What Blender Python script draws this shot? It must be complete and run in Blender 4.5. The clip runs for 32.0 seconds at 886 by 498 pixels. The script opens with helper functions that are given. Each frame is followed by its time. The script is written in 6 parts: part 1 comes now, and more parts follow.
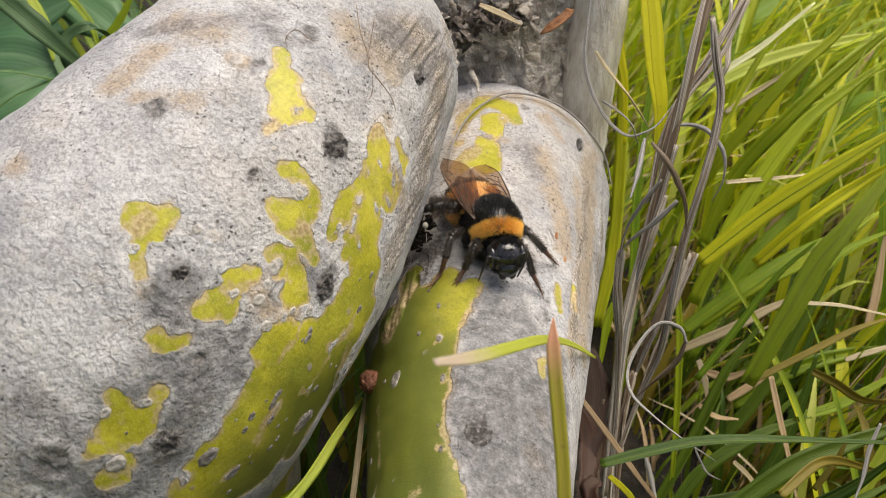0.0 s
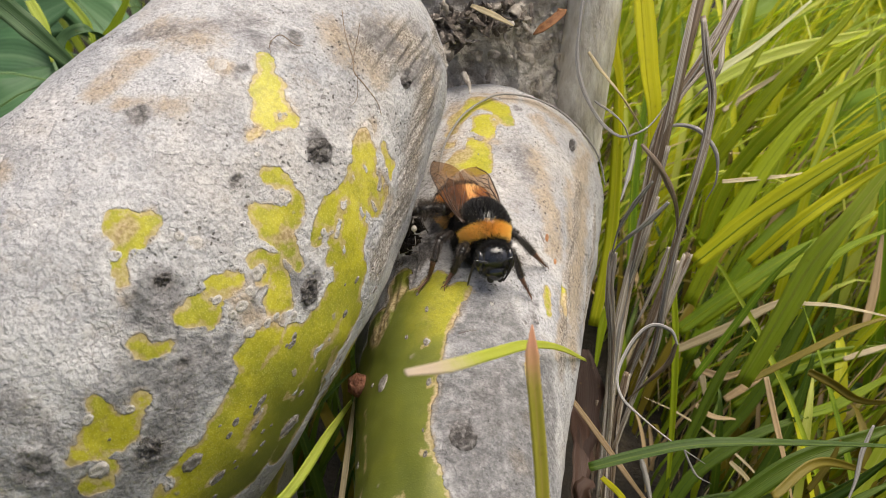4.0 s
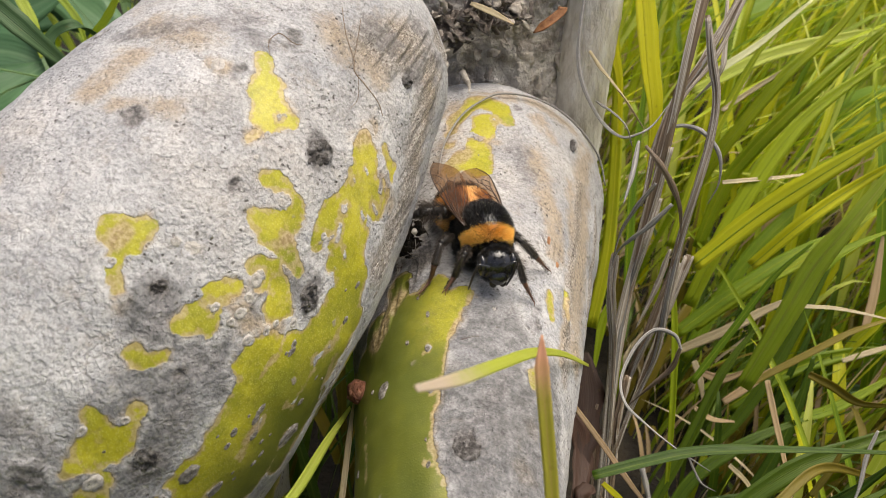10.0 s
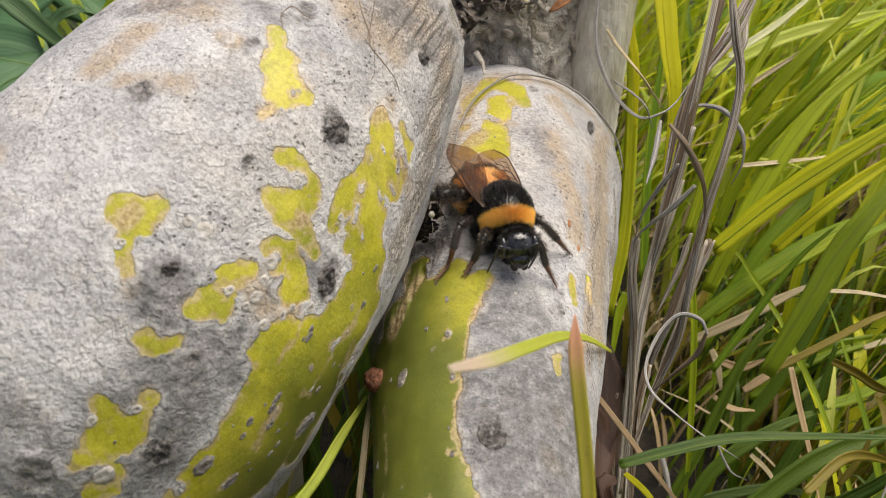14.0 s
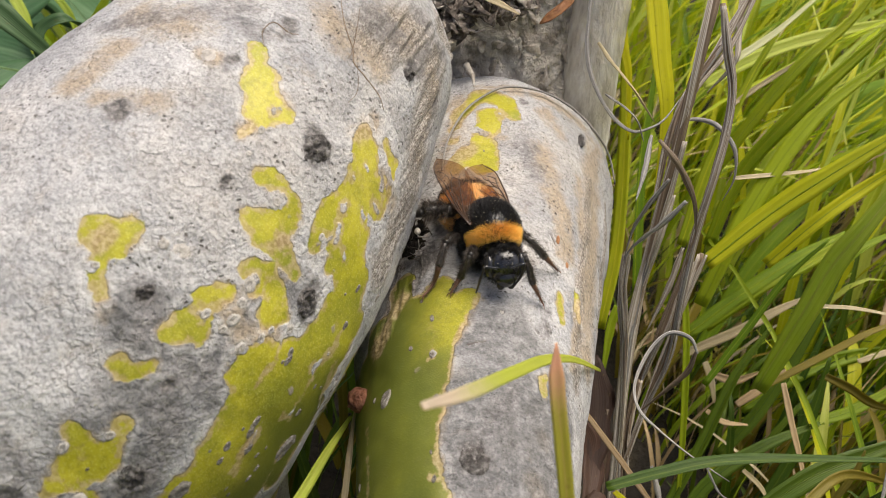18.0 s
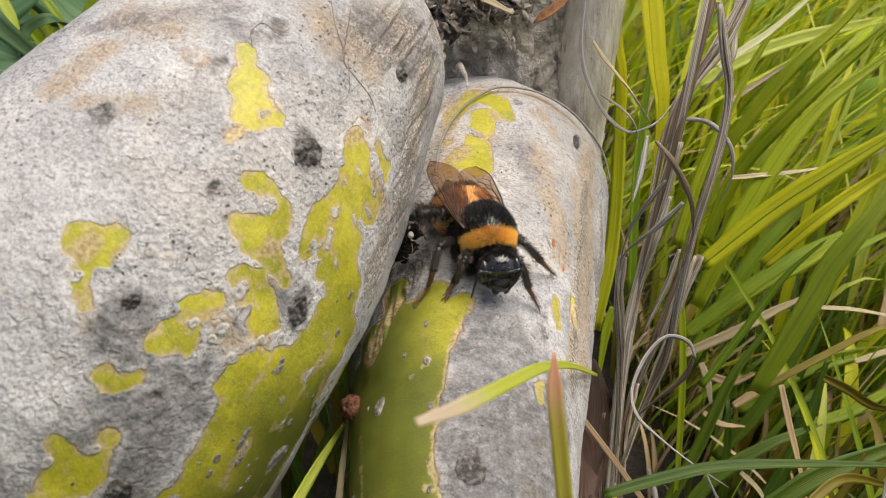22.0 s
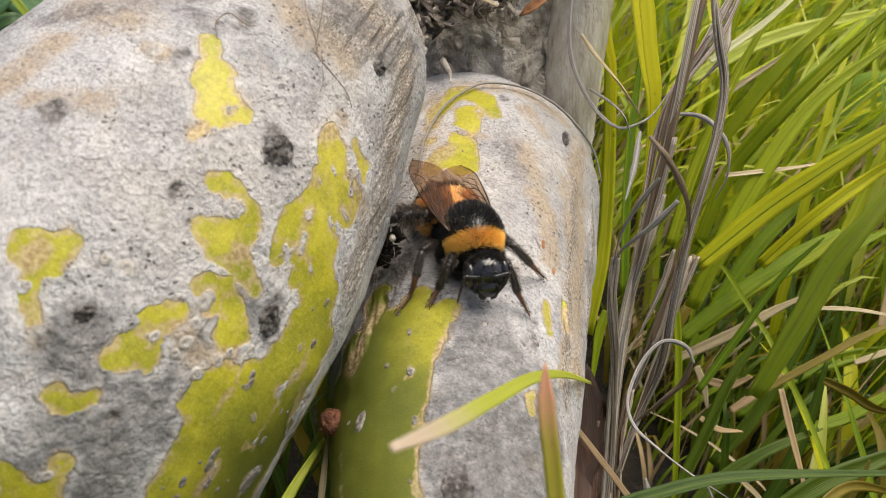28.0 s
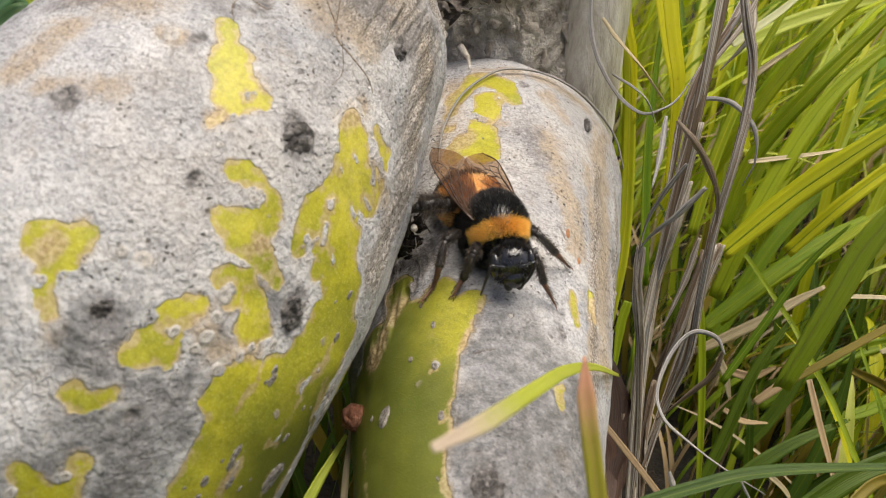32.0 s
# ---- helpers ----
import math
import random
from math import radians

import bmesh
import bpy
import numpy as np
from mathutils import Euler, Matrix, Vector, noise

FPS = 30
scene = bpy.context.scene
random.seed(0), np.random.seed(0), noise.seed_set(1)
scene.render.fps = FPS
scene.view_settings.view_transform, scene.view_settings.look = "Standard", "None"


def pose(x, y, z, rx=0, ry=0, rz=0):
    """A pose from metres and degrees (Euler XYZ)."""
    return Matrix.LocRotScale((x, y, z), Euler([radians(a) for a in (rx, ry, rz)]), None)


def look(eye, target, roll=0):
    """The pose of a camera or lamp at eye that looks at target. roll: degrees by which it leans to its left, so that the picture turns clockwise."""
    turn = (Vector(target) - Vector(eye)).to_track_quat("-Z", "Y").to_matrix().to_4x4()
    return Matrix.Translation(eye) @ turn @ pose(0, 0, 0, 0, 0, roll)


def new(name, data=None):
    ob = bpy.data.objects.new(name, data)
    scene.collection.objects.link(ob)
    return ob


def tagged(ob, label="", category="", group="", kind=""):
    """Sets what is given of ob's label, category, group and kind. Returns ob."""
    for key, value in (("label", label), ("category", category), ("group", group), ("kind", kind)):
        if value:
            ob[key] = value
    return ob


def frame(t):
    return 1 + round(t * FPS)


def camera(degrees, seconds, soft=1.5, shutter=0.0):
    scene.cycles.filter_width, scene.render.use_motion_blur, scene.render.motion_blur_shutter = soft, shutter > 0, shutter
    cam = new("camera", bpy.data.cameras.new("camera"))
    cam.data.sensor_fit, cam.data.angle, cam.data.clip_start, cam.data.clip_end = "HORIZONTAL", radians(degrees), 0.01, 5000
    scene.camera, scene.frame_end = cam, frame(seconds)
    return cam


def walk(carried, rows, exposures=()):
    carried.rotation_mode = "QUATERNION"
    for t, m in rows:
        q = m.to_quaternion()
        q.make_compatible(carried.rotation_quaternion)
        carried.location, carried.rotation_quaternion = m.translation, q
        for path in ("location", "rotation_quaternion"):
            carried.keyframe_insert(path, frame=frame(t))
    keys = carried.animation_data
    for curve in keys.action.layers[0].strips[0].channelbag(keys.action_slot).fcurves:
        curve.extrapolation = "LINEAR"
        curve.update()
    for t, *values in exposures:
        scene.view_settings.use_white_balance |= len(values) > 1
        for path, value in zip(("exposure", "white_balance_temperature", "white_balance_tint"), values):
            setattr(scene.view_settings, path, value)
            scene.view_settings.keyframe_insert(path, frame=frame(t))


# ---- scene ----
cam = camera(53.7, 32.0, 0.65)
cam.data.dof.use_dof = True
cam.data.dof.focus_distance = 0.138
cam.data.dof.aperture_fstop = 56.0
METRES, EYE, TILT, LEAN, TURN = 0.108, 0.17, -30.0, 0.0, 0.0
ROWS = [
    (0.0, 0.0, 0.0, 0.0, 0.0, 0.0, -0.0),
    (0.5, 0.0127, -0.0025, 0.0101, 0.35, 0.13, 0.35),
    (1.0, 0.0136, -0.015, 0.0202, 0.53, 0.24, 0.35),
    (1.5, 0.0228, -0.0075, 0.0144, 0.26, -0.0, -0.14),
    (2.0, 0.0186, -0.0084, 0.0222, 0.24, 0.28, 0.14),
    (2.5, 0.0255, 0.001, -0.0003, 0.53, -0.55, -0.02),
    (3.0, 0.0267, -0.0025, 0.0134, 0.33, -0.02, 0.01),
    (3.5, 0.0275, 0.0022, 0.0139, 0.44, -0.22, 0.07),
    (5.5, 0.0288, -0.0103, 0.0021, 0.63, -0.42, 0.49),
    (6.0, 0.0109, -0.0009, 0.0057, 0.45, -0.82, -0.02),
    (6.5, 0.0075, 0.012, 0.0175, 0.09, -0.93, -0.02),
    (7.0, 0.0044, 0.0185, 0.011, 0.08, -0.72, 0.12),
    (7.5, -0.0091, 0.0195, 0.0107, 0.14, -0.63, -0.01),
    (8.0, 0.0039, 0.0272, 0.0096, 0.12, -0.52, 0.36),
    (8.5, -0.0072, 0.0421, 0.0046, -0.2, -0.69, 0.01),
    (9.0, -0.0083, 0.0402, 0.0032, -0.14, -0.5, 0.21),
    (9.5, 0.0066, 0.0331, 0.0332, -0.26, -0.53, -0.02),
    (10.0, 0.0116, 0.0262, 0.0219, -0.15, -0.59, 0.08),
    (10.5, 0.0074, 0.0231, 0.0262, 0.14, -0.7, 0.16),
    (11.0, 0.0075, 0.0202, 0.0218, 0.44, -0.42, 0.67),
    (11.5, 0.0133, 0.0443, 0.0145, 0.02, -0.51, 0.73),
    (12.0, 0.0101, 0.0548, 0.0076, -0.12, -0.88, 0.32),
    (12.5, 0.0315, 0.0302, 0.0291, 0.33, -0.37, 1.09),
    (13.0, 0.0121, 0.0523, 0.0151, -0.05, -0.77, 0.68),
    (13.5, 0.0032, 0.0503, 0.0175, 0.14, -0.88, 0.6),
    (14.0, -0.0096, 0.0663, 0.0048, 0.02, -0.87, 0.59),
    (14.5, 0.0029, 0.069, 0.0062, 0.07, -0.95, 0.82),
    (16.5, 0.0014, 0.0679, 0.0266, -0.11, -0.15, 0.13),
    (17.0, -0.0057, 0.0735, 0.0297, -0.13, -0.28, 0.26),
    (17.5, 0.0068, 0.0803, 0.0221, -0.23, -0.38, 0.29),
    (18.0, 0.0077, 0.0835, 0.0253, -0.05, -0.76, 0.35),
    (18.5, 0.0128, 0.0712, 0.0404, -0.08, -0.65, 0.28),
    (19.0, 0.0068, 0.0882, 0.0356, -0.17, -0.95, 0.18),
    (19.5, -0.001, 0.0928, 0.0295, -0.03, -1.38, -0.17),
    (20.0, -0.0009, 0.1034, 0.0261, -0.35, -0.98, 0.09),
    (20.5, 0.0045, 0.0911, 0.0283, -0.14, -0.87, 0.42),
    (21.0, -0.0044, 0.0867, 0.0316, -0.09, -1.03, 0.34),
    (21.5, -0.0147, 0.0913, 0.0288, -0.45, -0.78, 0.23),
    (22.0, 0.0071, 0.1039, 0.0324, -0.49, -0.87, 0.66),
    (22.5, -0.0113, 0.1082, 0.0291, -0.37, -0.98, 0.69),
    (23.0, -0.0127, 0.1045, 0.0485, -0.24, -1.08, 0.26),
    (23.5, 0.0053, 0.1054, 0.0416, 0.1, -0.9, 0.51),
    (24.0, 0.0113, 0.1335, 0.0397, -0.35, -0.84, 0.9),
    (24.5, 0.0043, 0.1316, 0.0297, -0.16, -0.98, 0.76),
    (26.5, -0.0048, 0.1601, 0.0222, -0.59, -0.79, 0.72),
    (27.0, 0.0523, 0.1889, 0.0288, -1.55, -0.75, 1.46),
    (27.5, 0.0218, 0.1596, 0.0326, -0.97, -0.69, 1.28),
    (28.0, 0.016, 0.1654, 0.0309, -1.13, -0.64, 1.41),
    (28.5, 0.0159, 0.1637, 0.0424, -1.01, -0.93, 1.26),
    (29.0, 0.0081, 0.1578, 0.0421, -1.0, -0.71, 1.6),
    (29.5, 0.0063, 0.1721, 0.0253, -1.01, -0.85, 1.42),
    (30.0, -0.0084, 0.1928, 0.0168, -0.95, -1.19, 1.43),
    (30.5, 0.0032, 0.1889, 0.0335, -0.77, -1.11, 1.61),
    (31.0, -0.0002, 0.1974, 0.0287, -0.99, -0.82, 1.66),
    (31.5, -0.0045, 0.1885, 0.0398, -0.67, -1.32, 1.46),
    (32.0, -0.0014, 0.1963, 0.0282, -0.59, -1.12, 1.93),
]
walk(cam, [(t, pose(0, 0, EYE, TILT, LEAN, TURN) @ pose(METRES * x, METRES * y, METRES * z, 90 + pitch, roll, yaw)) for t, x, y, z, yaw, pitch, roll in ROWS],
     [(0.0, 0.29, 6680, 10), (32.0, 0.29, 6680, 10)])

MM = 0.001

# ---- light: bright haze, broad sun from the upper left ----
world = bpy.data.worlds.new("world")
scene.world = world
world.use_nodes = True
wn = world.node_tree
sky = wn.nodes.new("ShaderNodeTexSky")
sky.sky_type = "NISHITA"
sky.sun_disc = False
sky.sun_elevation = radians(70)
sky.sun_rotation = radians(77)
sky.air_density = 0.55
sky.dust_density = 5.0
sky.ozone_density = 0.3
wn.links.new(sky.outputs["Color"], wn.nodes["Background"].inputs["Color"])
wn.nodes["Background"].inputs["Strength"].default_value = 0.15
sun_data = bpy.data.lights.new("sun", "SUN")
sun_data.energy = 3.2
sun_data.angle = radians(55)
sun_data.color = (1.0, 0.955, 0.86)
sun = new("sun", sun_data)
sun.matrix_world = look((0.36, 0.20, 1.0), (0, 0.12, 0))
scene.view_settings.exposure = 0.0


# ---- materials ----
def material(name):
    m = bpy.data.materials.new(name)
    m.use_nodes = True
    t = m.node_tree
    return m, t, t.nodes["Principled BSDF"]


def node(t, kind, **sets):
    n = t.nodes.new(kind)
    for k, v in sets.items():
        if k in n.inputs:
            n.inputs[k].default_value = v
    return n


def ramp(t, source, stops):
    r = t.nodes.new("ShaderNodeValToRGB")
    el = r.color_ramp.elements
    while len(el) < len(stops):
        el.new(0.5)
    for e, (p, c) in zip(el, stops):
        e.position, e.color = p, (*c, 1)
    t.links.new(source, r.inputs["Fac"])
    return r.outputs["Color"]


def grey(v):
    return (v, v, v)


def mix(t, fac, a, b, kind="MIX"):
    n = t.nodes.new("ShaderNodeMix")
    n.data_type, n.blend_type = "RGBA", kind
    for key, v in ((0, fac), (6, a), (7, b)):
        if isinstance(v, (int, float)):
            n.inputs[key].default_value = v
        elif isinstance(v, tuple):
            n.inputs[key].default_value = (*v, 1)
        else:
            t.links.new(v, n.inputs[key])
    return n.outputs[2]


def maths(t, op, a, b=0.0, c=0.0):
    n = t.nodes.new("ShaderNodeMath")
    n.operation = op
    for i, v in enumerate((a, b, c)):
        if isinstance(v, (int, float)):
            n.inputs[i].default_value = v
        else:
            t.links.new(v, n.inputs[i])
    return n.outputs[0]


def step(t, v, lo, hi):
    n = t.nodes.new("ShaderNodeMapRange")
    n.interpolation_type = "SMOOTHSTEP"
    n.inputs[1].default_value, n.inputs[2].default_value = lo, hi
    t.links.new(v, n.inputs[0])
    return n.outputs[0]


def coords(t, scale=(1, 1, 1), kind="Object"):
    tc = t.nodes.new("ShaderNodeTexCoord")
    mp = t.nodes.new("ShaderNodeMapping")
    mp.inputs["Scale"].default_value = scale
    t.links.new(tc.outputs[kind], mp.inputs["Vector"])
    return mp.outputs["Vector"]


def noise_tex(t, vec, scale, detail=4.0, rough=0.6):
    n = node(t, "ShaderNodeTexNoise", Scale=scale, Detail=detail, Roughness=rough)
    t.links.new(vec, n.inputs["Vector"])
    return n.outputs["Fac"]


def voronoi(t, vec, scale, out="Distance", feature="F1"):
    n = node(t, "ShaderNodeTexVoronoi", Scale=scale)
    n.feature = feature
    t.links.new(vec, n.inputs["Vector"])
    return n.outputs[out]


def attribute(t, name):
    n = t.nodes.new("ShaderNodeAttribute")
    n.attribute_name = name
    return n.outputs["Fac"]


def bump(t, bsdf, height, distance, strength=1.0):
    n = node(t, "ShaderNodeBump", Strength=strength, Distance=distance)
    t.links.new(height, n.inputs["Height"])
    t.links.new(n.outputs["Normal"], bsdf.inputs["Normal"])


def bark_material():
    m, t, b = material("peeling_bark")
    v = coords(t)
    fine = noise_tex(t, v, 1900, 3, 0.6)
    mid = noise_tex(t, v, 420, 5, 0.65)
    wide = noise_tex(t, v, 75, 4, 0.6)
    grain = t.nodes.new("ShaderNodeAttribute")
    grain.attribute_name = "lie"
    lie = t.nodes.new("ShaderNodeMapping")
    lie.inputs["Scale"].default_value = (0.32, 1.0, 1.0)
    t.links.new(grain.outputs["Vector"], lie.inputs["Vector"])
    streak = noise_tex(t, lie.outputs["Vector"], 1.6, 5, 0.7)
    streak2 = noise_tex(t, lie.outputs["Vector"], 6.0, 4, 0.7)
    # grey outer bark
    base = ramp(t, wide, [(0.30, (0.235, 0.238, 0.25)), (0.42, (0.355, 0.355, 0.36)), (0.54, (0.445, 0.444, 0.445)), (0.66, (0.515, 0.512, 0.512))])
    base = mix(t, maths(t, "MULTIPLY", step(t, noise_tex(t, v, 38, 4, 0.6), 0.46, 0.64), 0.45), base, (0.37, 0.33, 0.28))
    base = mix(t, maths(t, "MULTIPLY", step(t, noise_tex(t, v, 52, 5, 0.65), 0.50, 0.66), 0.5), base, (0.25, 0.252, 0.262))
    base = mix(t, maths(t, "MULTIPLY", step(t, mid, 0.46, 0.60), 0.34), base, (0.48, 0.475, 0.47))
    base = mix(t, maths(t, "MULTIPLY", step(t, noise_tex(t, v, 210, 6, 0.75), 0.52, 0.70), 0.26), base, (0.20, 0.185, 0.175))
    base = mix(t, maths(t, "MULTIPLY", step(t, streak, 0.52, 0.66), 0.10), base, (0.19, 0.17, 0.155))
    base = mix(t, maths(t, "MULTIPLY", step(t, fine, 0.54, 0.62), 0.42), base, (0.17, 0.155, 0.145))
    base = mix(t, maths(t, "MULTIPLY", step(t, noise_tex(t, v, 130, 5, 0.7), 0.57, 0.70), 0.30), base, (0.44, 0.36, 0.26))
    stain = attribute(t, "stain")
    tan = ramp(t, fine, [(0.3, (0.25, 0.175, 0.10)), (0.7, (0.44, 0.345, 0.22))])
    base = mix(t, maths(t, "MULTIPLY", step(t, maths(t, "ADD", stain, maths(t, "MULTIPLY", noise_tex(t, v, 230, 7, 0.7), 2.4)), 1.25, 2.3), 0.70), base, tan)
    # black specks of two sizes and pale warts
    warp = t.nodes.new("ShaderNodeVectorMath")
    warp.operation = "ADD"
    nz = node(t, "ShaderNodeTexNoise", Scale=900)
    t.links.new(v, nz.inputs["Vector"])
    sc = t.nodes.new("ShaderNodeVectorMath")
    sc.operation = "SCALE"
    sc.inputs["Scale"].default_value = 0.0011
    t.links.new(nz.outputs["Color"], sc.inputs[0])
    t.links.new(v, warp.inputs[0])
    t.links.new(sc.outputs[0], warp.inputs[1])
    wv = warp.outputs[0]
    speck = maths(t, "SUBTRACT", 1.0, step(t, voronoi(t, wv, 1150), 0.17, 0.25))
    speck = maths(t, "MULTIPLY", speck, step(t, noise_tex(t, v, 260, 3), 0.45, 0.57))
    dash = maths(t, "SUBTRACT", 1.0, step(t, voronoi(t, wv, 560), 0.12, 0.17))
    dash = maths(t, "MULTIPLY", dash, step(t, noise_tex(t, v, 120, 3), 0.52, 0.64))
    speck = maths(t, "MULTIPLY", maths(t, "MAXIMUM", speck, dash), step(t, noise_tex(t, v, 48, 3), 0.36, 0.56))
    base = mix(t, maths(t, "MULTIPLY", speck, 0.88), base, (0.075, 0.063, 0.055))
    plate = t.nodes.new("ShaderNodeTexVoronoi")
    plate.inputs["Scale"].default_value = 240
    t.links.new(wv, plate.inputs["Vector"])
    tone = t.nodes.new("ShaderNodeSeparateColor")
    t.links.new(plate.outputs["Color"], tone.inputs[0])
    patchy = step(t, noise_tex(t, v, 70, 4, 0.6), 0.46, 0.60)
    base = mix(t, maths(t, "MULTIPLY", maths(t, "MULTIPLY", step(t, tone.outputs[0], 0.62, 0.75), patchy), 0.20), base, (0.21, 0.19, 0.175))
    base = mix(t, maths(t, "MULTIPLY", maths(t, "MULTIPLY", step(t, tone.outputs[1], 0.70, 0.85), patchy), 0.40), base, (0.58, 0.57, 0.56))
    hair = maths(t, "SUBTRACT", 1.0, step(t, voronoi(t, wv, 240, "Distance", "DISTANCE_TO_EDGE"), 0.015, 0.05))
    hair = maths(t, "MULTIPLY", hair, step(t, noise_tex(t, v, 330, 4, 0.6), 0.54, 0.62))
    base = mix(t, maths(t, "MULTIPLY", hair, 0.15), base, (0.10, 0.08, 0.066))
    fibre = attribute(t, "fibre")
    base = mix(t, maths(t, "MULTIPLY", fibre, 0.5), base, (0.40, 0.34, 0.27))
    base = mix(t, maths(t, "MULTIPLY", fibre, step(t, streak2, 0.47, 0.60)), base, (0.13, 0.102, 0.078))
    base = mix(t, maths(t, "MULTIPLY", fibre, step(t, streak2, 0.46, 0.36)), base, (0.58, 0.54, 0.48))
    # Lower bark darkened: grey lichen plus soft shade put into the colour.
    lichen_shade_on = step(t, maths(t, "ADD", attribute(t, "lichen_shade"), maths(t, "MULTIPLY", maths(t, "SUBTRACT", noise_tex(t, v, 160, 6, 0.7), 0.5), 1.6)), 0.10, 0.75)
    lichen_shade_col = ramp(t, noise_tex(t, v, 520, 6, 0.75), [(0.38, (0.05, 0.049, 0.049)), (0.50, (0.125, 0.123, 0.123)), (0.63, (0.25, 0.247, 0.245))])
    base = mix(t, maths(t, "MULTIPLY", lichen_shade_on, 0.78), base, lichen_shade_col)
    # Dark grey mottle of the bark; in the crease it also paints shade.
    grime_shade_mix = maths(t, "ADD", attribute(t, "grime_shade"), maths(t, "MULTIPLY", maths(t, "SUBTRACT", noise_tex(t, v, 260, 7, 0.78), 0.5), 3.4))
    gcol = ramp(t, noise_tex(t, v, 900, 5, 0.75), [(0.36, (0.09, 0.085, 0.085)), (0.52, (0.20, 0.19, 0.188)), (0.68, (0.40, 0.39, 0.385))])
    base = mix(t, maths(t, "MULTIPLY", step(t, grime_shade_mix, 0.25, 1.1), 0.70), base, gcol)
    base = mix(t, 0.42, base, ramp(t, noise_tex(t, v, 1300, 4, 0.75), [(0.34, grey(0.50)), (0.48, grey(0.96)), (0.66, grey(1.22))]), "MULTIPLY")
    base = mix(t, 0.45, base, ramp(t, noise_tex(t, wv, 3300, 2, 0.6), [(0.36, grey(0.55)), (0.50, grey(1.0)), (0.66, grey(1.25))]), "MULTIPLY")
    craze = maths(t, "SUBTRACT", 1.0, step(t, voronoi(t, wv, 820, "Distance", "DISTANCE_TO_EDGE"), 0.02, 0.09))
    craze = maths(t, "MULTIPLY", craze, step(t, noise_tex(t, v, 190, 4, 0.65), 0.50, 0.60))
    base = mix(t, maths(t, "MULTIPLY", craze, 0.12), base, (0.11, 0.092, 0.08))
    knot = attribute(t, "knot")
    kn = step(t, maths(t, "ADD", knot, maths(t, "MULTIPLY", maths(t, "SUBTRACT", mid, 0.5), 2.4)), 0.25, 1.0)
    kcol = ramp(t, noise_tex(t, v, 1500, 4, 0.75), [(0.35, (0.04, 0.036, 0.033)), (0.52, (0.13, 0.118, 0.11)), (0.68, (0.33, 0.31, 0.295))])
    base = mix(t, maths(t, "MULTIPLY", kn, 0.8), base, kcol)
    # green layer under the peeled bark
    peel = attribute(t, "peel")
    edge = maths(t, "ADD", peel, maths(t, "MULTIPLY", maths(t, "SUBTRACT", noise_tex(t, v, 1100, 3, 0.55), 0.5), 0.7))
    edge = maths(t, "ADD", edge, maths(t, "MULTIPLY", maths(t, "SUBTRACT", noise_tex(t, v, 330, 4, 0.65), 0.5), 1.0))
    green = ramp(t, noise_tex(t, v, 60, 4, 0.6), [(0.34, (0.22, 0.225, 0.016)), (0.52, (0.375, 0.345, 0.018)), (0.68, (0.46, 0.405, 0.05))])
    # Deeper olive of older bark, with shade put into the same colour.
    old_shade_mix = maths(t, "ADD", attribute(t, "old_shade"), maths(t, "MULTIPLY", maths(t, "SUBTRACT", noise_tex(t, v, 140, 4, 0.6), 0.5), 0.45))
    green = mix(t, maths(t, "MULTIPLY", step(t, streak, 0.42, 0.65), 0.12), green, (0.16, 0.17, 0.018))
    pimple = maths(t, "SUBTRACT", 1.0, step(t, voronoi(t, v, 3800), 0.2, 0.5))
    green = mix(t, maths(t, "MULTIPLY", step(t, noise_tex(t, v, 170, 5, 0.7), 0.46, 0.64), 0.40), green, (0.17, 0.20, 0.018))
    green = mix(t, maths(t, "MULTIPLY", step(t, noise_tex(t, v, 260, 5, 0.7), 0.58, 0.70), 0.55), green, (0.42, 0.33, 0.12))
    green = mix(t, maths(t, "MULTIPLY", pimple, 0.34), green, (0.50, 0.47, 0.14))
    green = mix(t, 0.5, green, ramp(t, noise_tex(t, v, 1500, 4, 0.75), [(0.34, grey(0.55)), (0.5, grey(1.0)), (0.66, grey(1.2))]), "MULTIPLY")
    green = mix(t, maths(t, "MULTIPLY", step(t, old_shade_mix, -0.1, 1.1), 0.92), green, mix(t, streak, (0.050, 0.070, 0.012), (0.10, 0.115, 0.018)))
    chip = maths(t, "SUBTRACT", 1.0, step(t, voronoi(t, wv, 210), 0.07, 0.13))
    chip = maths(t, "MULTIPLY", chip, step(t, noise_tex(t, v, 90, 2), 0.42, 0.5))
    core = maths(t, "SUBTRACT", 1.0, step(t, voronoi(t, wv, 210), 0.03, 0.07))
    green = mix(t, chip, green, mix(t, maths(t, "MULTIPLY", core, 0.6), (0.27, 0.235, 0.19), (0.09, 0.07, 0.045)))
    tanned = maths(t, "ADD", maths(t, "SUBTRACT", 1.0, step(t, edge, 0.0, 1.5)), maths(t, "MULTIPLY", maths(t, "SUBTRACT", noise_tex(t, v, 420, 4, 0.65), 0.5), 3.0))
    green = mix(t, maths(t, "MULTIPLY", step(t, tanned, 0.62, 0.95), 0.62), green, mix(t, step(t, fine, 0.4, 0.6), (0.30, 0.215, 0.10), (0.46, 0.36, 0.21)))
    ground_in = step(t, maths(t, "ADD", stain, maths(t, "MULTIPLY", noise_tex(t, v, 300, 5, 0.7), 1.3)), 0.95, 1.5)
    green = mix(t, maths(t, "MULTIPLY", ground_in, 0.72), green, mix(t, step(t, fine, 0.4, 0.6), (0.25, 0.17, 0.085), (0.46, 0.35, 0.215)))
    inside = step(t, edge, -0.06, 0.10)
    rim = maths(t, "MULTIPLY", step(t, edge, -0.55, -0.02), maths(t, "SUBTRACT", 1.0, step(t, edge, 0.02, 0.50)))
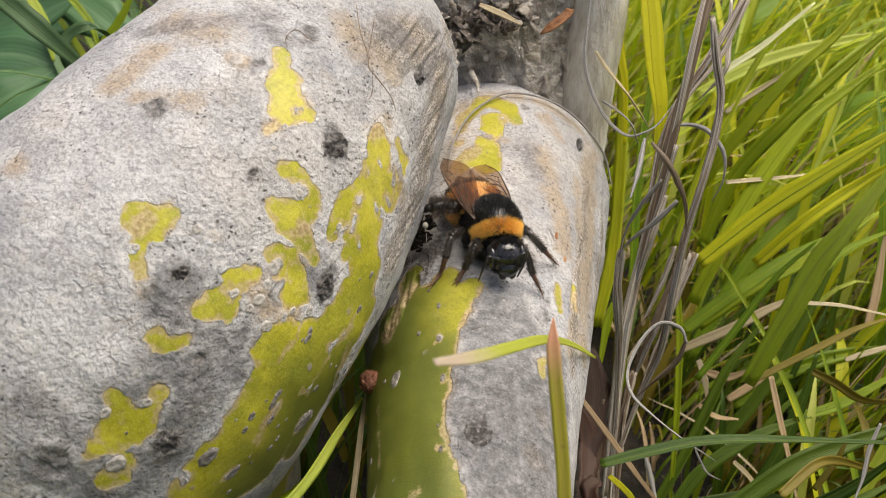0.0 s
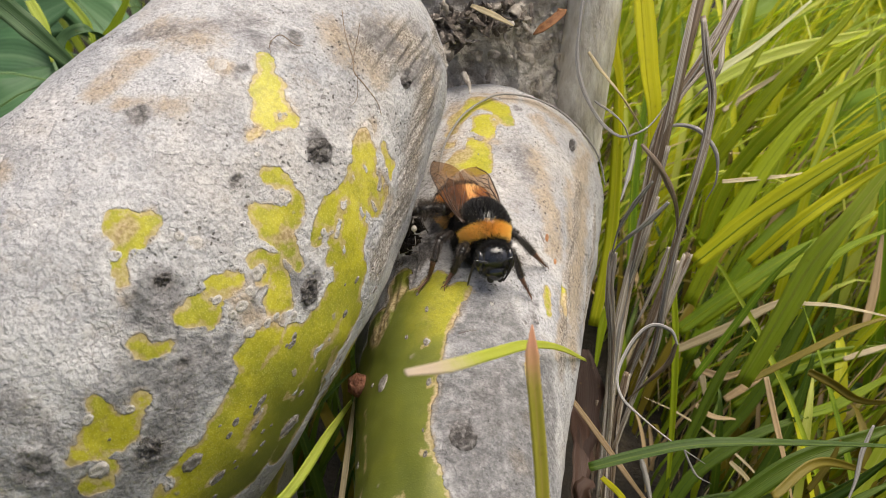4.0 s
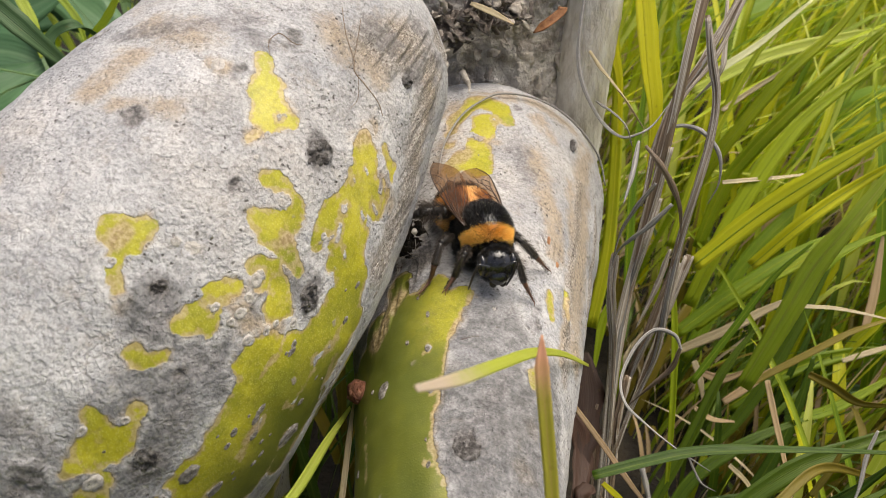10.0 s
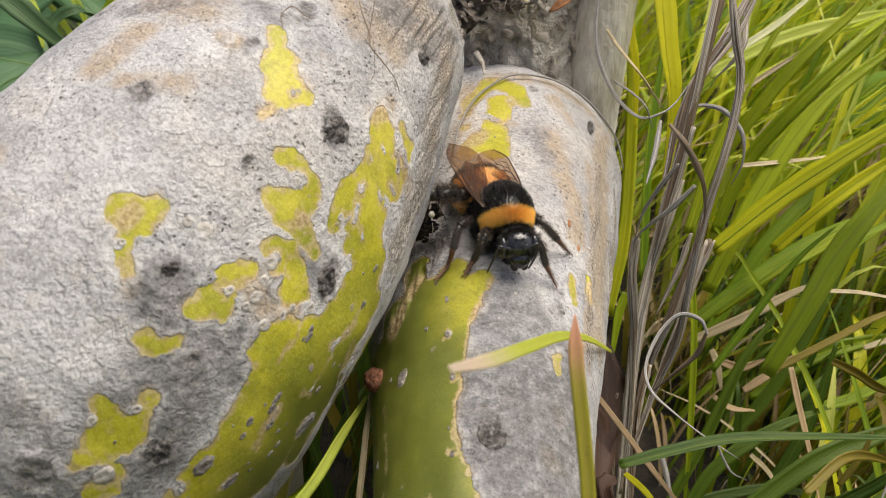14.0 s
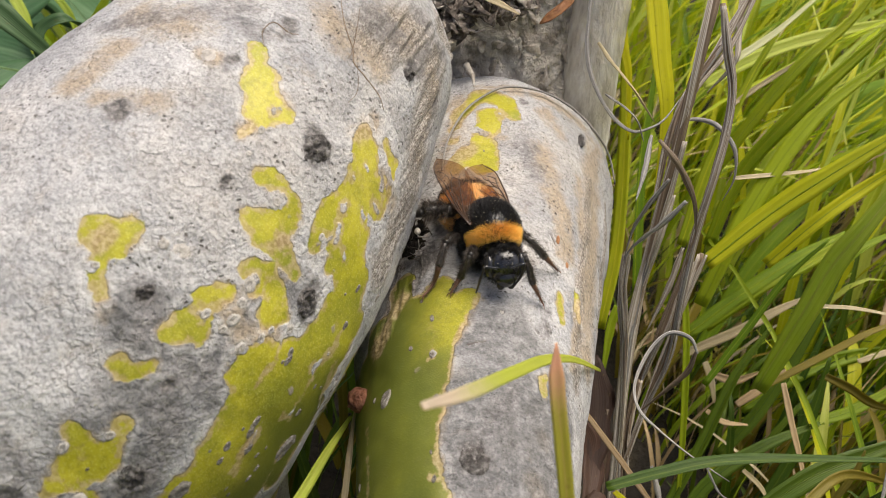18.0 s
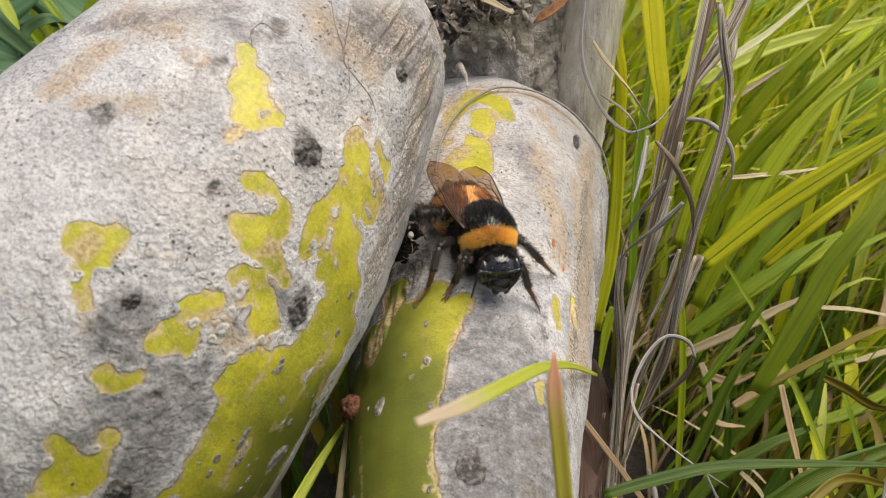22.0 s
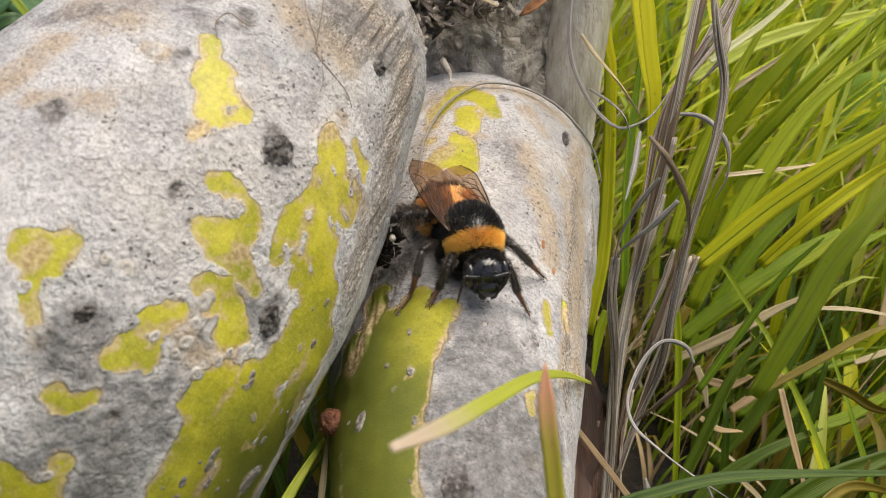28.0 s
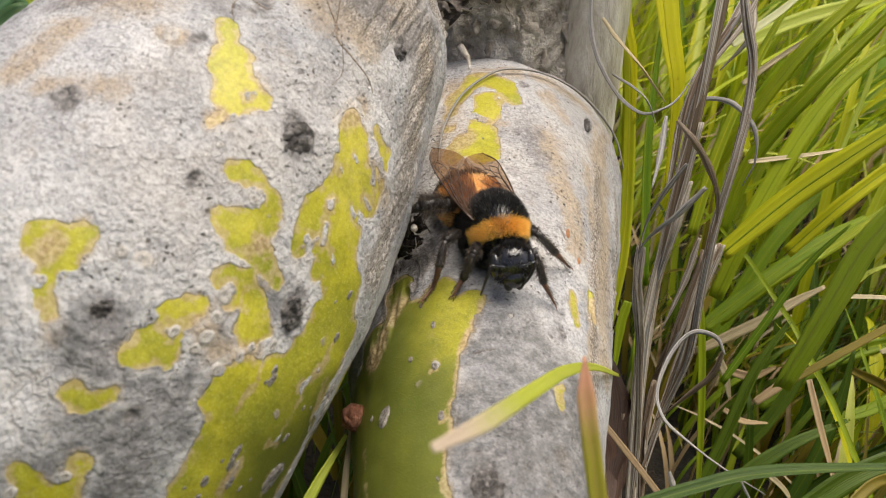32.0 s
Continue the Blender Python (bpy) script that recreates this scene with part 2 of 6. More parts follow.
    rim = maths(t, "MULTIPLY", rim, step(t, mid, 0.42, 0.60))
    col = mix(t, inside, base, green)
    lip = maths(t, "MULTIPLY", step(t, edge, -1.3, -0.5), maths(t, "SUBTRACT", 1.0, step(t, edge, -0.35, -0.05)))
    col = mix(t, maths(t, "MULTIPLY", maths(t, "MULTIPLY", lip, step(t, noise_tex(t, v, 300, 3), 0.45, 0.6)), 0.40), col, (0.56, 0.55, 0.535))
    col = mix(t, maths(t, "MULTIPLY", rim, 0.40), col, (0.42, 0.33, 0.21))
    crack = attribute(t, "crack")
    col = mix(t, maths(t, "MULTIPLY", crack, 0.85), col, (0.06, 0.038, 0.022))
    t.links.new(col, b.inputs["Base Color"])
    rough = mix(t, inside, grey(0.78), mix(t, 0.5, grey(0.42), grey(0.55)))
    t.links.new(rough, b.inputs["Roughness"])
    b.inputs["Specular IOR Level"].default_value = 0.35
    pit = noise_tex(t, v, 1300, 4, 0.6)
    h = maths(t, "ADD", maths(t, "MULTIPLY", mid, 0.20), maths(t, "MULTIPLY", step(t, pit, 0.34, 0.62), 0.30))
    h = maths(t, "SUBTRACT", h, maths(t, "MULTIPLY", maths(t, "MAXIMUM", maths(t, "MAXIMUM", speck, maths(t, "MULTIPLY", craze, 0.25)), maths(t, "MULTIPLY", hair, 0.5)), 0.6))
    h = maths(t, "ADD", h, maths(t, "MULTIPLY", maths(t, "MULTIPLY", fibre, streak2), 1.1))
    hg = maths(t, "ADD", maths(t, "MULTIPLY", pimple, 0.035), maths(t, "MULTIPLY", chip, 0.2))
    hh = mix(t, inside, h, hg)
    bump(t, b, hh, 0.00042, 0.9)
    return m


def simple(name, stops, scale, rough=0.6, relief=0.0, rscale=None, stretch=(1, 1, 1), spec=0.4, detail=5):
    m, t, b = material(name)
    v = coords(t, stretch)
    n = noise_tex(t, v, scale, detail, 0.65)
    c = ramp(t, n, stops)
    info = t.nodes.new("ShaderNodeObjectInfo")
    c = mix(t, maths(t, "MULTIPLY", info.outputs["Random"], 0.25), c, mix(t, 0.5, c, grey(0.02)))
    t.links.new(c, b.inputs["Base Color"])
    b.inputs["Roughness"].default_value = rough
    b.inputs["Specular IOR Level"].default_value = spec
    if relief:
        bump(t, b, noise_tex(t, v, rscale or scale * 3, 5, 0.7), relief)
    return m


def leaf_material(name, dark, light, vein, thin=0.4, blotch=0.3, rough=0.42, tip=None, line=0.25):
    """A blade's skin: fine parallel ribs along it, blotches, and light that comes through."""
    m, t, b = material(name)
    uv = coords(t, (1, 1, 1), "UV")
    sep = t.nodes.new("ShaderNodeSeparateXYZ")
    t.links.new(uv, sep.inputs[0])
    v = coords(t)
    big = noise_tex(t, v, 60, 3)
    small = noise_tex(t, v, 700, 4, 0.7)
    info = t.nodes.new("ShaderNodeObjectInfo")
    geo = t.nodes.new("ShaderNodeNewGeometry")
    vary = maths(t, "FRACT", maths(t, "ADD", info.outputs["Random"], geo.outputs["Random Per Island"]))
    c = ramp(t, maths(t, "ADD", maths(t, "MULTIPLY", big, 0.5), maths(t, "MULTIPLY", vary, 0.62)), [(0.28, dark), (0.80, light)])
    ribs = maths(t, "ADD", maths(t, "MULTIPLY", maths(t, "SINE", maths(t, "MULTIPLY", sep.outputs[0], 78.0)), 0.5), 0.5)
    c = mix(t, maths(t, "MULTIPLY", ribs, 0.13), c, vein)
    run = t.nodes.new("ShaderNodeMapping")
    run.inputs["Scale"].default_value = (9.0, 0.9, 1.0)
    t.links.new(uv, run.inputs["Vector"])
    lines = noise_tex(t, run.outputs["Vector"], 1.0, 4, 0.7)
    c = mix(t, maths(t, "MULTIPLY", step(t, lines, 0.50, 0.66), line), c, vein)
    c = mix(t, maths(t, "MULTIPLY", step(t, lines, 0.50, 0.32), line), c, tuple(0.7 * q for q in dark))
    mid = maths(t, "SUBTRACT", 1.0, step(t, maths(t, "ABSOLUTE", maths(t, "SUBTRACT", sep.outputs[0], 0.5)), 0.02, 0.07))
    c = mix(t, maths(t, "MULTIPLY", mid, 0.45), c, vein)
    c = mix(t, maths(t, "MULTIPLY", step(t, small, 0.60, 0.74), blotch), c, (0.20, 0.13, 0.035))
    if tip:
        c = mix(t, step(t, maths(t, "ADD", sep.outputs[1], maths(t, "MULTIPLY", small, 0.2)), tip[1], tip[2]), c, tip[0])
    t.links.new(c, b.inputs["Base Color"])
    b.inputs["Roughness"].default_value = rough
    b.inputs["Specular IOR Level"].default_value = 0.35
    bump(t, b, maths(t, "ADD", maths(t, "ADD", ribs, small), maths(t, "MULTIPLY", lines, 3.0)), 0.0002, 0.28)
    tr = t.nodes.new("ShaderNodeBsdfTranslucent")
    t.links.new(mix(t, 0.6, c, mix(t, 1.0, c, (1.0, 1.0, 0.35), "MULTIPLY")), tr.inputs["Color"])
    ms = t.nodes.new("ShaderNodeMixShader")
    ms.inputs[0].default_value = thin
    t.links.new(b.outputs[0], ms.inputs[1])
    t.links.new(tr.outputs[0], ms.inputs[2])
    t.links.new(ms.outputs[0], t.nodes["Material Output"].inputs["Surface"])
    return m


BARK = bark_material()
GREEN = leaf_material("grass_green", (0.12, 0.235, 0.007), (0.40, 0.485, 0.012), (0.48, 0.55, 0.06), 0.5)
# Dark copy of the green: shade low in the sward is in its colour.
DEEP_SHADE = leaf_material("grass_deep_shade", (0.030, 0.078, 0.004), (0.095, 0.155, 0.008), (0.17, 0.23, 0.03), 0.4)
BRIGHT = leaf_material("grass_bright", (0.26, 0.37, 0.008), (0.66, 0.65, 0.016), (0.74, 0.76, 0.12), 0.5)
LIME = leaf_material("grass_lime", (0.44, 0.56, 0.05), (0.66, 0.70, 0.14), (0.72, 0.74, 0.24), 0.55)
YELLOW = leaf_material("grass_yellow", (0.62, 0.60, 0.012), (0.74, 0.72, 0.03), (0.80, 0.77, 0.14), 0.65)
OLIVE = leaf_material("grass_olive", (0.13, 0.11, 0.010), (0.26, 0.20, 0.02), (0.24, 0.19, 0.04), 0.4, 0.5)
BLUE = leaf_material("grass_blue", (0.05, 0.125, 0.045), (0.14, 0.24, 0.095), (0.24, 0.34, 0.16), 0.4)
PALE = leaf_material("grass_pale", (0.52, 0.55, 0.24), (0.74, 0.74, 0.46), (0.78, 0.76, 0.55), 0.45, 0.1)
STRAW = leaf_material("grass_straw", (0.42, 0.33, 0.18), (0.64, 0.54, 0.35), (0.66, 0.58, 0.42), 0.3, 0.2, 0.6)
TAN = leaf_material("grass_tan", (0.30, 0.20, 0.10), (0.50, 0.36, 0.20), (0.54, 0.42, 0.27), 0.25, 0.3, 0.6)
DRY_GREY = leaf_material("dry_grey", (0.14, 0.10, 0.066), (0.48, 0.40, 0.305), (0.82, 0.78, 0.72), 0.06, 0.3, 0.45, line=0.95)
DRY_WHITE = leaf_material("dry_white", (0.10, 0.088, 0.076), (0.28, 0.262, 0.24), (0.52, 0.505, 0.48), 0.10, 0.15, 0.5, line=0.95)
DRY_BROWN = leaf_material("dry_brown", (0.08, 0.052, 0.032), (0.22, 0.155, 0.10), (0.42, 0.34, 0.26), 0.1, 0.3, 0.55, line=0.95)
FORE_GREEN = leaf_material("blade_with_pale_tip", (0.36, 0.43, 0.035), (0.50, 0.54, 0.07), (0.52, 0.56, 0.12), 0.45, 0.1, 0.5, ((0.66, 0.55, 0.43), 0.46, 0.20), 0.08)
FORE_BROWN = leaf_material("blade_with_brown_tip", (0.40, 0.38, 0.04), (0.52, 0.46, 0.06), (0.52, 0.36, 0.12), 0.5, 0.3, 0.5, ((0.74, 0.42, 0.27), 0.55, 0.20), 0.08)
BROADLEAF = leaf_material("broad_leaf", (0.035, 0.105, 0.042), (0.095, 0.20, 0.08), (0.18, 0.30, 0.15), 0.3, 0.05)
MEADOWLEAF = leaf_material("meadow_leaf", (0.20, 0.36, 0.04), (0.34, 0.50, 0.08), (0.44, 0.58, 0.18), 0.4, 0.05)
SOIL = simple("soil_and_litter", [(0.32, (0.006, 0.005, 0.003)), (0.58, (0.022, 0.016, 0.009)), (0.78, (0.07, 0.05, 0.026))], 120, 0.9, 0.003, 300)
TRUNK = simple("gnarled_bark", [(0.30, (0.14, 0.115, 0.092)), (0.40, (0.40, 0.35, 0.29)), (0.54, (0.60, 0.55, 0.48)), (0.70, (0.74, 0.70, 0.64))], 230, 0.85, 0.004, 420, detail=9)
FLAKE = simple("bark_flake", [(0.3, (0.18, 0.15, 0.12)), (0.5, (0.40, 0.35, 0.29)), (0.72, (0.68, 0.63, 0.56))], 500, 0.8, 0.0004)
SHRED = simple("torn_bark", [(0.3, (0.045, 0.036, 0.03)), (0.55, (0.16, 0.13, 0.105)), (0.75, (0.46, 0.41, 0.36))], 900, 0.8, 0.0003)
RUST = simple("rust_scale", [(0.3, (0.17, 0.06, 0.02)), (0.7, (0.46, 0.22, 0.09))], 900, 0.55, 0.0002)
GALL = simple("gall_skin", [(0.3, (0.10, 0.035, 0.018)), (0.52, (0.25, 0.095, 0.05)), (0.75, (0.46, 0.24, 0.15))], 900, 0.6, 0.0005)


# ---- small tools ----
def lattice(p, seed):
    """Smooth value noise of many points at once, -1 to 1."""
    i = np.floor(p).astype(np.int64)
    f = p - i
    f = f * f * (3 - 2 * f)
    total = np.zeros(len(p))
    for dx in (0, 1):
        for dy in (0, 1):
            for dz in (0, 1):
                h = (i[:, 0] + dx) * 374761393 + (i[:, 1] + dy) * 668265263 + (i[:, 2] + dz) * 2147483647 + seed * 974634777
                h = (h ^ (h >> 13)) * 1274126177
                h = ((h ^ (h >> 16)) & 0xFFFF) / 32767.5 - 1
                w = (f[:, 0] if dx else 1 - f[:, 0]) * (f[:, 1] if dy else 1 - f[:, 1]) * (f[:, 2] if dz else 1 - f[:, 2])
                total += w * h
    return total


def cloud(p, size, seed, octaves=3):
    out, amp = np.zeros(len(p)), 1.0
    for k in range(octaves):
        out += amp * lattice(p / size * 2 ** k, seed + k)
        amp *= 0.5
    return out


def ease(v, lo, hi):
    x = np.clip((v - lo) / (hi - lo), 0, 1)
    return x * x * (3 - 2 * x)


def mesh_from(name, verts, faces, mat, smooth=True, uvs=None):
    me = bpy.data.meshes.new(name)
    me.from_pydata([tuple(v) for v in verts], [], faces)
    me.materials.append(mat)
    if uvs is not None:
        layer = me.uv_layers.new(name="UVMap")
        flat = np.array([uvs[v] for f in faces for v in f], dtype=np.float32).ravel()
        layer.data.foreach_set("uv", flat)
    me.polygons.foreach_set("use_smooth", [smooth] * len(me.polygons))
    me.update()
    return me


def part(name, bm, mat, parent, label=""):
    """Links a bmesh, or a mesh, as one object under a thing or a part."""
    if isinstance(bm, bmesh.types.BMesh):
        me = bpy.data.meshes.new(name)
        bm.to_mesh(me)
        bm.free()
        me.materials.append(mat)
        me.polygons.foreach_set("use_smooth", [True] * len(me.polygons))
    else:
        me = bm
    ob = new(name, me)
    ob.parent = parent
    return tagged(ob, label)


def spline(pts, n):
    """n points along a smooth curve through pts."""
    p = np.array(pts, float)
    p = np.vstack([2 * p[0] - p[1], p, 2 * p[-1] - p[-2]])
    out = []
    for k in range(n):
        u = k / (n - 1) * (len(p) - 3)
        i = min(int(u), len(p) - 4)
        f = u - i
        a, b, c, d = p[i:i + 4]
        out.append(0.5 * (2 * b + (c - a) * f + (2 * a - 5 * b + 4 * c - d) * f * f + (3 * b - a - 3 * c + d) * f ** 3))
    return np.array(out)


def unit(v):
    return v / (np.linalg.norm(v, axis=-1, keepdims=True) + 1e-12)


def ribbon(pts, width, roll=0.0, n=22, fold=0.25, thick=0.14, taper=(0.5, 0.0), face=(0.0, -0.75, 0.65), curl=0.0, wave=0.0):
    """A long blade with a folded section and some thickness, in mm: vertices, faces, uvs."""
    c = spline(pts, n)
    tan = unit(np.gradient(c, axis=0))
    face = np.array(face)
    side = unit(np.cross(tan, face))
    nor = unit(np.cross(side, tan))
    verts, uvs, faces = [], [], []
    cols = (-1.0, -0.5, 0.0, 0.5, 1.0)
    for k in range(n):
        u = k / (n - 1)
        w = width * 0.5 * min(1.0, taper[0] + (1 - taper[0]) * u * 5) * min(1.0, taper[1] + (1 - taper[1]) * ((1 - u) * 2.2) ** 0.8)
        w *= 1 + wave * math.sin(u * 23 + width * 7)
        a = radians(roll + curl * u)
        s = side[k] * math.cos(a) + nor[k] * math.sin(a)
        m = nor[k] * math.cos(a) - side[k] * math.sin(a)
        for x in cols:
            verts.append(c[k] + s * x * w + m * (abs(x) * fold * w))
            uvs.append((0.5 + x / 2, u))
        for x in reversed(cols):
            verts.append(c[k] + s * x * w * 0.96 + m * (abs(x) * fold * w - thick))
            uvs.append((0.5 + x / 2, u))
    r = 10
    for k in range(n - 1):
        for j in range(r):
            j2 = (j + 1) % r
            faces.append((k * r + j, k * r + j2, (k + 1) * r + j2, (k + 1) * r + j))
    faces.append(tuple(range(r - 1, -1, -1)))
    faces.append(tuple((n - 1) * r + j for j in range(r)))
    return np.array(verts), faces, uvs


def tube(pts, radii, n=16, sides=8, rough=0.0, seed=0):
    """A round rod along pts, in mm; radii from start to end."""
    c = spline(pts, n)
    rr = np.interp(np.linspace(0, 1, n), np.linspace(0, 1, len(radii)), radii)
    tan = unit(np.gradient(c, axis=0))
    ref = np.array([0.31, 0.2, 0.93])
    a = unit(np.cross(tan, ref))
    b = np.cross(tan, a)
    rng = np.random.RandomState(seed)
    verts, faces, uvs = [], [], []
    for k in range(n):
        for j in range(sides):
            th = 2 * math.pi * j / sides
            r = rr[k] * (1 + rough * (rng.rand() - 0.5))
            verts.append(c[k] + (a[k] * math.cos(th) + b[k] * math.sin(th)) * r)
            uvs.append((j / sides, k / (n - 1)))
    for k in range(n - 1):
        for j in range(sides):
            j2 = (j + 1) % sides
            faces.append((k * sides + j, k * sides + j2, (k + 1) * sides + j2, (k + 1) * sides + j))
    faces.append(tuple(range(sides - 1, -1, -1)))
    faces.append(tuple((n - 1) * sides + j for j in range(sides)))
    return np.array(verts), faces, uvs


def thing(name, geo, mat, label, category, group="", kind="", origin=None):
    """A one-mesh thing whose origin lies at its first point."""
    verts, faces, uvs = geo
    o = np.array(verts[0] if origin is None else origin, float)
    ob = new(name, mesh_from(name, (verts - o) * MM, faces, mat, True, uvs))
    ob.location = o * MM
    return tagged(ob, label, category, group, kind)


# ---- the two peeling stems ----
SHRUB = tagged(new("shrub"), "old shrub base with peeling grey-green stems and gnarled trunk", "shrub")
marks = {}
SKIN = {}


def stroke(kind, *v):
    marks.setdefault(kind, []).append((np.array(v[0:3]), np.array(v[3:6]), v[6]))


def peel(*v):
    stroke("peel", *v)


def keep(*v):
    stroke("keep", *v)


def knot(*v):
    stroke("knot", *v)


def fibre(*v):
    stroke("fibre", *v)


def stain(*v):
    stroke("stain", *v)


def old_shade(*v):
    stroke("old_shade", *v)


def grime_shade(*v):
    stroke("grime_shade", *v)


def lichen_shade(*v):
    stroke("lichen_shade", *v)


def ring(*v):
    stroke("ring", *v)


def crack(*v):
    stroke("crack", *v)


def reach(p, a, b):
    """Distance of the points p from the stretch a to b."""
    ab = b - a
    k = np.clip((p - a) @ ab / max(ab @ ab, 1e-9), 0, 1)
    return np.linalg.norm(p - a - k[:, None] * ab, axis=1)


def stem(name, p0, d, c, radius, span, bend, cap, steps, rounds, seed, label):
    """A stem about p0 + d s + c s^2 (mm), radius a cubic in s, that sinks to the ground below s = bend and rounds off past cap[0]."""
    p0, d, c = np.array(p0), np.array(d), np.array(c)
    s = np.linspace(span[0], span[1], steps)
    far = np.clip(bend - s, 0, None)
    axis = p0 + np.outer(s, d) + np.outer(s * s, c)
    axis[:, 2] -= 70 * far ** 1.7
    rad = radius[0] + radius[1] * s + radius[2] * s * s
    rad = rad * (1 + 0.15 * far)
    k = np.clip((s - cap[0]) / (cap[1] - cap[0]), 0, 1)
    rad = rad * (1 - (1 - cap[2]) * (1 - np.sqrt(np.clip(1 - k * k, 0, 1))))
    tan = unit(np.gradient(axis, axis=0))
    up = np.array([0.0, -0.55, 0.83])
    u = unit(up - tan * (tan @ up)[:, None])
    w = np.cross(tan, u)
    # finer towards the open side
    q = np.linspace(-1, 1, rounds, endpoint=False)
    th = math.pi * (0.62 * q + 0.38 * q ** 3)
    ring = u[:, None, :] * np.cos(th)[None, :, None] + w[:, None, :] * np.sin(th)[None, :, None]
    pos = (axis[:, None, :] + ring * rad[:, None, None]).reshape(-1, 3)
    nor = ring.reshape(-1, 3)
    along = np.repeat(np.concatenate([[0], np.cumsum(np.linalg.norm(np.diff(axis, axis=0), axis=1))]), rounds)
    around = (th[None, :] * rad[:, None]).reshape(-1)
    lie = np.stack([along, around, np.zeros_like(along)], 1)
    wob = np.stack([cloud(pos, 2.4, seed + 30 + i, 3) for i in range(3)], 1) * 0.42
    pw = pos + wob
    # peeled ground: signed depth inside the strokes, in mm
    inside = np.full(len(pos), -30.0)
    grow = 0.68
    for a, b, r in marks.get("peel", ()):
        near = r + grow - reach(pw, a, b)
        hk = np.clip(0.5 + 0.5 * (near - inside) / 0.5, 0, 1)
        inside = inside * (1 - hk) + near * hk + 0.5 * hk * (1 - hk)
    for a, b, r in marks.get("keep", ()):
        inside = np.minimum(inside, reach(pos + wob * 0.6, a, b) - r * 0.85)
    kn, kh = np.zeros(len(pos)), np.zeros(len(pos))
    lump = cloud(pos, 1.1, seed + 60, 3)
    for a, b, r in marks.get("knot", ()):
        dist = reach(pos + wob * 0.5, a, b) / r
        kn = np.maximum(kn, 1 - ease(dist, 0.35, 1.9))
        ringed = np.exp(-((dist - 1.0) / 0.28) ** 2) * 0.10 - np.exp(-(dist / 0.6) ** 2) * 0.06
        kh += r * 0.42 * ringed + (1 - ease(dist, 0.3, 1.2)) * lump * 0.34
    for a, b, r in marks.get("ring", ()):
        dist = reach(pos + wob * 0.6, a, b)
        kh += 0.10 * np.exp(-((dist - r) / (0.22 * r)) ** 2) - 0.08 * np.exp(-((dist - 1.45 * r) / (0.12 * r)) ** 2)
        kn = np.maximum(kn, 0.42 * np.exp(-((dist - 1.4 * r) / (0.16 * r)) ** 2))
    soft = {}
    for kind in ("fibre", "stain", "crack", "old_shade", "grime_shade", "lichen_shade"):
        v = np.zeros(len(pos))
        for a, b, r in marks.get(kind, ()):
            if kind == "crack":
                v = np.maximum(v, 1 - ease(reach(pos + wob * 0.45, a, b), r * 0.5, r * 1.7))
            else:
                lo, hi = {"old_shade": (0.0, 1.7), "grime_shade": (0.0, 1.7), "lichen_shade": (0.0, 1.7), "stain": (0.0, 2.4)}.get(kind, (0.4, 1.3))
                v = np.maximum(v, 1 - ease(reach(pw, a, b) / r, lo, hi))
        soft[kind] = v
    outer = 1 - ease(inside, -0.16, 0.16)
    streak = cloud(lie * np.array([0.16, 1.0, 1.0]), 0.8, seed + 80, 3)
    h = 0.55 * cloud(pos, 17, seed, 2) + 0.22 * cloud(pos, 5, seed + 5, 2)
    h += outer * (0.035 + 0.045 * cloud(pos, 1.5, seed + 9, 3) + 0.02 * cloud(pos, 0.5, seed + 14, 1))
    h += kh + soft["fibre"] * streak * 0.34 - soft["crack"] * 0.35
    pos = pos + nor * h[:, None]
    n, m = steps, rounds
    i = np.arange(n - 1)[:, None] * m
    j = np.arange(m)[None, :]
    j2 = (j + 1) % m
    quads = np.stack([i + j, i + j2, i + m + j2, i + m + j], -1).reshape(-1, 4)
    me = bpy.data.meshes.new(name)
    o = p0
    me.vertices.add(len(pos))
    me.vertices.foreach_set("co", ((pos - o) * MM).astype(np.float32).ravel())
    me.loops.add(quads.size + 2 * m)
    caps = np.concatenate([np.arange(m)[::-1], (n - 1) * m + np.arange(m)])
    me.loops.foreach_set("vertex_index", np.concatenate([quads.ravel(), caps]).astype(np.int32))
    me.polygons.add(len(quads) + 2)
    starts = np.concatenate([np.arange(len(quads)) * 4, [quads.size, quads.size + m]])
    me.polygons.foreach_set("loop_start", starts.astype(np.int32))
    me.update(calc_edges=True)
    me.polygons.foreach_set("use_smooth", [True] * (len(quads) + 2))
    for key, v in (("peel", inside), ("knot", kn), ("fibre", soft["fibre"]), ("stain", soft["stain"]), ("crack", soft["crack"]), ("old_shade", soft["old_shade"]), ("grime_shade", soft["grime_shade"]), ("lichen_shade", soft["lichen_shade"])):
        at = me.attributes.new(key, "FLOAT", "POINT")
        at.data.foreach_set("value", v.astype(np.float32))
    at = me.attributes.new("lie", "FLOAT_VECTOR", "POINT")
    at.data.foreach_set("vector", lie.astype(np.float32).ravel())
    me.materials.append(BARK)
    me.validate()
    ob = new(name, me)
    ob.location = o * MM
    marks.clear()
    SKIN[ob.name] = (pos, nor, inside, lie, np.repeat(tan, rounds, axis=0))
    ob.parent = SHRUB
    return tagged(ob, label)


peel(-20.6, 108.9, 136.0,  -20.5, 106.0, 134.2,  0.46)
peel(-20.3, 105.5, 133.8,  -19.8, 101.9, 131.1,  1.13)
peel(-18.4, 103.7, 131.5,  -17.1, 103.1, 130.0,  0.57)
peel(-20.5, 101.0, 130.8,  -16.8, 102.9, 129.6,  0.15)
peel(-20.7, 99.6, 129.8,  -21.6, 98.6, 129.6,  -0.06)
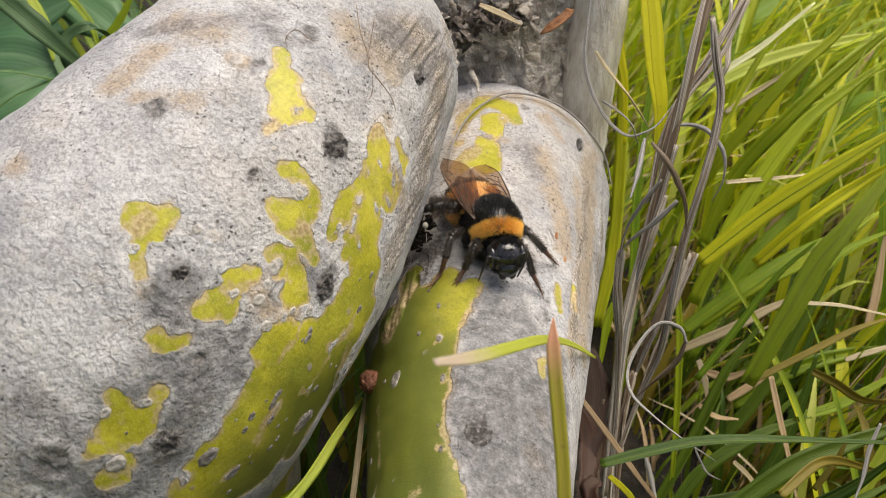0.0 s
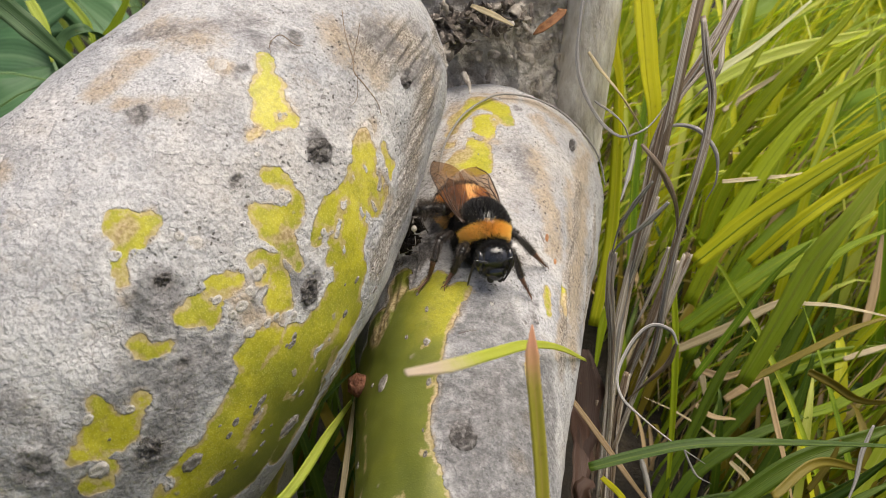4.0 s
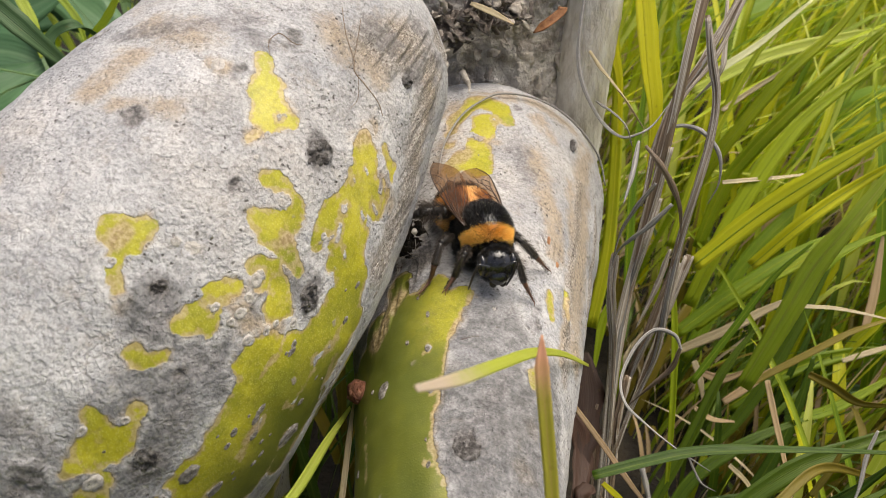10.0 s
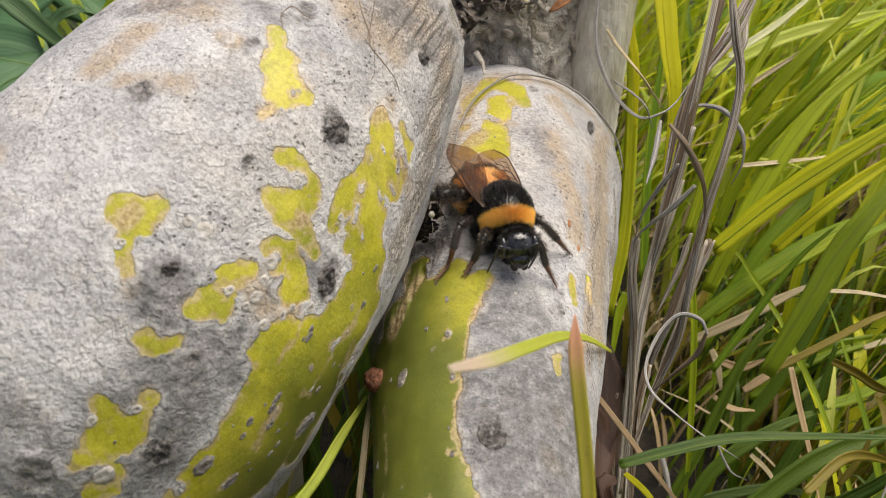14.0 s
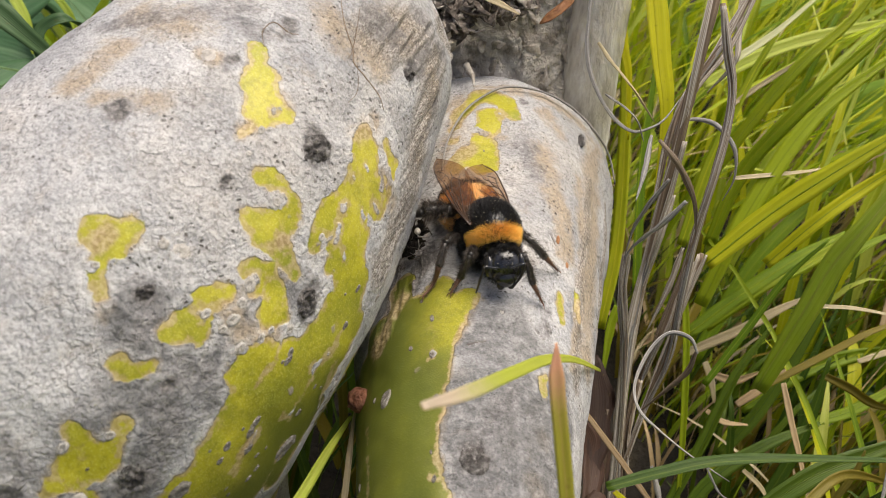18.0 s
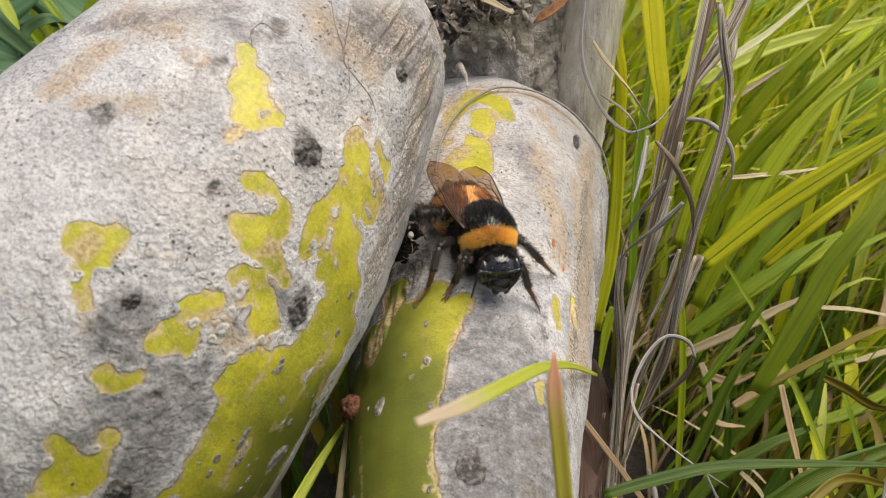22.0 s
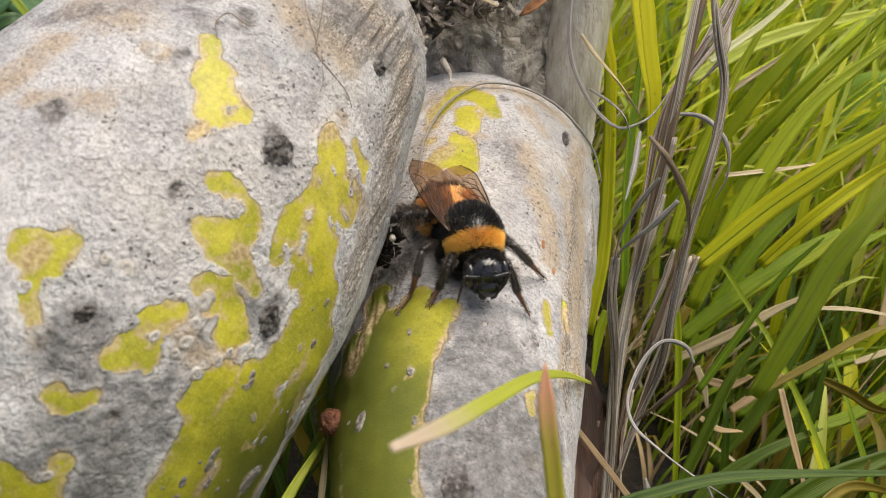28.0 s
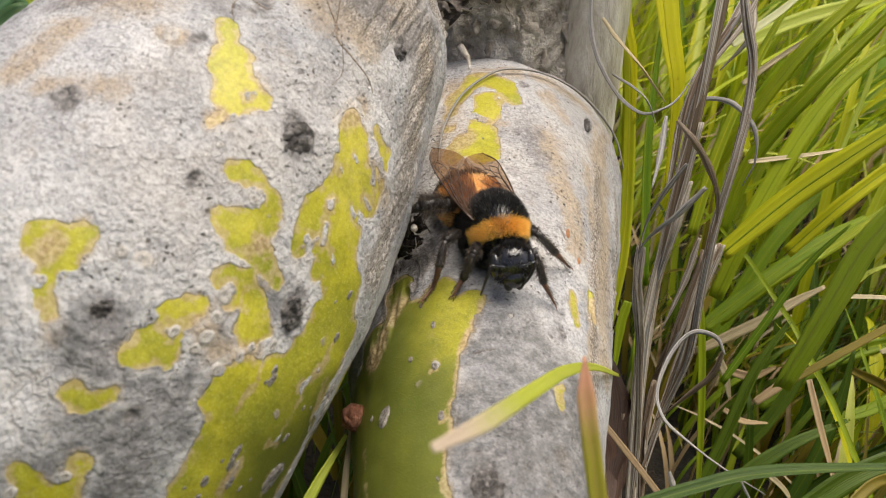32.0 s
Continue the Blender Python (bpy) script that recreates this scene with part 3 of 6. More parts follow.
peel(-19.1, 96.1, 125.5,  -18.3, 96.4, 125.1,  0.53)
peel(-17.4, 96.5, 124.1,  -15.9, 96.3, 121.9,  0.34)
peel(-15.9, 96.3, 121.9,  -16.4, 94.8, 120.3,  0.47)
peel(-19.9, 92.5, 122.2,  -17.2, 94.0, 120.4,  0.86)
peel(-19.2, 91.9, 120.6,  -18.1, 92.2, 119.5,  0.72)
peel(-18.3, 92.0, 119.5,  -16.5, 92.4, 116.3,  0.26)
peel(-16.8, 92.0, 116.0,  -15.7, 92.7, 115.1,  0.14)
peel(-19.5, 89.6, 117.7,  -18.3, 90.5, 116.9,  0.58)
peel(-17.9, 89.7, 114.4,  -17.6, 88.4, 111.7,  0.86)
peel(-18.5, 87.8, 112.9,  -18.2, 87.4, 111.2,  0.26)
peel(-24.1, 85.2, 117.1,  -22.2, 86.3, 116.7,  0.62)
peel(-22.9, 85.4, 116.0,  -23.7, 84.5, 115.7,  0.24)
peel(-20.1, 87.9, 115.8,  -19.0, 89.2, 115.8,  0.19)
peel(-27.3, 81.6, 115.0,  -25.2, 83.3, 115.3,  0.42)
peel(-25.7, 82.9, 115.4,  -24.4, 83.2, 114.1,  0.81)
peel(-24.4, 83.4, 114.3,  -23.7, 84.2, 115.1,  0.24)
peel(-31.6, 78.4, 113.6,  -31.1, 78.1, 112.8,  0.54)
peel(-30.4, 78.3, 112.6,  -28.3, 79.4, 112.4,  0.04)
peel(-34.2, 85.8, 124.9,  -31.0, 86.3, 124.3,  0.68)
peel(-30.6, 86.6, 124.4,  -31.8, 84.8, 122.9,  0.61)
peel(-31.8, 84.8, 122.9,  -33.6, 83.5, 122.3,  0.42)
peel(-33.7, 83.1, 121.7,  -33.3, 81.7, 119.6,  0.17)
peel(-31.5, 75.9, 107.8,  -32.8, 74.6, 105.5,  0.50)
peel(-35.9, 74.2, 108.5,  -35.2, 74.0, 106.9,  0.43)
peel(-35.2, 73.9, 106.4,  -33.9, 74.0, 104.9,  1.02)
peel(-36.3, 73.0, 104.1,  -34.4, 73.7, 103.8,  1.03)
peel(-37.7, 72.1, 103.4,  -35.7, 72.9, 102.8,  0.51)
peel(-38.7, 71.4, 102.6,  -38.2, 71.7, 102.9,  0.06)
peel(-37.9, 71.1, 99.1,  -36.0, 72.0, 99.2,  0.53)
peel(-35.8, 72.2, 100.0,  -35.1, 72.7, 100.7,  0.19)
peel(-8.6, 109.2, 125.1,  -8.9, 107.0, 123.4,  0.70)
peel(-9.1, 106.2, 122.8,  -9.4, 104.4, 120.7,  1.12)
peel(-7.7, 108.9, 123.4,  -8.0, 106.5, 120.5,  0.48)
peel(-9.8, 103.6, 120.1,  -10.7, 100.9, 118.5,  1.59)
peel(-7.5, 106.8, 119.5,  -8.8, 103.5, 117.5,  0.62)
peel(-11.8, 100.2, 120.0,  -12.9, 97.6, 118.5,  0.78)
peel(-13.7, 97.0, 118.8,  -13.8, 95.6, 116.5,  0.15)
peel(-9.5, 102.1, 117.0,  -10.7, 98.9, 114.8,  1.16)
peel(-8.7, 102.2, 114.6,  -9.8, 99.3, 112.1,  0.61)
peel(-12.1, 97.1, 115.6,  -12.5, 96.1, 113.8,  0.16)
peel(-6.2, 111.2, 122.4,  -5.7, 111.1, 120.2,  0.20)
peel(-5.3, 111.7, 119.7,  -5.4, 110.7, 118.5,  -0.02)
peel(-6.0, 108.7, 117.1,  -6.8, 106.3, 115.7,  0.20)
peel(-10.8, 98.6, 114.1,  -11.3, 97.1, 112.2,  0.80)
peel(-9.8, 99.3, 112.1,  -10.9, 96.8, 108.6,  1.32)
peel(-9.0, 99.7, 109.3,  -10.4, 97.4, 105.7,  1.06)
peel(-12.1, 95.2, 109.6,  -13.4, 92.7, 107.5,  0.72)
peel(-10.9, 96.4, 107.1,  -15.8, 88.7, 105.8,  1.99)
peel(-10.1, 97.9, 104.4,  -13.1, 92.7, 101.0,  1.64)
peel(-15.8, 88.9, 106.5,  -17.6, 86.1, 104.4,  2.19)
peel(-18.5, 85.9, 108.7,  -20.2, 84.3, 109.0,  1.32)
peel(-20.8, 83.9, 109.5,  -21.3, 83.1, 108.4,  0.91)
peel(-20.2, 84.1, 108.3,  -20.9, 82.8, 105.4,  1.32)
peel(-16.8, 87.1, 103.6,  -21.2, 82.0, 101.1,  3.15)
peel(-13.1, 92.7, 101.0,  -17.9, 87.1, 94.8,  2.06)
peel(-21.1, 82.4, 103.3,  -24.3, 79.2, 98.5,  2.57)
peel(-18.8, 85.2, 96.5,  -24.2, 81.0, 90.5,  3.18)
peel(-25.4, 78.3, 98.4,  -29.8, 75.4, 94.4,  1.92)
peel(-24.9, 79.4, 93.9,  -27.5, 77.7, 90.9,  3.13)
peel(-14.8, 92.3, 95.9,  -19.6, 86.6, 89.7,  1.24)
keep(-19.5, 94.1, 123.8,  -17.0, 95.8, 122.7,  1.02)
keep(-20.2, 88.1, 116.3,  -19.5, 89.0, 116.7,  0.77)
keep(-20.6, 87.1, 115.6,  -20.6, 86.1, 114.0,  0.76)
keep(-21.6, 85.3, 114.0,  -21.4, 85.6, 114.3,  0.83)
keep(-23.9, 84.3, 115.5,  -23.8, 84.1, 115.0,  0.60)
keep(-21.9, 84.7, 113.1,  -22.2, 84.8, 114.1,  0.45)
keep(-20.1, 85.8, 112.3,  -19.9, 85.7, 111.8,  0.61)
keep(-13.7, 94.7, 114.0,  -14.0, 92.9, 111.1,  1.21)
keep(-14.8, 92.8, 112.0,  -15.6, 90.2, 109.7,  1.76)
keep(-14.9, 92.7, 113.6,  -14.6, 93.0, 112.7,  1.28)
keep(-16.3, 89.0, 109.8,  -17.4, 88.0, 109.9,  0.95)
keep(-20.9, 84.4, 111.0,  -20.8, 84.4, 110.8,  0.69)
keep(-21.7, 83.6, 110.6,  -22.4, 82.6, 109.5,  0.61)
keep(-10.1, 105.2, 123.9,  -10.1, 104.9, 123.4,  0.42)
keep(-6.8, 109.1, 121.5,  -6.8, 107.4, 118.3,  0.52)
keep(-5.7, 109.7, 118.3,  -5.8, 109.3, 118.0,  0.53)
keep(-10.9, 101.1, 119.3,  -10.9, 100.8, 118.8,  0.50)
keep(-11.3, 99.3, 117.4,  -11.7, 97.8, 115.9,  0.49)
keep(-13.0, 96.8, 117.1,  -12.9, 95.9, 114.9,  0.57)
keep(-10.7, 98.7, 114.1,  -10.6, 98.5, 113.5,  0.33)
keep(-8.9, 103.1, 117.2,  -8.7, 103.1, 116.4,  0.43)
keep(-9.8, 104.2, 121.4,  -9.7, 104.1, 121.0,  0.25)
keep(-8.4, 106.6, 121.6,  -8.3, 106.5, 121.1,  0.34)
keep(-7.5, 105.7, 117.2,  -7.2, 105.8, 115.9,  0.43)
keep(-36.4, 72.0, 100.9,  -36.3, 72.0, 100.5,  1.09)
keep(-36.8, 73.5, 107.3,  -36.9, 73.3, 106.8,  0.68)
keep(-33.1, 75.0, 107.2,  -32.8, 75.2, 107.3,  0.75)
keep(-34.3, 83.2, 122.2,  -34.0, 83.0, 121.8,  0.44)
keep(-32.4, 83.7, 121.5,  -31.9, 84.3, 122.0,  0.37)
keep(-18.8, 86.5, 92.9,  -17.9, 87.2, 94.6,  0.60)
keep(-27.6, 76.5, 97.6,  -27.3, 76.7, 97.8,  0.72)
keep(-25.8, 78.7, 93.2,  -26.4, 78.2, 92.8,  0.50)
keep(-30.3, 75.0, 96.5,  -30.1, 75.0, 95.6,  0.80)
keep(-21.1, 82.2, 98.7,  -20.2, 83.1, 100.1,  0.32)
keep(-18.2, 102.6, 130.6,  -17.7, 103.3, 130.7,  0.33)
knot(-29.5, 82.9, 118.7,  -29.4, 82.9, 118.6,  1.01)
knot(-13.9, 102.9, 126.5,  -13.7, 102.2, 126.0,  1.81)
knot(-3.2, 123.3, 129.2,  -3.0, 122.9, 128.2,  0.97)
knot(-33.9, 97.9, 132.8,  -33.7, 97.5, 132.6,  1.36)
knot(-14.2, 93.4, 112.6,  -14.6, 91.6, 110.3,  1.23)
knot(-31.1, 75.1, 101.1,  -31.5, 74.5, 100.6,  1.72)
knot(-42.4, 70.4, 103.0,  -42.3, 70.3, 102.6,  1.98)
knot(-17.8, 114.4, 137.0,  -17.6, 113.7, 136.9,  1.05)
knot(-22.8, 106.4, 135.6,  -23.0, 106.0, 135.4,  0.78)
knot(-22.2, 94.1, 126.7,  -22.7, 93.3, 126.0,  0.59)
knot(-18.5, 86.8, 93.3,  -18.1, 87.2, 93.9,  0.58)
knot(-25.7, 105.8, 136.0,  -25.5, 105.8, 136.0,  0.57)
knot(-27.4, 78.9, 110.1,  -27.0, 79.3, 110.5,  0.64)
knot(-40.8, 83.2, 123.8,  -40.7, 83.2, 123.7,  0.32)
knot(-11.3, 120.2, 136.4,  -10.2, 119.4, 135.1,  0.47)
grime_shade(-30.5, 74.9, 100.8,  -26.7, 78.2, 106.8,  2.61)
grime_shade(-28.2, 78.1, 109.2,  -24.5, 81.3, 110.5,  2.17)
grime_shade(-29.5, 82.9, 118.7,  -28.5, 81.0, 115.9,  2.13)
grime_shade(-13.9, 102.5, 126.3,  -13.7, 102.2, 126.0,  2.37)
grime_shade(-14.5, 92.5, 111.4,  -14.7, 91.5, 110.4,  1.78)
grime_shade(-42.4, 70.4, 102.9,  -42.1, 70.2, 101.4,  3.63)
grime_shade(-44.4, 72.8, 110.5,  -40.5, 71.6, 105.6,  2.58)
grime_shade(-33.8, 97.7, 132.7,  -33.7, 97.5, 132.6,  1.63)
grime_shade(-22.8, 106.2, 135.5,  -23.6, 105.1, 135.2,  1.13)
grime_shade(-22.5, 93.9, 126.4,  -22.6, 93.4, 125.9,  0.79)
grime_shade(-2.8, 123.3, 128.3,  -0.8, 129.0, 129.8,  2.15)
grime_shade(-5.5, 123.1, 132.4,  -8.5, 122.8, 135.6,  2.08)
grime_shade(-31.4, 111.9, 138.7,  -38.5, 111.3, 137.5,  1.51)
grime_shade(-20.3, 110.9, 136.8,  -24.0, 112.7, 138.5,  1.77)
stain(-40.2, 101.9, 134.2,  -36.1, 107.3, 136.6,  1.74)
stain(-36.3, 99.6, 133.7,  -29.8, 99.2, 133.2,  1.16)
stain(-49.0, 92.4, 128.6,  -48.2, 90.9, 128.2,  1.25)
stain(-21.6, 98.9, 129.8,  -20.6, 99.7, 129.8,  0.95)
stain(-17.2, 105.1, 131.6,  -16.7, 104.5, 130.8,  0.63)
stain(-7.5, 111.5, 125.4,  -9.5, 108.2, 125.6,  1.33)
stain(-18.1, 91.9, 119.1,  -16.7, 93.4, 118.7,  0.80)
stain(-20.6, 86.8, 115.0,  -21.7, 85.6, 114.7,  1.42)
stain(-20.6, 85.3, 112.3,  -17.9, 87.3, 110.1,  1.05)
stain(-32.6, 85.7, 124.3,  -33.3, 84.7, 123.5,  0.89)
stain(-32.5, 81.1, 118.8,  -33.2, 80.4, 117.8,  0.75)
stain(-6.8, 108.4, 120.4,  -5.8, 108.9, 115.2,  1.05)
stain(-26.4, 106.0, 136.3,  -25.0, 105.8, 135.9,  0.99)
stain(-34.5, 112.6, 138.5,  -28.4, 110.6, 138.4,  2.24)
stain(-12.6, 118.0, 136.2,  -8.3, 117.3, 131.9,  2.31)
stain(-20.8, 82.4, 99.4,  -21.5, 81.8, 98.6,  0.62)
ring(-29.5, 82.8, 118.6,  -29.4, 82.8, 118.5,  2.14)
ring(-17.7, 114.2, 137.0,  -17.5, 113.8, 136.9,  1.64)
ring(-42.4, 70.3, 102.7,  -42.3, 70.3, 102.6,  2.37)
ring(-25.5, 105.8, 136.0,  -25.5, 105.8, 136.0,  0.92)
ring(-26.4, 87.0, 121.5,  -26.3, 86.9, 121.4,  1.02)
crack(-11.8, 121.4, 137.5,  -11.2, 118.4, 135.4,  0.16)
crack(-11.2, 118.4, 135.4,  -10.1, 117.3, 133.6,  0.15)
crack(-9.7, 123.2, 137.1,  -10.1, 117.3, 133.6,  0.16)
crack(-10.1, 117.3, 133.6,  -8.8, 115.3, 130.9,  0.15)
crack(-8.8, 115.3, 130.9,  -6.8, 114.1, 127.0,  0.15)
crack(-10.1, 117.3, 133.6,  -11.1, 115.0, 133.0,  0.11)
crack(-10.1, 117.3, 133.6,  -7.7, 120.5, 133.2,  0.12)
crack(-7.7, 120.5, 133.2,  -5.5, 122.0, 132.1,  0.12)
crack(-7.9, 117.1, 131.2,  -6.9, 116.5, 129.1,  0.09)
crack(-20.3, 110.9, 136.8,  -20.3, 113.2, 137.6,  0.11)
crack(-20.3, 113.2, 137.6,  -19.2, 114.0, 137.7,  0.11)
crack(-33.4, 81.0, 118.8,  -32.9, 80.2, 117.3,  0.10)
crack(-32.9, 80.2, 117.3,  -32.0, 79.4, 115.7,  0.10)
crack(-31.6, 79.1, 115.1,  -31.0, 77.4, 111.2,  0.08)
crack(-31.0, 77.4, 111.2,  -30.2, 77.6, 110.7,  0.08)
fibre(0.2, 129.3, 127.6,  -3.4, 114.4, 113.1,  4.20)
fibre(-3.4, 114.4, 113.1,  -7.2, 104.6, 108.4,  3.22)
fibre(-6.5, 121.5, 133.5,  -1.9, 127.9, 131.5,  4.90)
fibre(1.5, 135.6, 131.0,  3.3, 138.1, 124.7,  2.70)
fibre(-10.8, 97.5, 101.9,  -15.0, 94.5, 91.6,  0.78)
# Lower flank and underside: older green, and the shade there painted in.
old_shade(-18.7, 88.5, 96.0,  -25.1, 81.9, 85.0,  8.0)
old_shade(-14.0, 93.7, 97.0,  -16.1, 93.0, 90.8,  4.5)
old_shade(-17.6, 87.2, 94.8,  -25.1, 89.2, 76.2,  7.0)
old_shade(-16.6, 101.5, 85.3,  -23.4, 101.2, 73.9,  5.00)
old_shade(-12.9, 105.7, 90.6,  -16.8, 102.3, 85.0,  4.00)
old_shade(-26.7, 117.1, 79.3,  -32.3, 120.8, 74.8,  9.00)
old_shade(-20.6, 116.5, 83.8,  -24.4, 114.7, 79.7,  8.00)
peel(-15.5, 97.5, 88.5,  -22.6, 95.7, 75.5,  3.40)
peel(-17.6, 104.0, 83.7,  -24.2, 104.5, 73.3,  4.50)
peel(-11.7, 102.2, 94.1,  -15.5, 98.3, 88.1,  3.00)
peel(-14.0, 107.9, 88.8,  -17.9, 104.8, 83.5,  4.50)
peel(-23.2, 100.1, 74.2,  -26.1, 97.0, 68.6,  4.00)
peel(-23.3, 113.2, 79.9,  -29.2, 116.1, 73.5,  6.00)
peel(-32.4, 122.3, 79.8,  -37.7, 126.7, 78.0,  6.00)
peel(-20.0, 115.8, 84.0,  -23.7, 113.9, 79.8,  6.00)
# Lower bark: lichen, with the dimmer light there put into its colour.
lichen_shade(-28.1, 79.1, 111.5,  -35.9, 72.1, 100.2,  5.6)
lichen_shade(-29.5, 81.1, 117.3,  -24.5, 81.1, 109.9,  4.44)
lichen_shade(-19.0, 88.1, 114.2,  -15.6, 92.1, 114.0,  2.66)
peel(-33.1, 84.8, 123.6,  -31.9, 85.4, 123.7,  0.86)
peel(-34.7, 85.1, 124.3,  -34.1, 85.4, 124.5,  0.36)
peel(-16.7, 93.0, 118.0,  -16.2, 92.4, 115.7,  0.34)
peel(-19.0, 90.1, 117.5,  -20.1, 89.0, 117.7,  0.51)
peel(-23.0, 86.0, 117.2,  -24.4, 84.8, 116.8,  0.56)
peel(-26.5, 82.0, 114.8,  -24.7, 83.3, 114.7,  0.62)
peel(-8.7, 107.8, 123.8,  -9.5, 104.0, 120.1,  1.41)
peel(-10.7, 101.7, 119.6,  -12.1, 98.9, 118.6,  1.28)
peel(-13.2, 97.8, 119.1,  -13.6, 96.1, 117.0,  0.36)
peel(-6.8, 107.8, 119.0,  -7.5, 105.3, 116.2,  0.41)
peel(-10.1, 99.4, 113.7,  -10.8, 97.3, 110.8,  1.59)
peel(-19.8, 105.7, 133.7,  -19.1, 101.9, 130.7,  1.34)
peel(-35.4, 73.6, 105.3,  -33.9, 73.9, 104.2,  1.41)
peel(-17.9, 89.9, 114.6,  -17.5, 88.4, 111.3,  1.06)
peel(-17.8, 96.4, 124.5,  -16.3, 96.5, 122.8,  0.41)
peel(-19.6, 92.6, 121.9,  -16.7, 94.4, 120.2,  0.93)
keep(-12.3, 93.9, 101.4,  -13.9, 92.8, 97.8,  0.22)
keep(-13.9, 92.8, 97.8,  -15.4, 93.3, 93.3,  0.22)
keep(-9.5, 101.5, 100.1,  -11.5, 98.1, 98.0,  0.18)
grime_shade(-38.7, 112.3, 137.6,  -32.3, 112.8, 139.0,  2.13)
grime_shade(-30.9, 112.5, 138.9,  -22.9, 114.7, 138.8,  2.26)
grime_shade(-1.6, 130.6, 132.7,  0.9, 132.3, 127.1,  2.06)
grime_shade(-7.0, 124.1, 135.3,  -4.0, 124.1, 132.1,  1.94)
grime_shade(0.9, 130.3, 125.1,  -1.7, 122.7, 117.5,  1.19)
stain(-5.5, 124.9, 134.3,  -0.8, 128.4, 128.3,  2.48)
stain(0.0, 128.8, 125.7,  -2.5, 119.5, 117.1,  1.33)
LONG_STEM = stem("stem", (-28.09, 123.19, 115.15), (20.23, 39.6, 20.12), (0.59, 17.6, 1.52), (26.22, -6.54, -0.83), (-2.15, 0.60), -1.30, (0.40, 0.60, 0.55), 640, 560, 11,
     "thick grey shrub stem with peeling bark, yellow-green patches and dark knots")

peel(3.9, 155.0, 108.7,  7.9, 160.2, 110.3,  1.19)
peel(7.9, 160.2, 110.3,  12.3, 158.3, 109.9,  1.64)
peel(12.3, 158.3, 109.9,  13.4, 153.9, 109.1,  1.08)
peel(9.4, 153.5, 109.2,  8.4, 148.8, 107.9,  1.86)
peel(7.9, 147.2, 107.5,  7.6, 140.0, 106.1,  1.87)
peel(3.5, 153.2, 108.3,  2.5, 147.5, 106.9,  0.42)
peel(4.8, 143.4, 106.7,  3.2, 140.1, 105.7,  1.16)
peel(18.1, 116.0, 96.1,  17.8, 110.7, 95.1,  0.11)
peel(20.9, 119.5, 94.1,  20.8, 114.9, 92.8,  0.04)
peel(14.2, 98.6, 94.6,  14.0, 96.5, 94.1,  0.22)
peel(4.1, 109.9, 100.0,  3.6, 109.6, 99.8,  1.55)
peel(0.7, 108.5, 99.1,  -0.2, 104.4, 98.1,  3.04)
peel(-1.0, 103.6, 97.7,  -1.9, 96.9, 96.0,  3.08)
peel(-2.3, 97.0, 95.9,  -2.8, 89.3, 94.7,  3.02)
peel(-3.0, 89.4, 94.6,  -3.1, 84.0, 93.9,  2.90)
peel(-2.4, 82.1, 93.8,  -0.7, 75.5, 93.2,  2.67)
peel(-5.9, 110.6, 95.8,  -7.3, 101.5, 92.4,  3.03)
peel(-6.4, 100.3, 93.3,  -6.4, 78.0, 90.6,  3.45)
keep(3.0, 149.4, 107.4,  5.0, 150.9, 108.0,  1.08)
keep(5.0, 150.9, 108.0,  8.4, 148.6, 107.9,  0.84)
keep(11.6, 150.7, 108.3,  11.8, 150.6, 108.2,  0.60)
keep(10.6, 147.3, 107.5,  11.8, 148.7, 107.8,  0.83)
keep(11.0, 154.1, 109.3,  11.1, 153.9, 109.3,  0.37)
keep(-0.6, 100.9, 97.3,  -0.4, 100.4, 97.3,  0.46)
keep(-0.1, 93.5, 96.0,  -0.0, 93.3, 96.0,  0.52)
keep(-0.3, 81.4, 94.5,  -0.2, 81.2, 94.5,  0.32)
knot(4.3, 84.6, 94.9,  4.2, 83.8, 95.0,  1.97)
knot(26.9, 159.0, 102.4,  26.8, 157.7, 102.0,  0.99)
knot(15.6, 159.8, 109.6,  16.1, 159.5, 109.3,  0.76)
knot(8.8, 107.9, 99.2,  8.9, 107.7, 99.2,  0.32)
knot(15.6, 108.8, 96.1,  15.7, 108.1, 95.8,  0.50)
grime_shade(4.3, 84.1, 95.1,  4.5, 81.3, 94.5,  3.06)
grime_shade(15.4, 111.3, 96.9,  14.6, 106.9, 96.2,  1.16)
grime_shade(15.2, 148.0, 107.1,  16.4, 138.7, 104.4,  2.58)
grime_shade(7.7, 91.1, 95.9,  10.2, 95.4, 96.1,  1.64)
grime_shade(2.5, 86.8, 95.9,  7.5, 88.4, 95.4,  1.29)
stain(5.7, 109.4, 100.0,  2.5, 101.9, 98.2,  0.56)
stain(1.1, 94.9, 96.6,  0.6, 86.2, 95.6,  0.65)
stain(11.0, 82.9, 92.5,  11.8, 82.3, 91.7,  1.21)
stain(13.3, 89.6, 92.9,  13.2, 88.4, 92.5,  0.81)
stain(11.2, 86.5, 93.5,  11.1, 85.8, 93.4,  0.50)
stain(19.8, 158.1, 107.8,  22.1, 154.2, 105.3,  1.60)
stain(24.7, 145.7, 100.5,  23.8, 132.9, 96.6,  1.20)
stain(18.9, 124.5, 98.2,  20.2, 123.7, 96.6,  0.91)
stain(4.7, 160.4, 109.9,  2.8, 156.2, 108.8,  1.49)
stain(5.5, 144.6, 107.0,  3.8, 142.9, 106.5,  1.58)
stain(19.6, 140.9, 103.3,  19.7, 132.9, 100.9,  1.16)
stain(11.0, 162.6, 110.8,  15.4, 164.5, 110.1,  1.10)
stain(8.2, 148.8, 107.9,  11.6, 147.3, 107.4,  1.01)
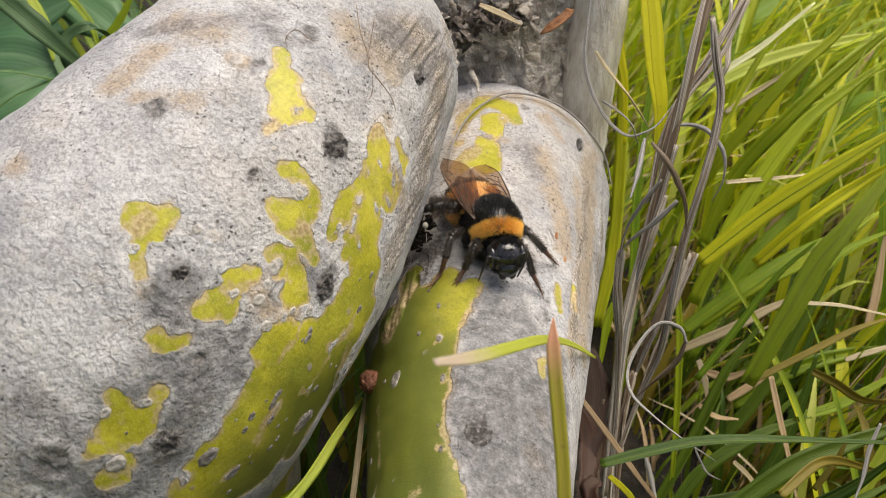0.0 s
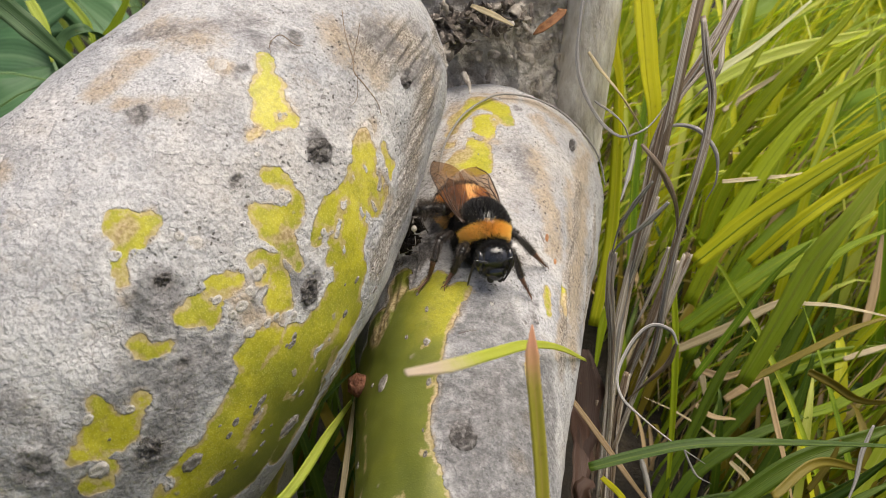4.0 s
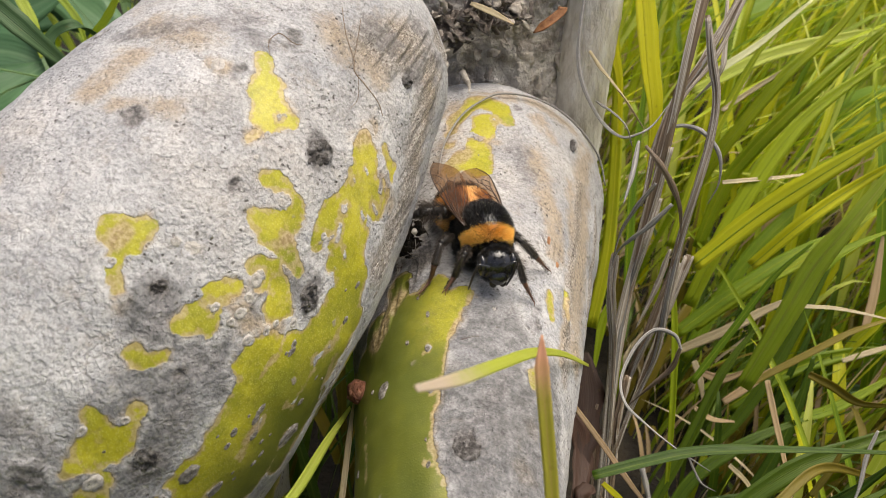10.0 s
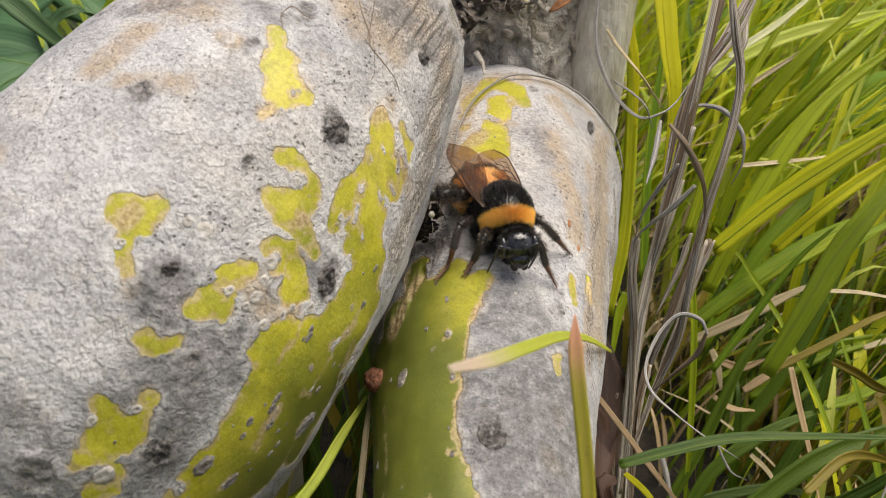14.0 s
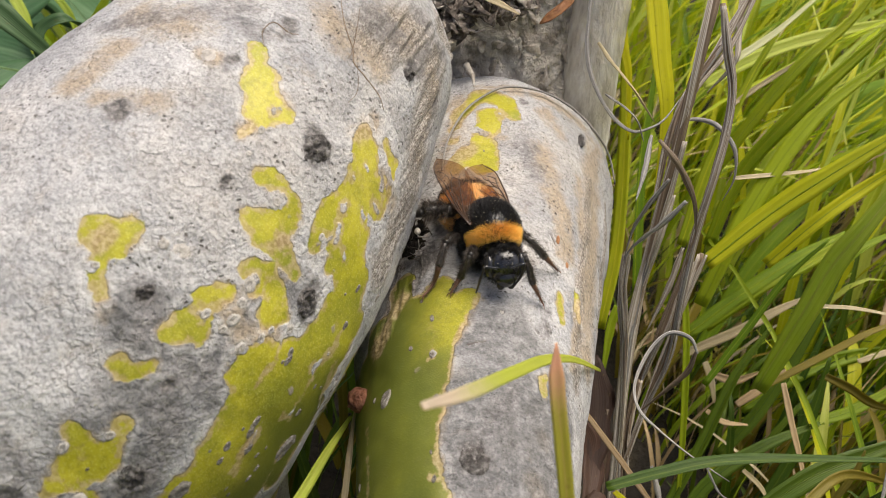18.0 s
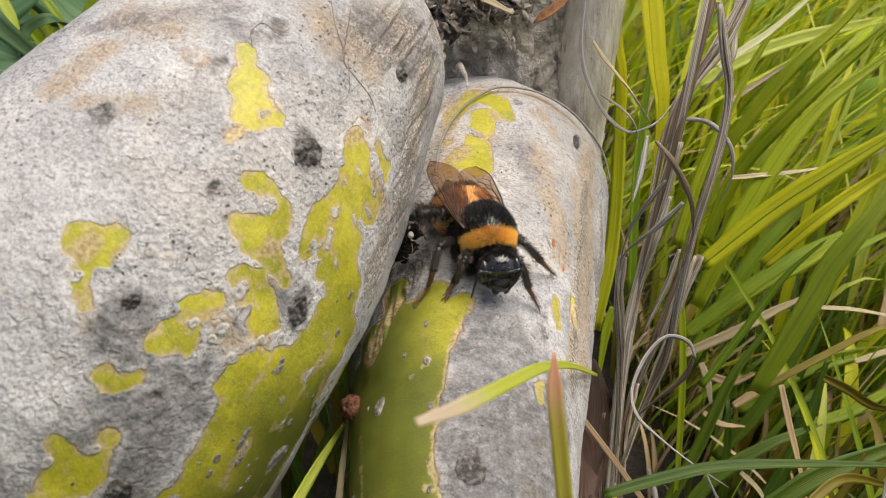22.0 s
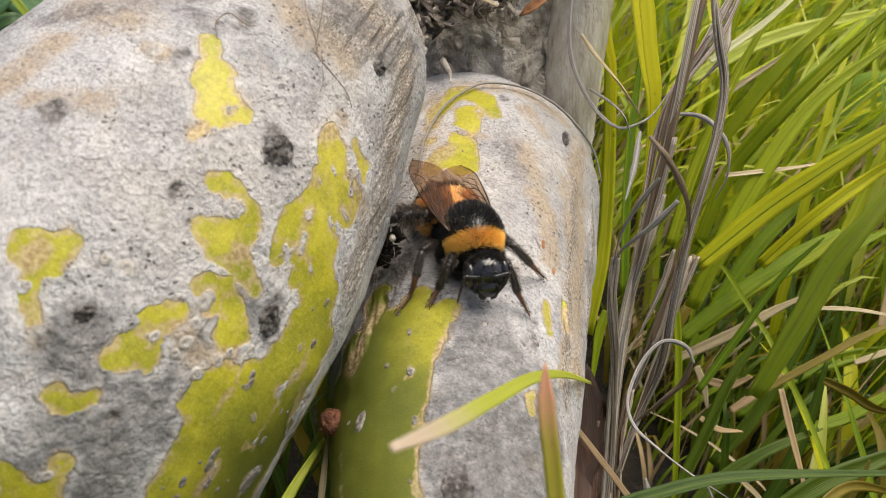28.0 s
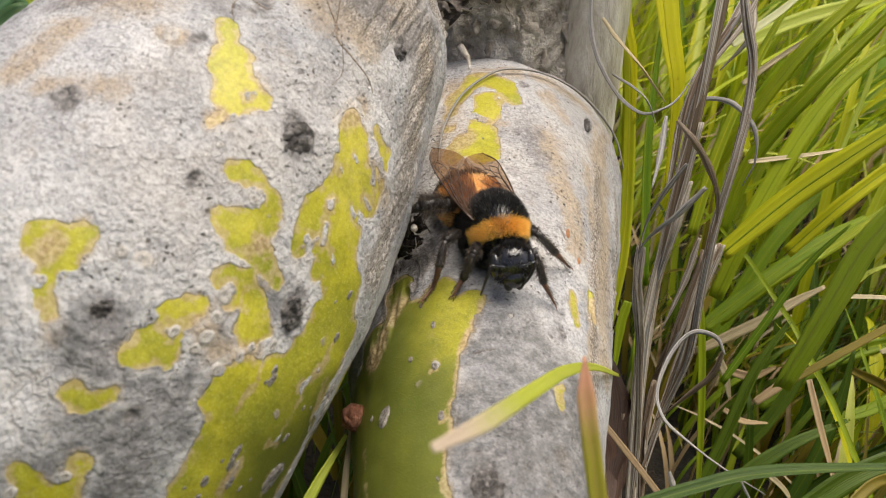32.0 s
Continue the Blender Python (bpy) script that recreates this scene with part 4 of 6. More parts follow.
stain(22.8, 124.1, 93.1,  18.4, 104.3, 92.1,  0.87)
stain(28.4, 149.1, 96.0,  25.5, 132.8, 93.4,  1.43)
ring(4.3, 84.1, 95.1,  4.3, 83.9, 95.1,  2.80)
ring(8.9, 107.8, 99.2,  8.9, 107.7, 99.2,  0.48)
crack(6.5, 102.5, 98.3,  5.1, 102.0, 98.4,  0.12)
crack(5.1, 102.0, 98.4,  3.5, 101.1, 98.4,  0.12)
crack(10.8, 104.7, 97.6,  9.3, 104.7, 98.3,  0.12)
crack(13.1, 108.1, 97.6,  13.7, 106.6, 96.9,  0.12)
crack(13.7, 106.6, 96.9,  14.9, 105.7, 95.9,  0.12)
crack(2.1, 89.3, 96.0,  4.0, 88.4, 95.9,  0.09)
crack(4.0, 88.4, 95.9,  6.7, 86.1, 95.3,  0.09)
crack(17.7, 127.3, 100.2,  18.9, 124.5, 98.2,  0.14)
fibre(27.1, 149.6, 98.9,  19.0, 102.4, 90.4,  1.52)
fibre(31.3, 151.8, 91.8,  25.4, 121.7, 84.9,  1.23)
fibre(-5.6, 121.4, 98.4,  -8.5, 109.6, 93.4,  1.06)
# Left flank and underside: older green, with the long stem's shade in it.
old_shade(-8.3, 116.7, 94.9,  -8.4, 78.3, 87.9,  8.42)
old_shade(-2.6, 97.4, 96.0,  -2.6, 74.4, 92.2,  6.6)
old_shade(-7.1, 110.2, 95.1,  -5.6, 76.0, 90.6,  9.0)
old_shade(-11.5, 97.9, 82.7,  -10.7, 82.8, 80.8,  7.00)
old_shade(-11.3, 105.6, 87.3,  -11.4, 96.9, 83.8,  6.00)
peel(-11.1, 97.8, 85.4,  -10.5, 82.7, 83.1,  3.00)
peel(-11.4, 98.1, 80.0,  -10.4, 82.9, 78.5,  4.00)
peel(-9.9, 98.2, 74.8,  -8.7, 83.0, 74.1,  5.00)
peel(-10.4, 105.4, 89.5,  -10.9, 96.7, 85.9,  3.00)
peel(-12.0, 105.9, 83.3,  -11.4, 97.1, 80.0,  4.00)
peel(-5.6, 98.1, 69.6,  -4.7, 82.8, 69.9,  7.00)
peel(-10.8, 106.1, 75.9,  -9.0, 97.2, 73.5,  6.00)
peel(-10.2, 106.1, 88.9,  -9.4, 82.8, 85.6,  2.28)
peel(-8.5, 110.8, 93.6,  -9.1, 97.4, 89.8,  2.05)
peel(-3.3, 111.3, 97.8,  -3.7, 102.0, 96.0,  1.70)
peel(-4.8, 117.2, 97.5,  -5.8, 110.5, 95.9,  1.46)
peel(0.7, 113.3, 99.9,  -0.9, 111.6, 99.1,  1.42)
# Near end of the stem: grey lichen, and shade painted in with it.
lichen_shade(4.5, 89.7, 96.1,  5.4, 75.4, 93.1,  6.97)
lichen_shade(10.6, 91.2, 94.8,  10.2, 77.0, 91.3,  5.71)
lichen_shade(7.4, 103.0, 98.2,  12.7, 99.8, 95.8,  6.4)
# Crease beside the bee: brown bark, with its shade painted in.
grime_shade(-0.5, 125.1, 101.5,  -4.8, 114.7, 97.1,  2.96)
grime_shade(-4.8, 114.7, 97.1,  -7.6, 108.7, 94.1,  1.85)
# No knots here: dark strokes that deepen the crease's painted shade.
knot(-1.1, 122.0, 100.7,  -3.9, 114.6, 97.7,  1.55)
knot(-5.8, 112.4, 96.1,  -8.2, 107.5, 92.9,  0.83)
stain(-4.8, 114.7, 97.1,  -8.4, 107.7, 92.8,  1.34)
fibre(-1.8, 119.7, 100.1,  -7.6, 108.7, 94.1,  1.53)
# More of the painted shade and lichen on the near end.
lichen_shade(3.4, 91.6, 96.4,  4.8, 75.3, 93.2,  8.40)
lichen_shade(10.1, 94.4, 96.0,  10.9, 77.5, 90.8,  7.22)
lichen_shade(15.6, 94.4, 92.2,  14.0, 79.6, 88.6,  4.46)
stain(29.6, 160.3, 100.0,  21.7, 110.0, 88.9,  2.6)
stain(18.0, 147.5, 105.7,  20.3, 125.9, 97.9,  1.8)
stain(19.3, 163.6, 109.4,  27.4, 163.1, 103.7,  2.0)
stain(2.0, 137.0, 105.0,  3.2, 153.7, 108.6,  1.8)
stain(8.6, 162.0, 111.0,  15.0, 162.5, 110.6,  1.6)
SHORT_STEM = stem("stem", (4.77, 106.29, 82.25), (3.95, 49.5, 2.45), (-0.37, 0.03, 0.21), (16.81, 7.17, 0.25), (-1.75, 1.52), -0.85, (1.12, 1.50, 0.5), 620, 420, 47,
     "short grey and green shrub stem with peeling bark under the bee")


# ---- ground, reaching far beyond the grass ----
def ground():
    n = 90
    g = np.linspace(-1, 1, n)
    g = np.sign(g) * np.abs(g) ** 3 * 30000
    x, y = np.meshgrid(g, g + 150)
    p = np.stack([x.ravel(), y.ravel(), np.zeros(n * n)], 1)
    p[:, 2] = 5 * cloud(p, 60, 3, 3) - 5
    faces = [(r * n + k, r * n + k + 1, (r + 1) * n + k + 1, (r + 1) * n + k) for r in range(n - 1) for k in range(n - 1)]
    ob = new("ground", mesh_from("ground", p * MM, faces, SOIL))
    tagged(ob, "dark soil with dead grass litter", "ground", kind="structure")


ground()


# ---- the gnarled trunk behind the stems ----
def trunk():
    z = np.concatenate([np.linspace(-6, 80, 40, endpoint=False), np.linspace(80, 165, 260, endpoint=False), np.linspace(165, 330, 40)])
    n, m = len(z), 400
    th = np.linspace(0, 2 * math.pi, m, endpoint=False)
    Z, T = np.meshgrid(z, th, indexing="ij")
    r = (31 - 0.02 * Z) * (0.62 + 0.38 * ease(Z, 45, 95)) + 4 * np.exp(-(Z / 20) ** 2)
    p = np.stack([7 + 0.02 * Z + r * np.cos(T), 189 + 0.10 * Z + r * 0.95 * np.sin(T), Z], -1).reshape(-1, 3)
    d = np.stack([np.cos(T), np.sin(T), 0 * T], -1).reshape(-1, 3)
    long = p * np.array([1, 1, 0.35])
    h = 3.2 * cloud(long, 14, 5, 3) + 0.9 * np.abs(cloud(p, 5.5, 9, 3)) + 0.5 * cloud(p, 1.5, 12, 3) + 0.6 * np.abs(cloud(p * np.array([1, 1, 0.6]), 3.0, 21, 3))
    p = p + d * h[:, None]
    faces = [(k * m + j, k * m + (j + 1) % m, (k + 1) * m + (j + 1) % m, (k + 1) * m + j) for k in range(n - 1) for j in range(m)]
    faces.append(tuple((n - 1) * m + j for j in range(m)))
    ob = new("trunk", mesh_from("trunk", p * MM, faces, TRUNK))
    ob.parent = SHRUB
    tagged(ob, "gnarled brown-grey trunk with flaking, torn bark")
    return ob


TRUNK_OB = trunk()
SMOOTH = simple("smooth_grey_bark", [(0.32, (0.38, 0.33, 0.25)), (0.48, (0.62, 0.57, 0.48)), (0.66, (0.78, 0.75, 0.67))], 300, 0.8, 0.0012, 500, (1, 1, 0.35))


def side_shoot(pts, radii):
    """A pale smooth shoot that rises beside the trunk."""
    g = tube(pts, radii, 60, 32, 0.03, 8)
    part("stem", mesh_from("stem", g[0] * MM, g[1], SMOOTH, True, g[2]), SMOOTH, SHRUB, "pale smooth grey-green stem beside the trunk")


side_shoot([(27, 180, 40), (29, 180, 80), (31, 180, 108), (33, 182, 130), (36, 188, 190), (38, 196, 260)], [6.5, 6.2, 5.8, 5.6, 5.2, 4.5])


# ---- grass and dead stems ----
LABELS = {"grass_deep_shade": "dark green grass blade with fine ribs", "grass_green": "green grass blade with fine ribs", "grass_bright": "bright green grass blade", "grass_lime": "pale lime grass blade",
          "grass_yellow": "yellowed upright grass blade", "grass_olive": "olive-brown fading grass blade", "grass_blue": "dark blue-green grass blade",
          "grass_pale": "whitish green grass blade", "grass_straw": "dry straw-coloured grass blade", "grass_tan": "dead tan grass blade"}


def grass_blade(pts, mat, width, roll):
    k = math.sin(width * 91.7 + pts[0][0])
    geo = ribbon(pts, width, roll, 30, 0.42 + 0.28 * k, 0.12, (0.8, 0.30), curl=45 * math.sin(width * 57.1 + pts[0][1]), wave=0.02)
    ob = thing("grass_blade", geo, mat, LABELS[mat.name], "grass", "grass beside the stems")
    if width > 2.4:
        g = tube(np.array(pts) - geo[0][0], [width * 0.045, width * 0.038, width * 0.015], 30, 6)
        part("midrib", mesh_from("midrib", g[0] * MM, g[1], mat, True, g[2]), mat, ob, "raised midrib")


def dry_stem(pts, mat, width):
    """A dead stem; a broad one is a stalk with two split, papery sheaths on it."""
    n = 8 * len(pts)
    words = {"dry_grey": "weathered grey dead grass stem", "dry_white": "curled bleached dead grass leaf", "dry_brown": "dark brown dead grass leaf", "grass_straw": "pale dry grass leaf"}[mat.name]
    if width < 1.15:
        geo = ribbon(pts, width * 1.15, 15, n, -0.55, 0.10, (0.5, 0.12), curl=110 * math.sin(width * 31), wave=0.09)
        thing("dry_grass", geo, mat, words, "dry grass", "dead grass stems beside the shrub")
        return
    rng = np.random.RandomState(int(width * 1000) + len(pts))
    o = np.array(pts[0])
    base = new("dry_grass")
    base.location = o * MM
    tagged(base, words + " with split sheaths", "dry grass", "dead grass stems beside the shrub")
    p = np.array(pts) - o

    def strip(name, q, w, roll, skin, fold, label=""):
        geo = ribbon(q, w, roll, n, fold, 0.14, (0.7, 0.3), curl=rng.uniform(-70, 70), wave=0.2)
        part(name, mesh_from(name, geo[0] * MM, geo[1], skin, True, geo[2]), skin, base, label)

    g = tube(p, [width * 0.30, width * 0.34, width * 0.30, width * 0.18], n, 8, 0.2)
    part("stalk", mesh_from("stalk", g[0] * MM, g[1], DRY_BROWN, True, g[2]), DRY_BROWN, base, "dark brown stalk")
    for k, (sx, skin) in enumerate(((-0.22, mat), (0.24, DRY_GREY), (0.02, DRY_WHITE if k_even(width) else mat))):
        a, e = (0, len(p)) if k == 0 else (rng.randint(0, max(1, len(p) - 3)), len(p) - rng.randint(0, 2))
        q = p[a:max(e, a + 3)] + np.array([sx * width, -0.30 * width - 0.1 * k, 0.0]) + rng.normal(0, 0.10 * width, (len(p[a:max(e, a + 3)]), 3))
        strip("sheath", q, width * (0.62, 0.50, 0.28)[k], rng.uniform(-30, 30), skin, rng.uniform(-0.6, 0.4))


def k_even(width):
    return int(width * 100) % 2 == 0


grass_blade([(37.0, 195.1, 125.9), (38.2, 189.6, 112.6), (40.2, 187.4, 103.1), (41.4, 185.6, 90.3)], YELLOW, 2.76, 20)
grass_blade([(41.1, 180.8, 129.2), (42.3, 171.5, 113.5), (43.7, 167.6, 103.0), (43.4, 165.6, 86.0)], YELLOW, 5.0, 12)
grass_blade([(57.2, 167.1, 59.1), (68.8, 178.5, 78.0), (83.0, 188.5, 94.5), (100.8, 195.6, 106.1)], GREEN, 3.87, 30)
grass_blade([(66.3, 206.7, 66.7), (72.9, 208.2, 78.9), (86.9, 213.1, 96.7), (99.7, 219.0, 106.4), (108.2, 224.2, 114.9)], BRIGHT, 3.17, 10)
grass_blade([(64.9, 191.1, 60.2), (71.1, 195.4, 77.0), (83.0, 198.6, 91.9), (96.6, 204.9, 102.4), (107.4, 209.5, 109.9)], BRIGHT, 4.13, -20)
grass_blade([(57.1, 167.5, 69.5), (69.1, 168.6, 81.0), (79.3, 168.3, 90.0), (93.4, 168.9, 100.6)], BRIGHT, 4.84, 35)
grass_blade([(66.1, 159.0, 74.6), (74.8, 159.3, 84.7), (84.4, 161.3, 91.8), (92.0, 161.3, 97.7)], BRIGHT, 2.78, 10)
grass_blade([(63.8, 146.1, 53.1), (69.4, 145.8, 72.0), (72.9, 146.2, 82.4), (77.2, 145.8, 91.3), (84.2, 147.3, 103.5)], LIME, 4.4, -10)
grass_blade([(85.6, 170.7, 64.6), (93.4, 173.7, 69.6), (105.0, 176.4, 73.9)], GREEN, 2.32, 20)
grass_blade([(62.3, 193.7, 103.5), (66.2, 195.0, 105.7), (74.0, 197.7, 110.1), (85.6, 202.7, 118.4)], PALE, 1.68, 0)
grass_blade([(68.5, 225.1, 87.9), (85.2, 229.5, 95.0), (101.9, 232.2, 99.2), (123.1, 234.5, 102.6)], LIME, 3.64, 15)
grass_blade([(71.3, 208.6, 89.4), (79.8, 211.6, 94.3), (92.6, 215.7, 101.0)], STRAW, 1.28, 0)
grass_blade([(64.9, 181.4, 82.9), (70.1, 181.6, 83.2), (79.1, 182.1, 83.8), (86.9, 182.7, 84.8)], STRAW, 1.03, 0)
grass_blade([(88.5, 191.0, 79.1), (95.2, 198.7, 91.9), (99.3, 204.3, 101.2), (106.1, 211.2, 112.8)], LIME, 1.08, 10)
grass_blade([(57.3, 172.0, 47.8), (69.5, 176.6, 55.3), (83.1, 181.2, 62.8), (93.9, 184.1, 67.4)], GREEN, 3.53, 20)
grass_blade([(64.2, 180.9, 43.1), (78.4, 186.1, 51.6), (91.2, 189.5, 57.0), (109.7, 195.8, 67.4)], BRIGHT, 3.13, -20)
grass_blade([(57.9, 158.2, 44.2), (67.5, 164.6, 54.7), (76.6, 170.6, 64.6), (85.6, 174.6, 71.2)], GREEN, 1.81, 0)
grass_blade([(23.0, 94.8, 78.9), (30.7, 96.5, 79.8), (39.3, 98.1, 80.3), (52.3, 99.0, 79.7), (69.7, 99.6, 78.5)], DEEP_SHADE, 1.76, 25)
grass_blade([(69.4, 146.4, 73.0), (73.9, 146.4, 72.9), (80.7, 146.1, 72.4), (92.0, 145.0, 70.2)], STRAW, 0.79, 0)
grass_blade([(55.9, 169.6, 43.7), (69.5, 172.6, 48.6), (77.6, 174.8, 52.1), (84.4, 176.4, 54.7)], STRAW, 2.31, 0)
grass_blade([(66.7, 150.1, 49.9), (81.4, 154.0, 56.2), (90.0, 156.2, 59.8), (99.8, 157.9, 62.4)], OLIVE, 1.59, 10)
grass_blade([(67.4, 142.8, 57.3), (69.0, 138.7, 50.3), (70.8, 134.5, 43.3), (73.1, 128.6, 33.3)], TAN, 1.39, 0)
grass_blade([(51.7, 117.2, 43.9), (65.5, 122.2, 52.0), (76.2, 124.5, 55.7), (86.8, 126.5, 58.8)], DEEP_SHADE, 3.62, 15)
grass_blade([(60.6, 110.2, 51.5), (71.6, 113.1, 56.2), (81.6, 116.5, 61.7)], DEEP_SHADE, 3.00, -10)
grass_blade([(23.9, 118.5, 71.8), (28.7, 113.4, 67.1), (32.9, 107.8, 63.4), (37.1, 103.2, 59.7)], TAN, 0.96, 0)
grass_blade([(30.3, 117.5, 54.4), (32.6, 112.3, 55.5), (34.5, 106.7, 55.8)], YELLOW, 1.10, 10)
grass_blade([(53.7, 168.4, 61.4), (54.0, 161.8, 50.3), (53.1, 151.9, 33.7), (51.4, 142.0, 17.0)], GREEN, 1.55, 0)
grass_blade([(37.8, 176.7, 46.1), (42.0, 186.6, 62.8), (44.0, 198.8, 83.0), (44.4, 209.4, 100.9), (43.0, 219.4, 117.6)], BRIGHT, 3.33, 20)
grass_blade([(49.3, 193.6, 45.0), (50.7, 208.8, 70.5), (53.7, 220.3, 89.7), (59.6, 234.8, 113.9)], GREEN, 2.97, -20)
grass_blade([(39.1, 167.0, 59.2), (37.2, 164.4, 54.8), (35.5, 159.1, 45.9)], GREEN, 2.07, 0)
grass_blade([(58.5, 191.1, 60.2), (65.6, 201.3, 77.3), (77.0, 213.1, 96.7), (89.8, 223.3, 113.8)], BRIGHT, 2.84, 20)
grass_blade([(76.0, 178.6, 19.4), (90.9, 183.2, 27.0), (105.7, 185.6, 30.8), (120.6, 186.5, 32.0)], GREEN, 3.86, 0)
grass_blade([(67.1, 164.9, 16.3), (78.4, 171.6, 27.2), (89.8, 181.1, 43.0), (98.3, 189.2, 56.4)], DEEP_SHADE, 3.13, 20)
grass_blade([(80.2, 151.4, 52.0), (85.1, 150.2, 49.9), (91.2, 148.4, 46.7), (99.8, 148.1, 46.1)], OLIVE, 1.96, -20)
grass_blade([(94.8, 187.2, 14.1), (107.2, 188.9, 16.8), (119.6, 188.2, 15.4), (128.9, 187.5, 14.0)], BLUE, 3.10, 20)
grass_blade([(66.9, 192.6, 23.6), (83.9, 206.2, 46.1), (102.5, 215.9, 62.0), (125.7, 227.9, 81.9)], GREEN, 4.03, 10)
grass_blade([(111.6, 205.9, 25.6), (118.0, 215.8, 42.2), (124.5, 227.4, 61.6), (127.7, 235.7, 75.4)], LIME, 3.23, 10)
grass_blade([(65.7, 175.1, 33.4), (71.3, 174.4, 32.1), (77.0, 175.4, 33.6)], TAN, 1.99, 0)
grass_blade([(67.1, 184.6, 29.7), (68.6, 182.3, 25.8), (69.5, 179.3, 20.7)], STRAW, 1.78, 0)
grass_blade([(101.2, 176.8, 35.7), (108.3, 178.0, 37.5), (115.4, 179.1, 39.3)], STRAW, 1.42, 0)
grass_blade([(97.2, 164.8, 54.6), (99.3, 168.8, 61.2), (101.4, 175.4, 72.3)], TAN, 2.07, 0)
grass_blade([(48.3, 134.9, 24.7), (55.6, 140.0, 33.1), (66.7, 143.8, 39.4), (79.0, 146.4, 43.6)], DEEP_SHADE, 2.94, -10)
grass_blade([(57.7, 108.6, 58.7), (67.6, 115.4, 60.1), (80.1, 118.1, 54.7)], OLIVE, 1.80, 15)
grass_blade([(-91.1, 177.7, 127.9), (-86.9, 178.4, 123.2), (-80.9, 177.4, 117.5), (-74.8, 178.7, 109.8)], BLUE, 4.7, 10)
grass_blade([(-80.2, 187.2, 104.6), (-81.1, 185.5, 111.6), (-80.6, 187.4, 114.7), (-76.3, 188.5, 116.5), (-75.2, 197.0, 111.2)], BLUE, 3.5, 30)
grass_blade([(-88.9, 226.1, 101.7), (-84.4, 229.2, 106.7), (-80.7, 233.8, 114.4)], GREEN, 2.97, 20)
grass_blade([(-122.4, 262.3, 104.3), (-118.2, 258.0, 97.1), (-115.7, 252.9, 88.4)], LIME, 3.36, 20)
grass_blade([(-103.6, 243.0, 110.7), (-97.4, 239.1, 104.0), (-94.3, 235.1, 97.3)], GREEN, 2.17, 20)
grass_blade([(-21.7, 79.1, 84.5), (-17.8, 85.5, 85.5), (-14.8, 95.7, 84.8), (-12.4, 105.0, 83.0)], LIME, 1.58, -30)
grass_blade([(-26.3, 88.2, 74.5), (-21.1, 94.1, 74.6), (-17.2, 103.6, 74.8)], GREEN, 2.54, 30)
grass_blade([(-13.1, 87.6, 75.2), (-12.5, 95.6, 78.9), (-12.2, 101.6, 81.2), (-12.0, 106.2, 82.9)], STRAW, 0.93, 0)
grass_blade([(46.9, 141.9, 17.0), (57.2, 151.3, 32.5), (65.0, 159.3, 45.8), (72.7, 164.6, 54.7)], DEEP_SHADE, 2.58, 30)
grass_blade([(66.3, 141.7, 16.4), (75.3, 148.7, 28.0), (81.8, 155.4, 39.1), (85.6, 161.4, 49.1)], DEEP_SHADE, 3.10, 20)
grass_blade([(73.6, 152.7, 15.1), (87.1, 156.2, 20.9), (100.7, 159.1, 25.5), (112.9, 160.6, 27.8)], DEEP_SHADE, 3.53, -30)
grass_blade([(56.0, 150.5, 11.7), (73.6, 152.0, 13.9), (89.9, 150.7, 11.5)], DEEP_SHADE, 2.44, 10)
grass_blade([(81.8, 154.1, 36.9), (90.8, 155.5, 39.1), (105.0, 159.5, 45.7)], GREEN, 2.58, 30)
grass_blade([(76.3, 120.6, 39.5), (80.7, 122.6, 42.8), (89.4, 125.0, 46.5)], DEEP_SHADE, 1.76, 15)
grass_blade([(68.2, 163.7, 33.7), (74.9, 165.9, 37.2), (80.4, 168.0, 40.7)], TAN, 1.90, 0)
grass_blade([(66.3, 148.7, 28.1), (70.1, 146.7, 24.7), (72.7, 144.1, 20.3)], STRAW, 1.16, 0)
grass_blade([(61.4, 163.0, 32.6), (65.4, 161.6, 30.3), (70.9, 161.3, 29.7)], TAN, 1.36, 0)
grass_blade([(67.7, 116.4, 52.1), (71.8, 119.1, 56.5), (73.9, 121.3, 60.0)], OLIVE, 1.24, 20)
dry_stem([(46.3, 153.2, 133.6), (43.3, 148.2, 121.3), (40.8, 145.1, 108.3), (38.4, 142.7, 90.6), (36.5, 141.5, 78.9), (34.4, 136.8, 63.4), (33.5, 130.7, 45.3), (33.0, 124.1, 26.4)], DRY_GREY, 2.76)
dry_stem([(57.5, 168.0, 128.9), (51.6, 162.5, 119.8), (44.7, 157.3, 111.1), (41.5, 153.8, 103.4), (39.6, 150.4, 93.8)], DRY_GREY, 2.14)
dry_stem([(45.7, 148.7, 130.0), (46.9, 145.8, 123.1), (47.9, 143.8, 117.8), (47.0, 141.3, 111.6), (45.2, 138.2, 104.4), (43.2, 136.6, 94.0), (41.9, 134.8, 83.2), (40.8, 133.5, 71.4), (37.8, 132.5, 59.9), (34.4, 128.9, 50.0)], DRY_GREY, 1.52)
dry_stem([(32.2, 137.0, 90.9), (31.7, 135.8, 85.0), (32.6, 135.1, 78.0), (33.3, 134.3, 70.8), (33.2, 129.6, 55.2), (31.9, 124.3, 42.4)], DRY_GREY, 1.49)
dry_stem([(28.6, 169.4, 129.7), (27.6, 165.5, 123.3), (27.3, 162.2, 117.7), (28.6, 159.2, 112.7), (31.4, 156.7, 108.3), (34.8, 154.2, 106.1), (37.8, 153.5, 106.9), (40.5, 154.4, 108.3), (43.7, 157.3, 111.1)], DRY_WHITE, 0.90)
dry_stem([(30.3, 158.4, 111.3), (33.5, 156.4, 109.8), (35.7, 154.1, 107.9), (36.5, 151.3, 105.1)], DRY_WHITE, 0.64)
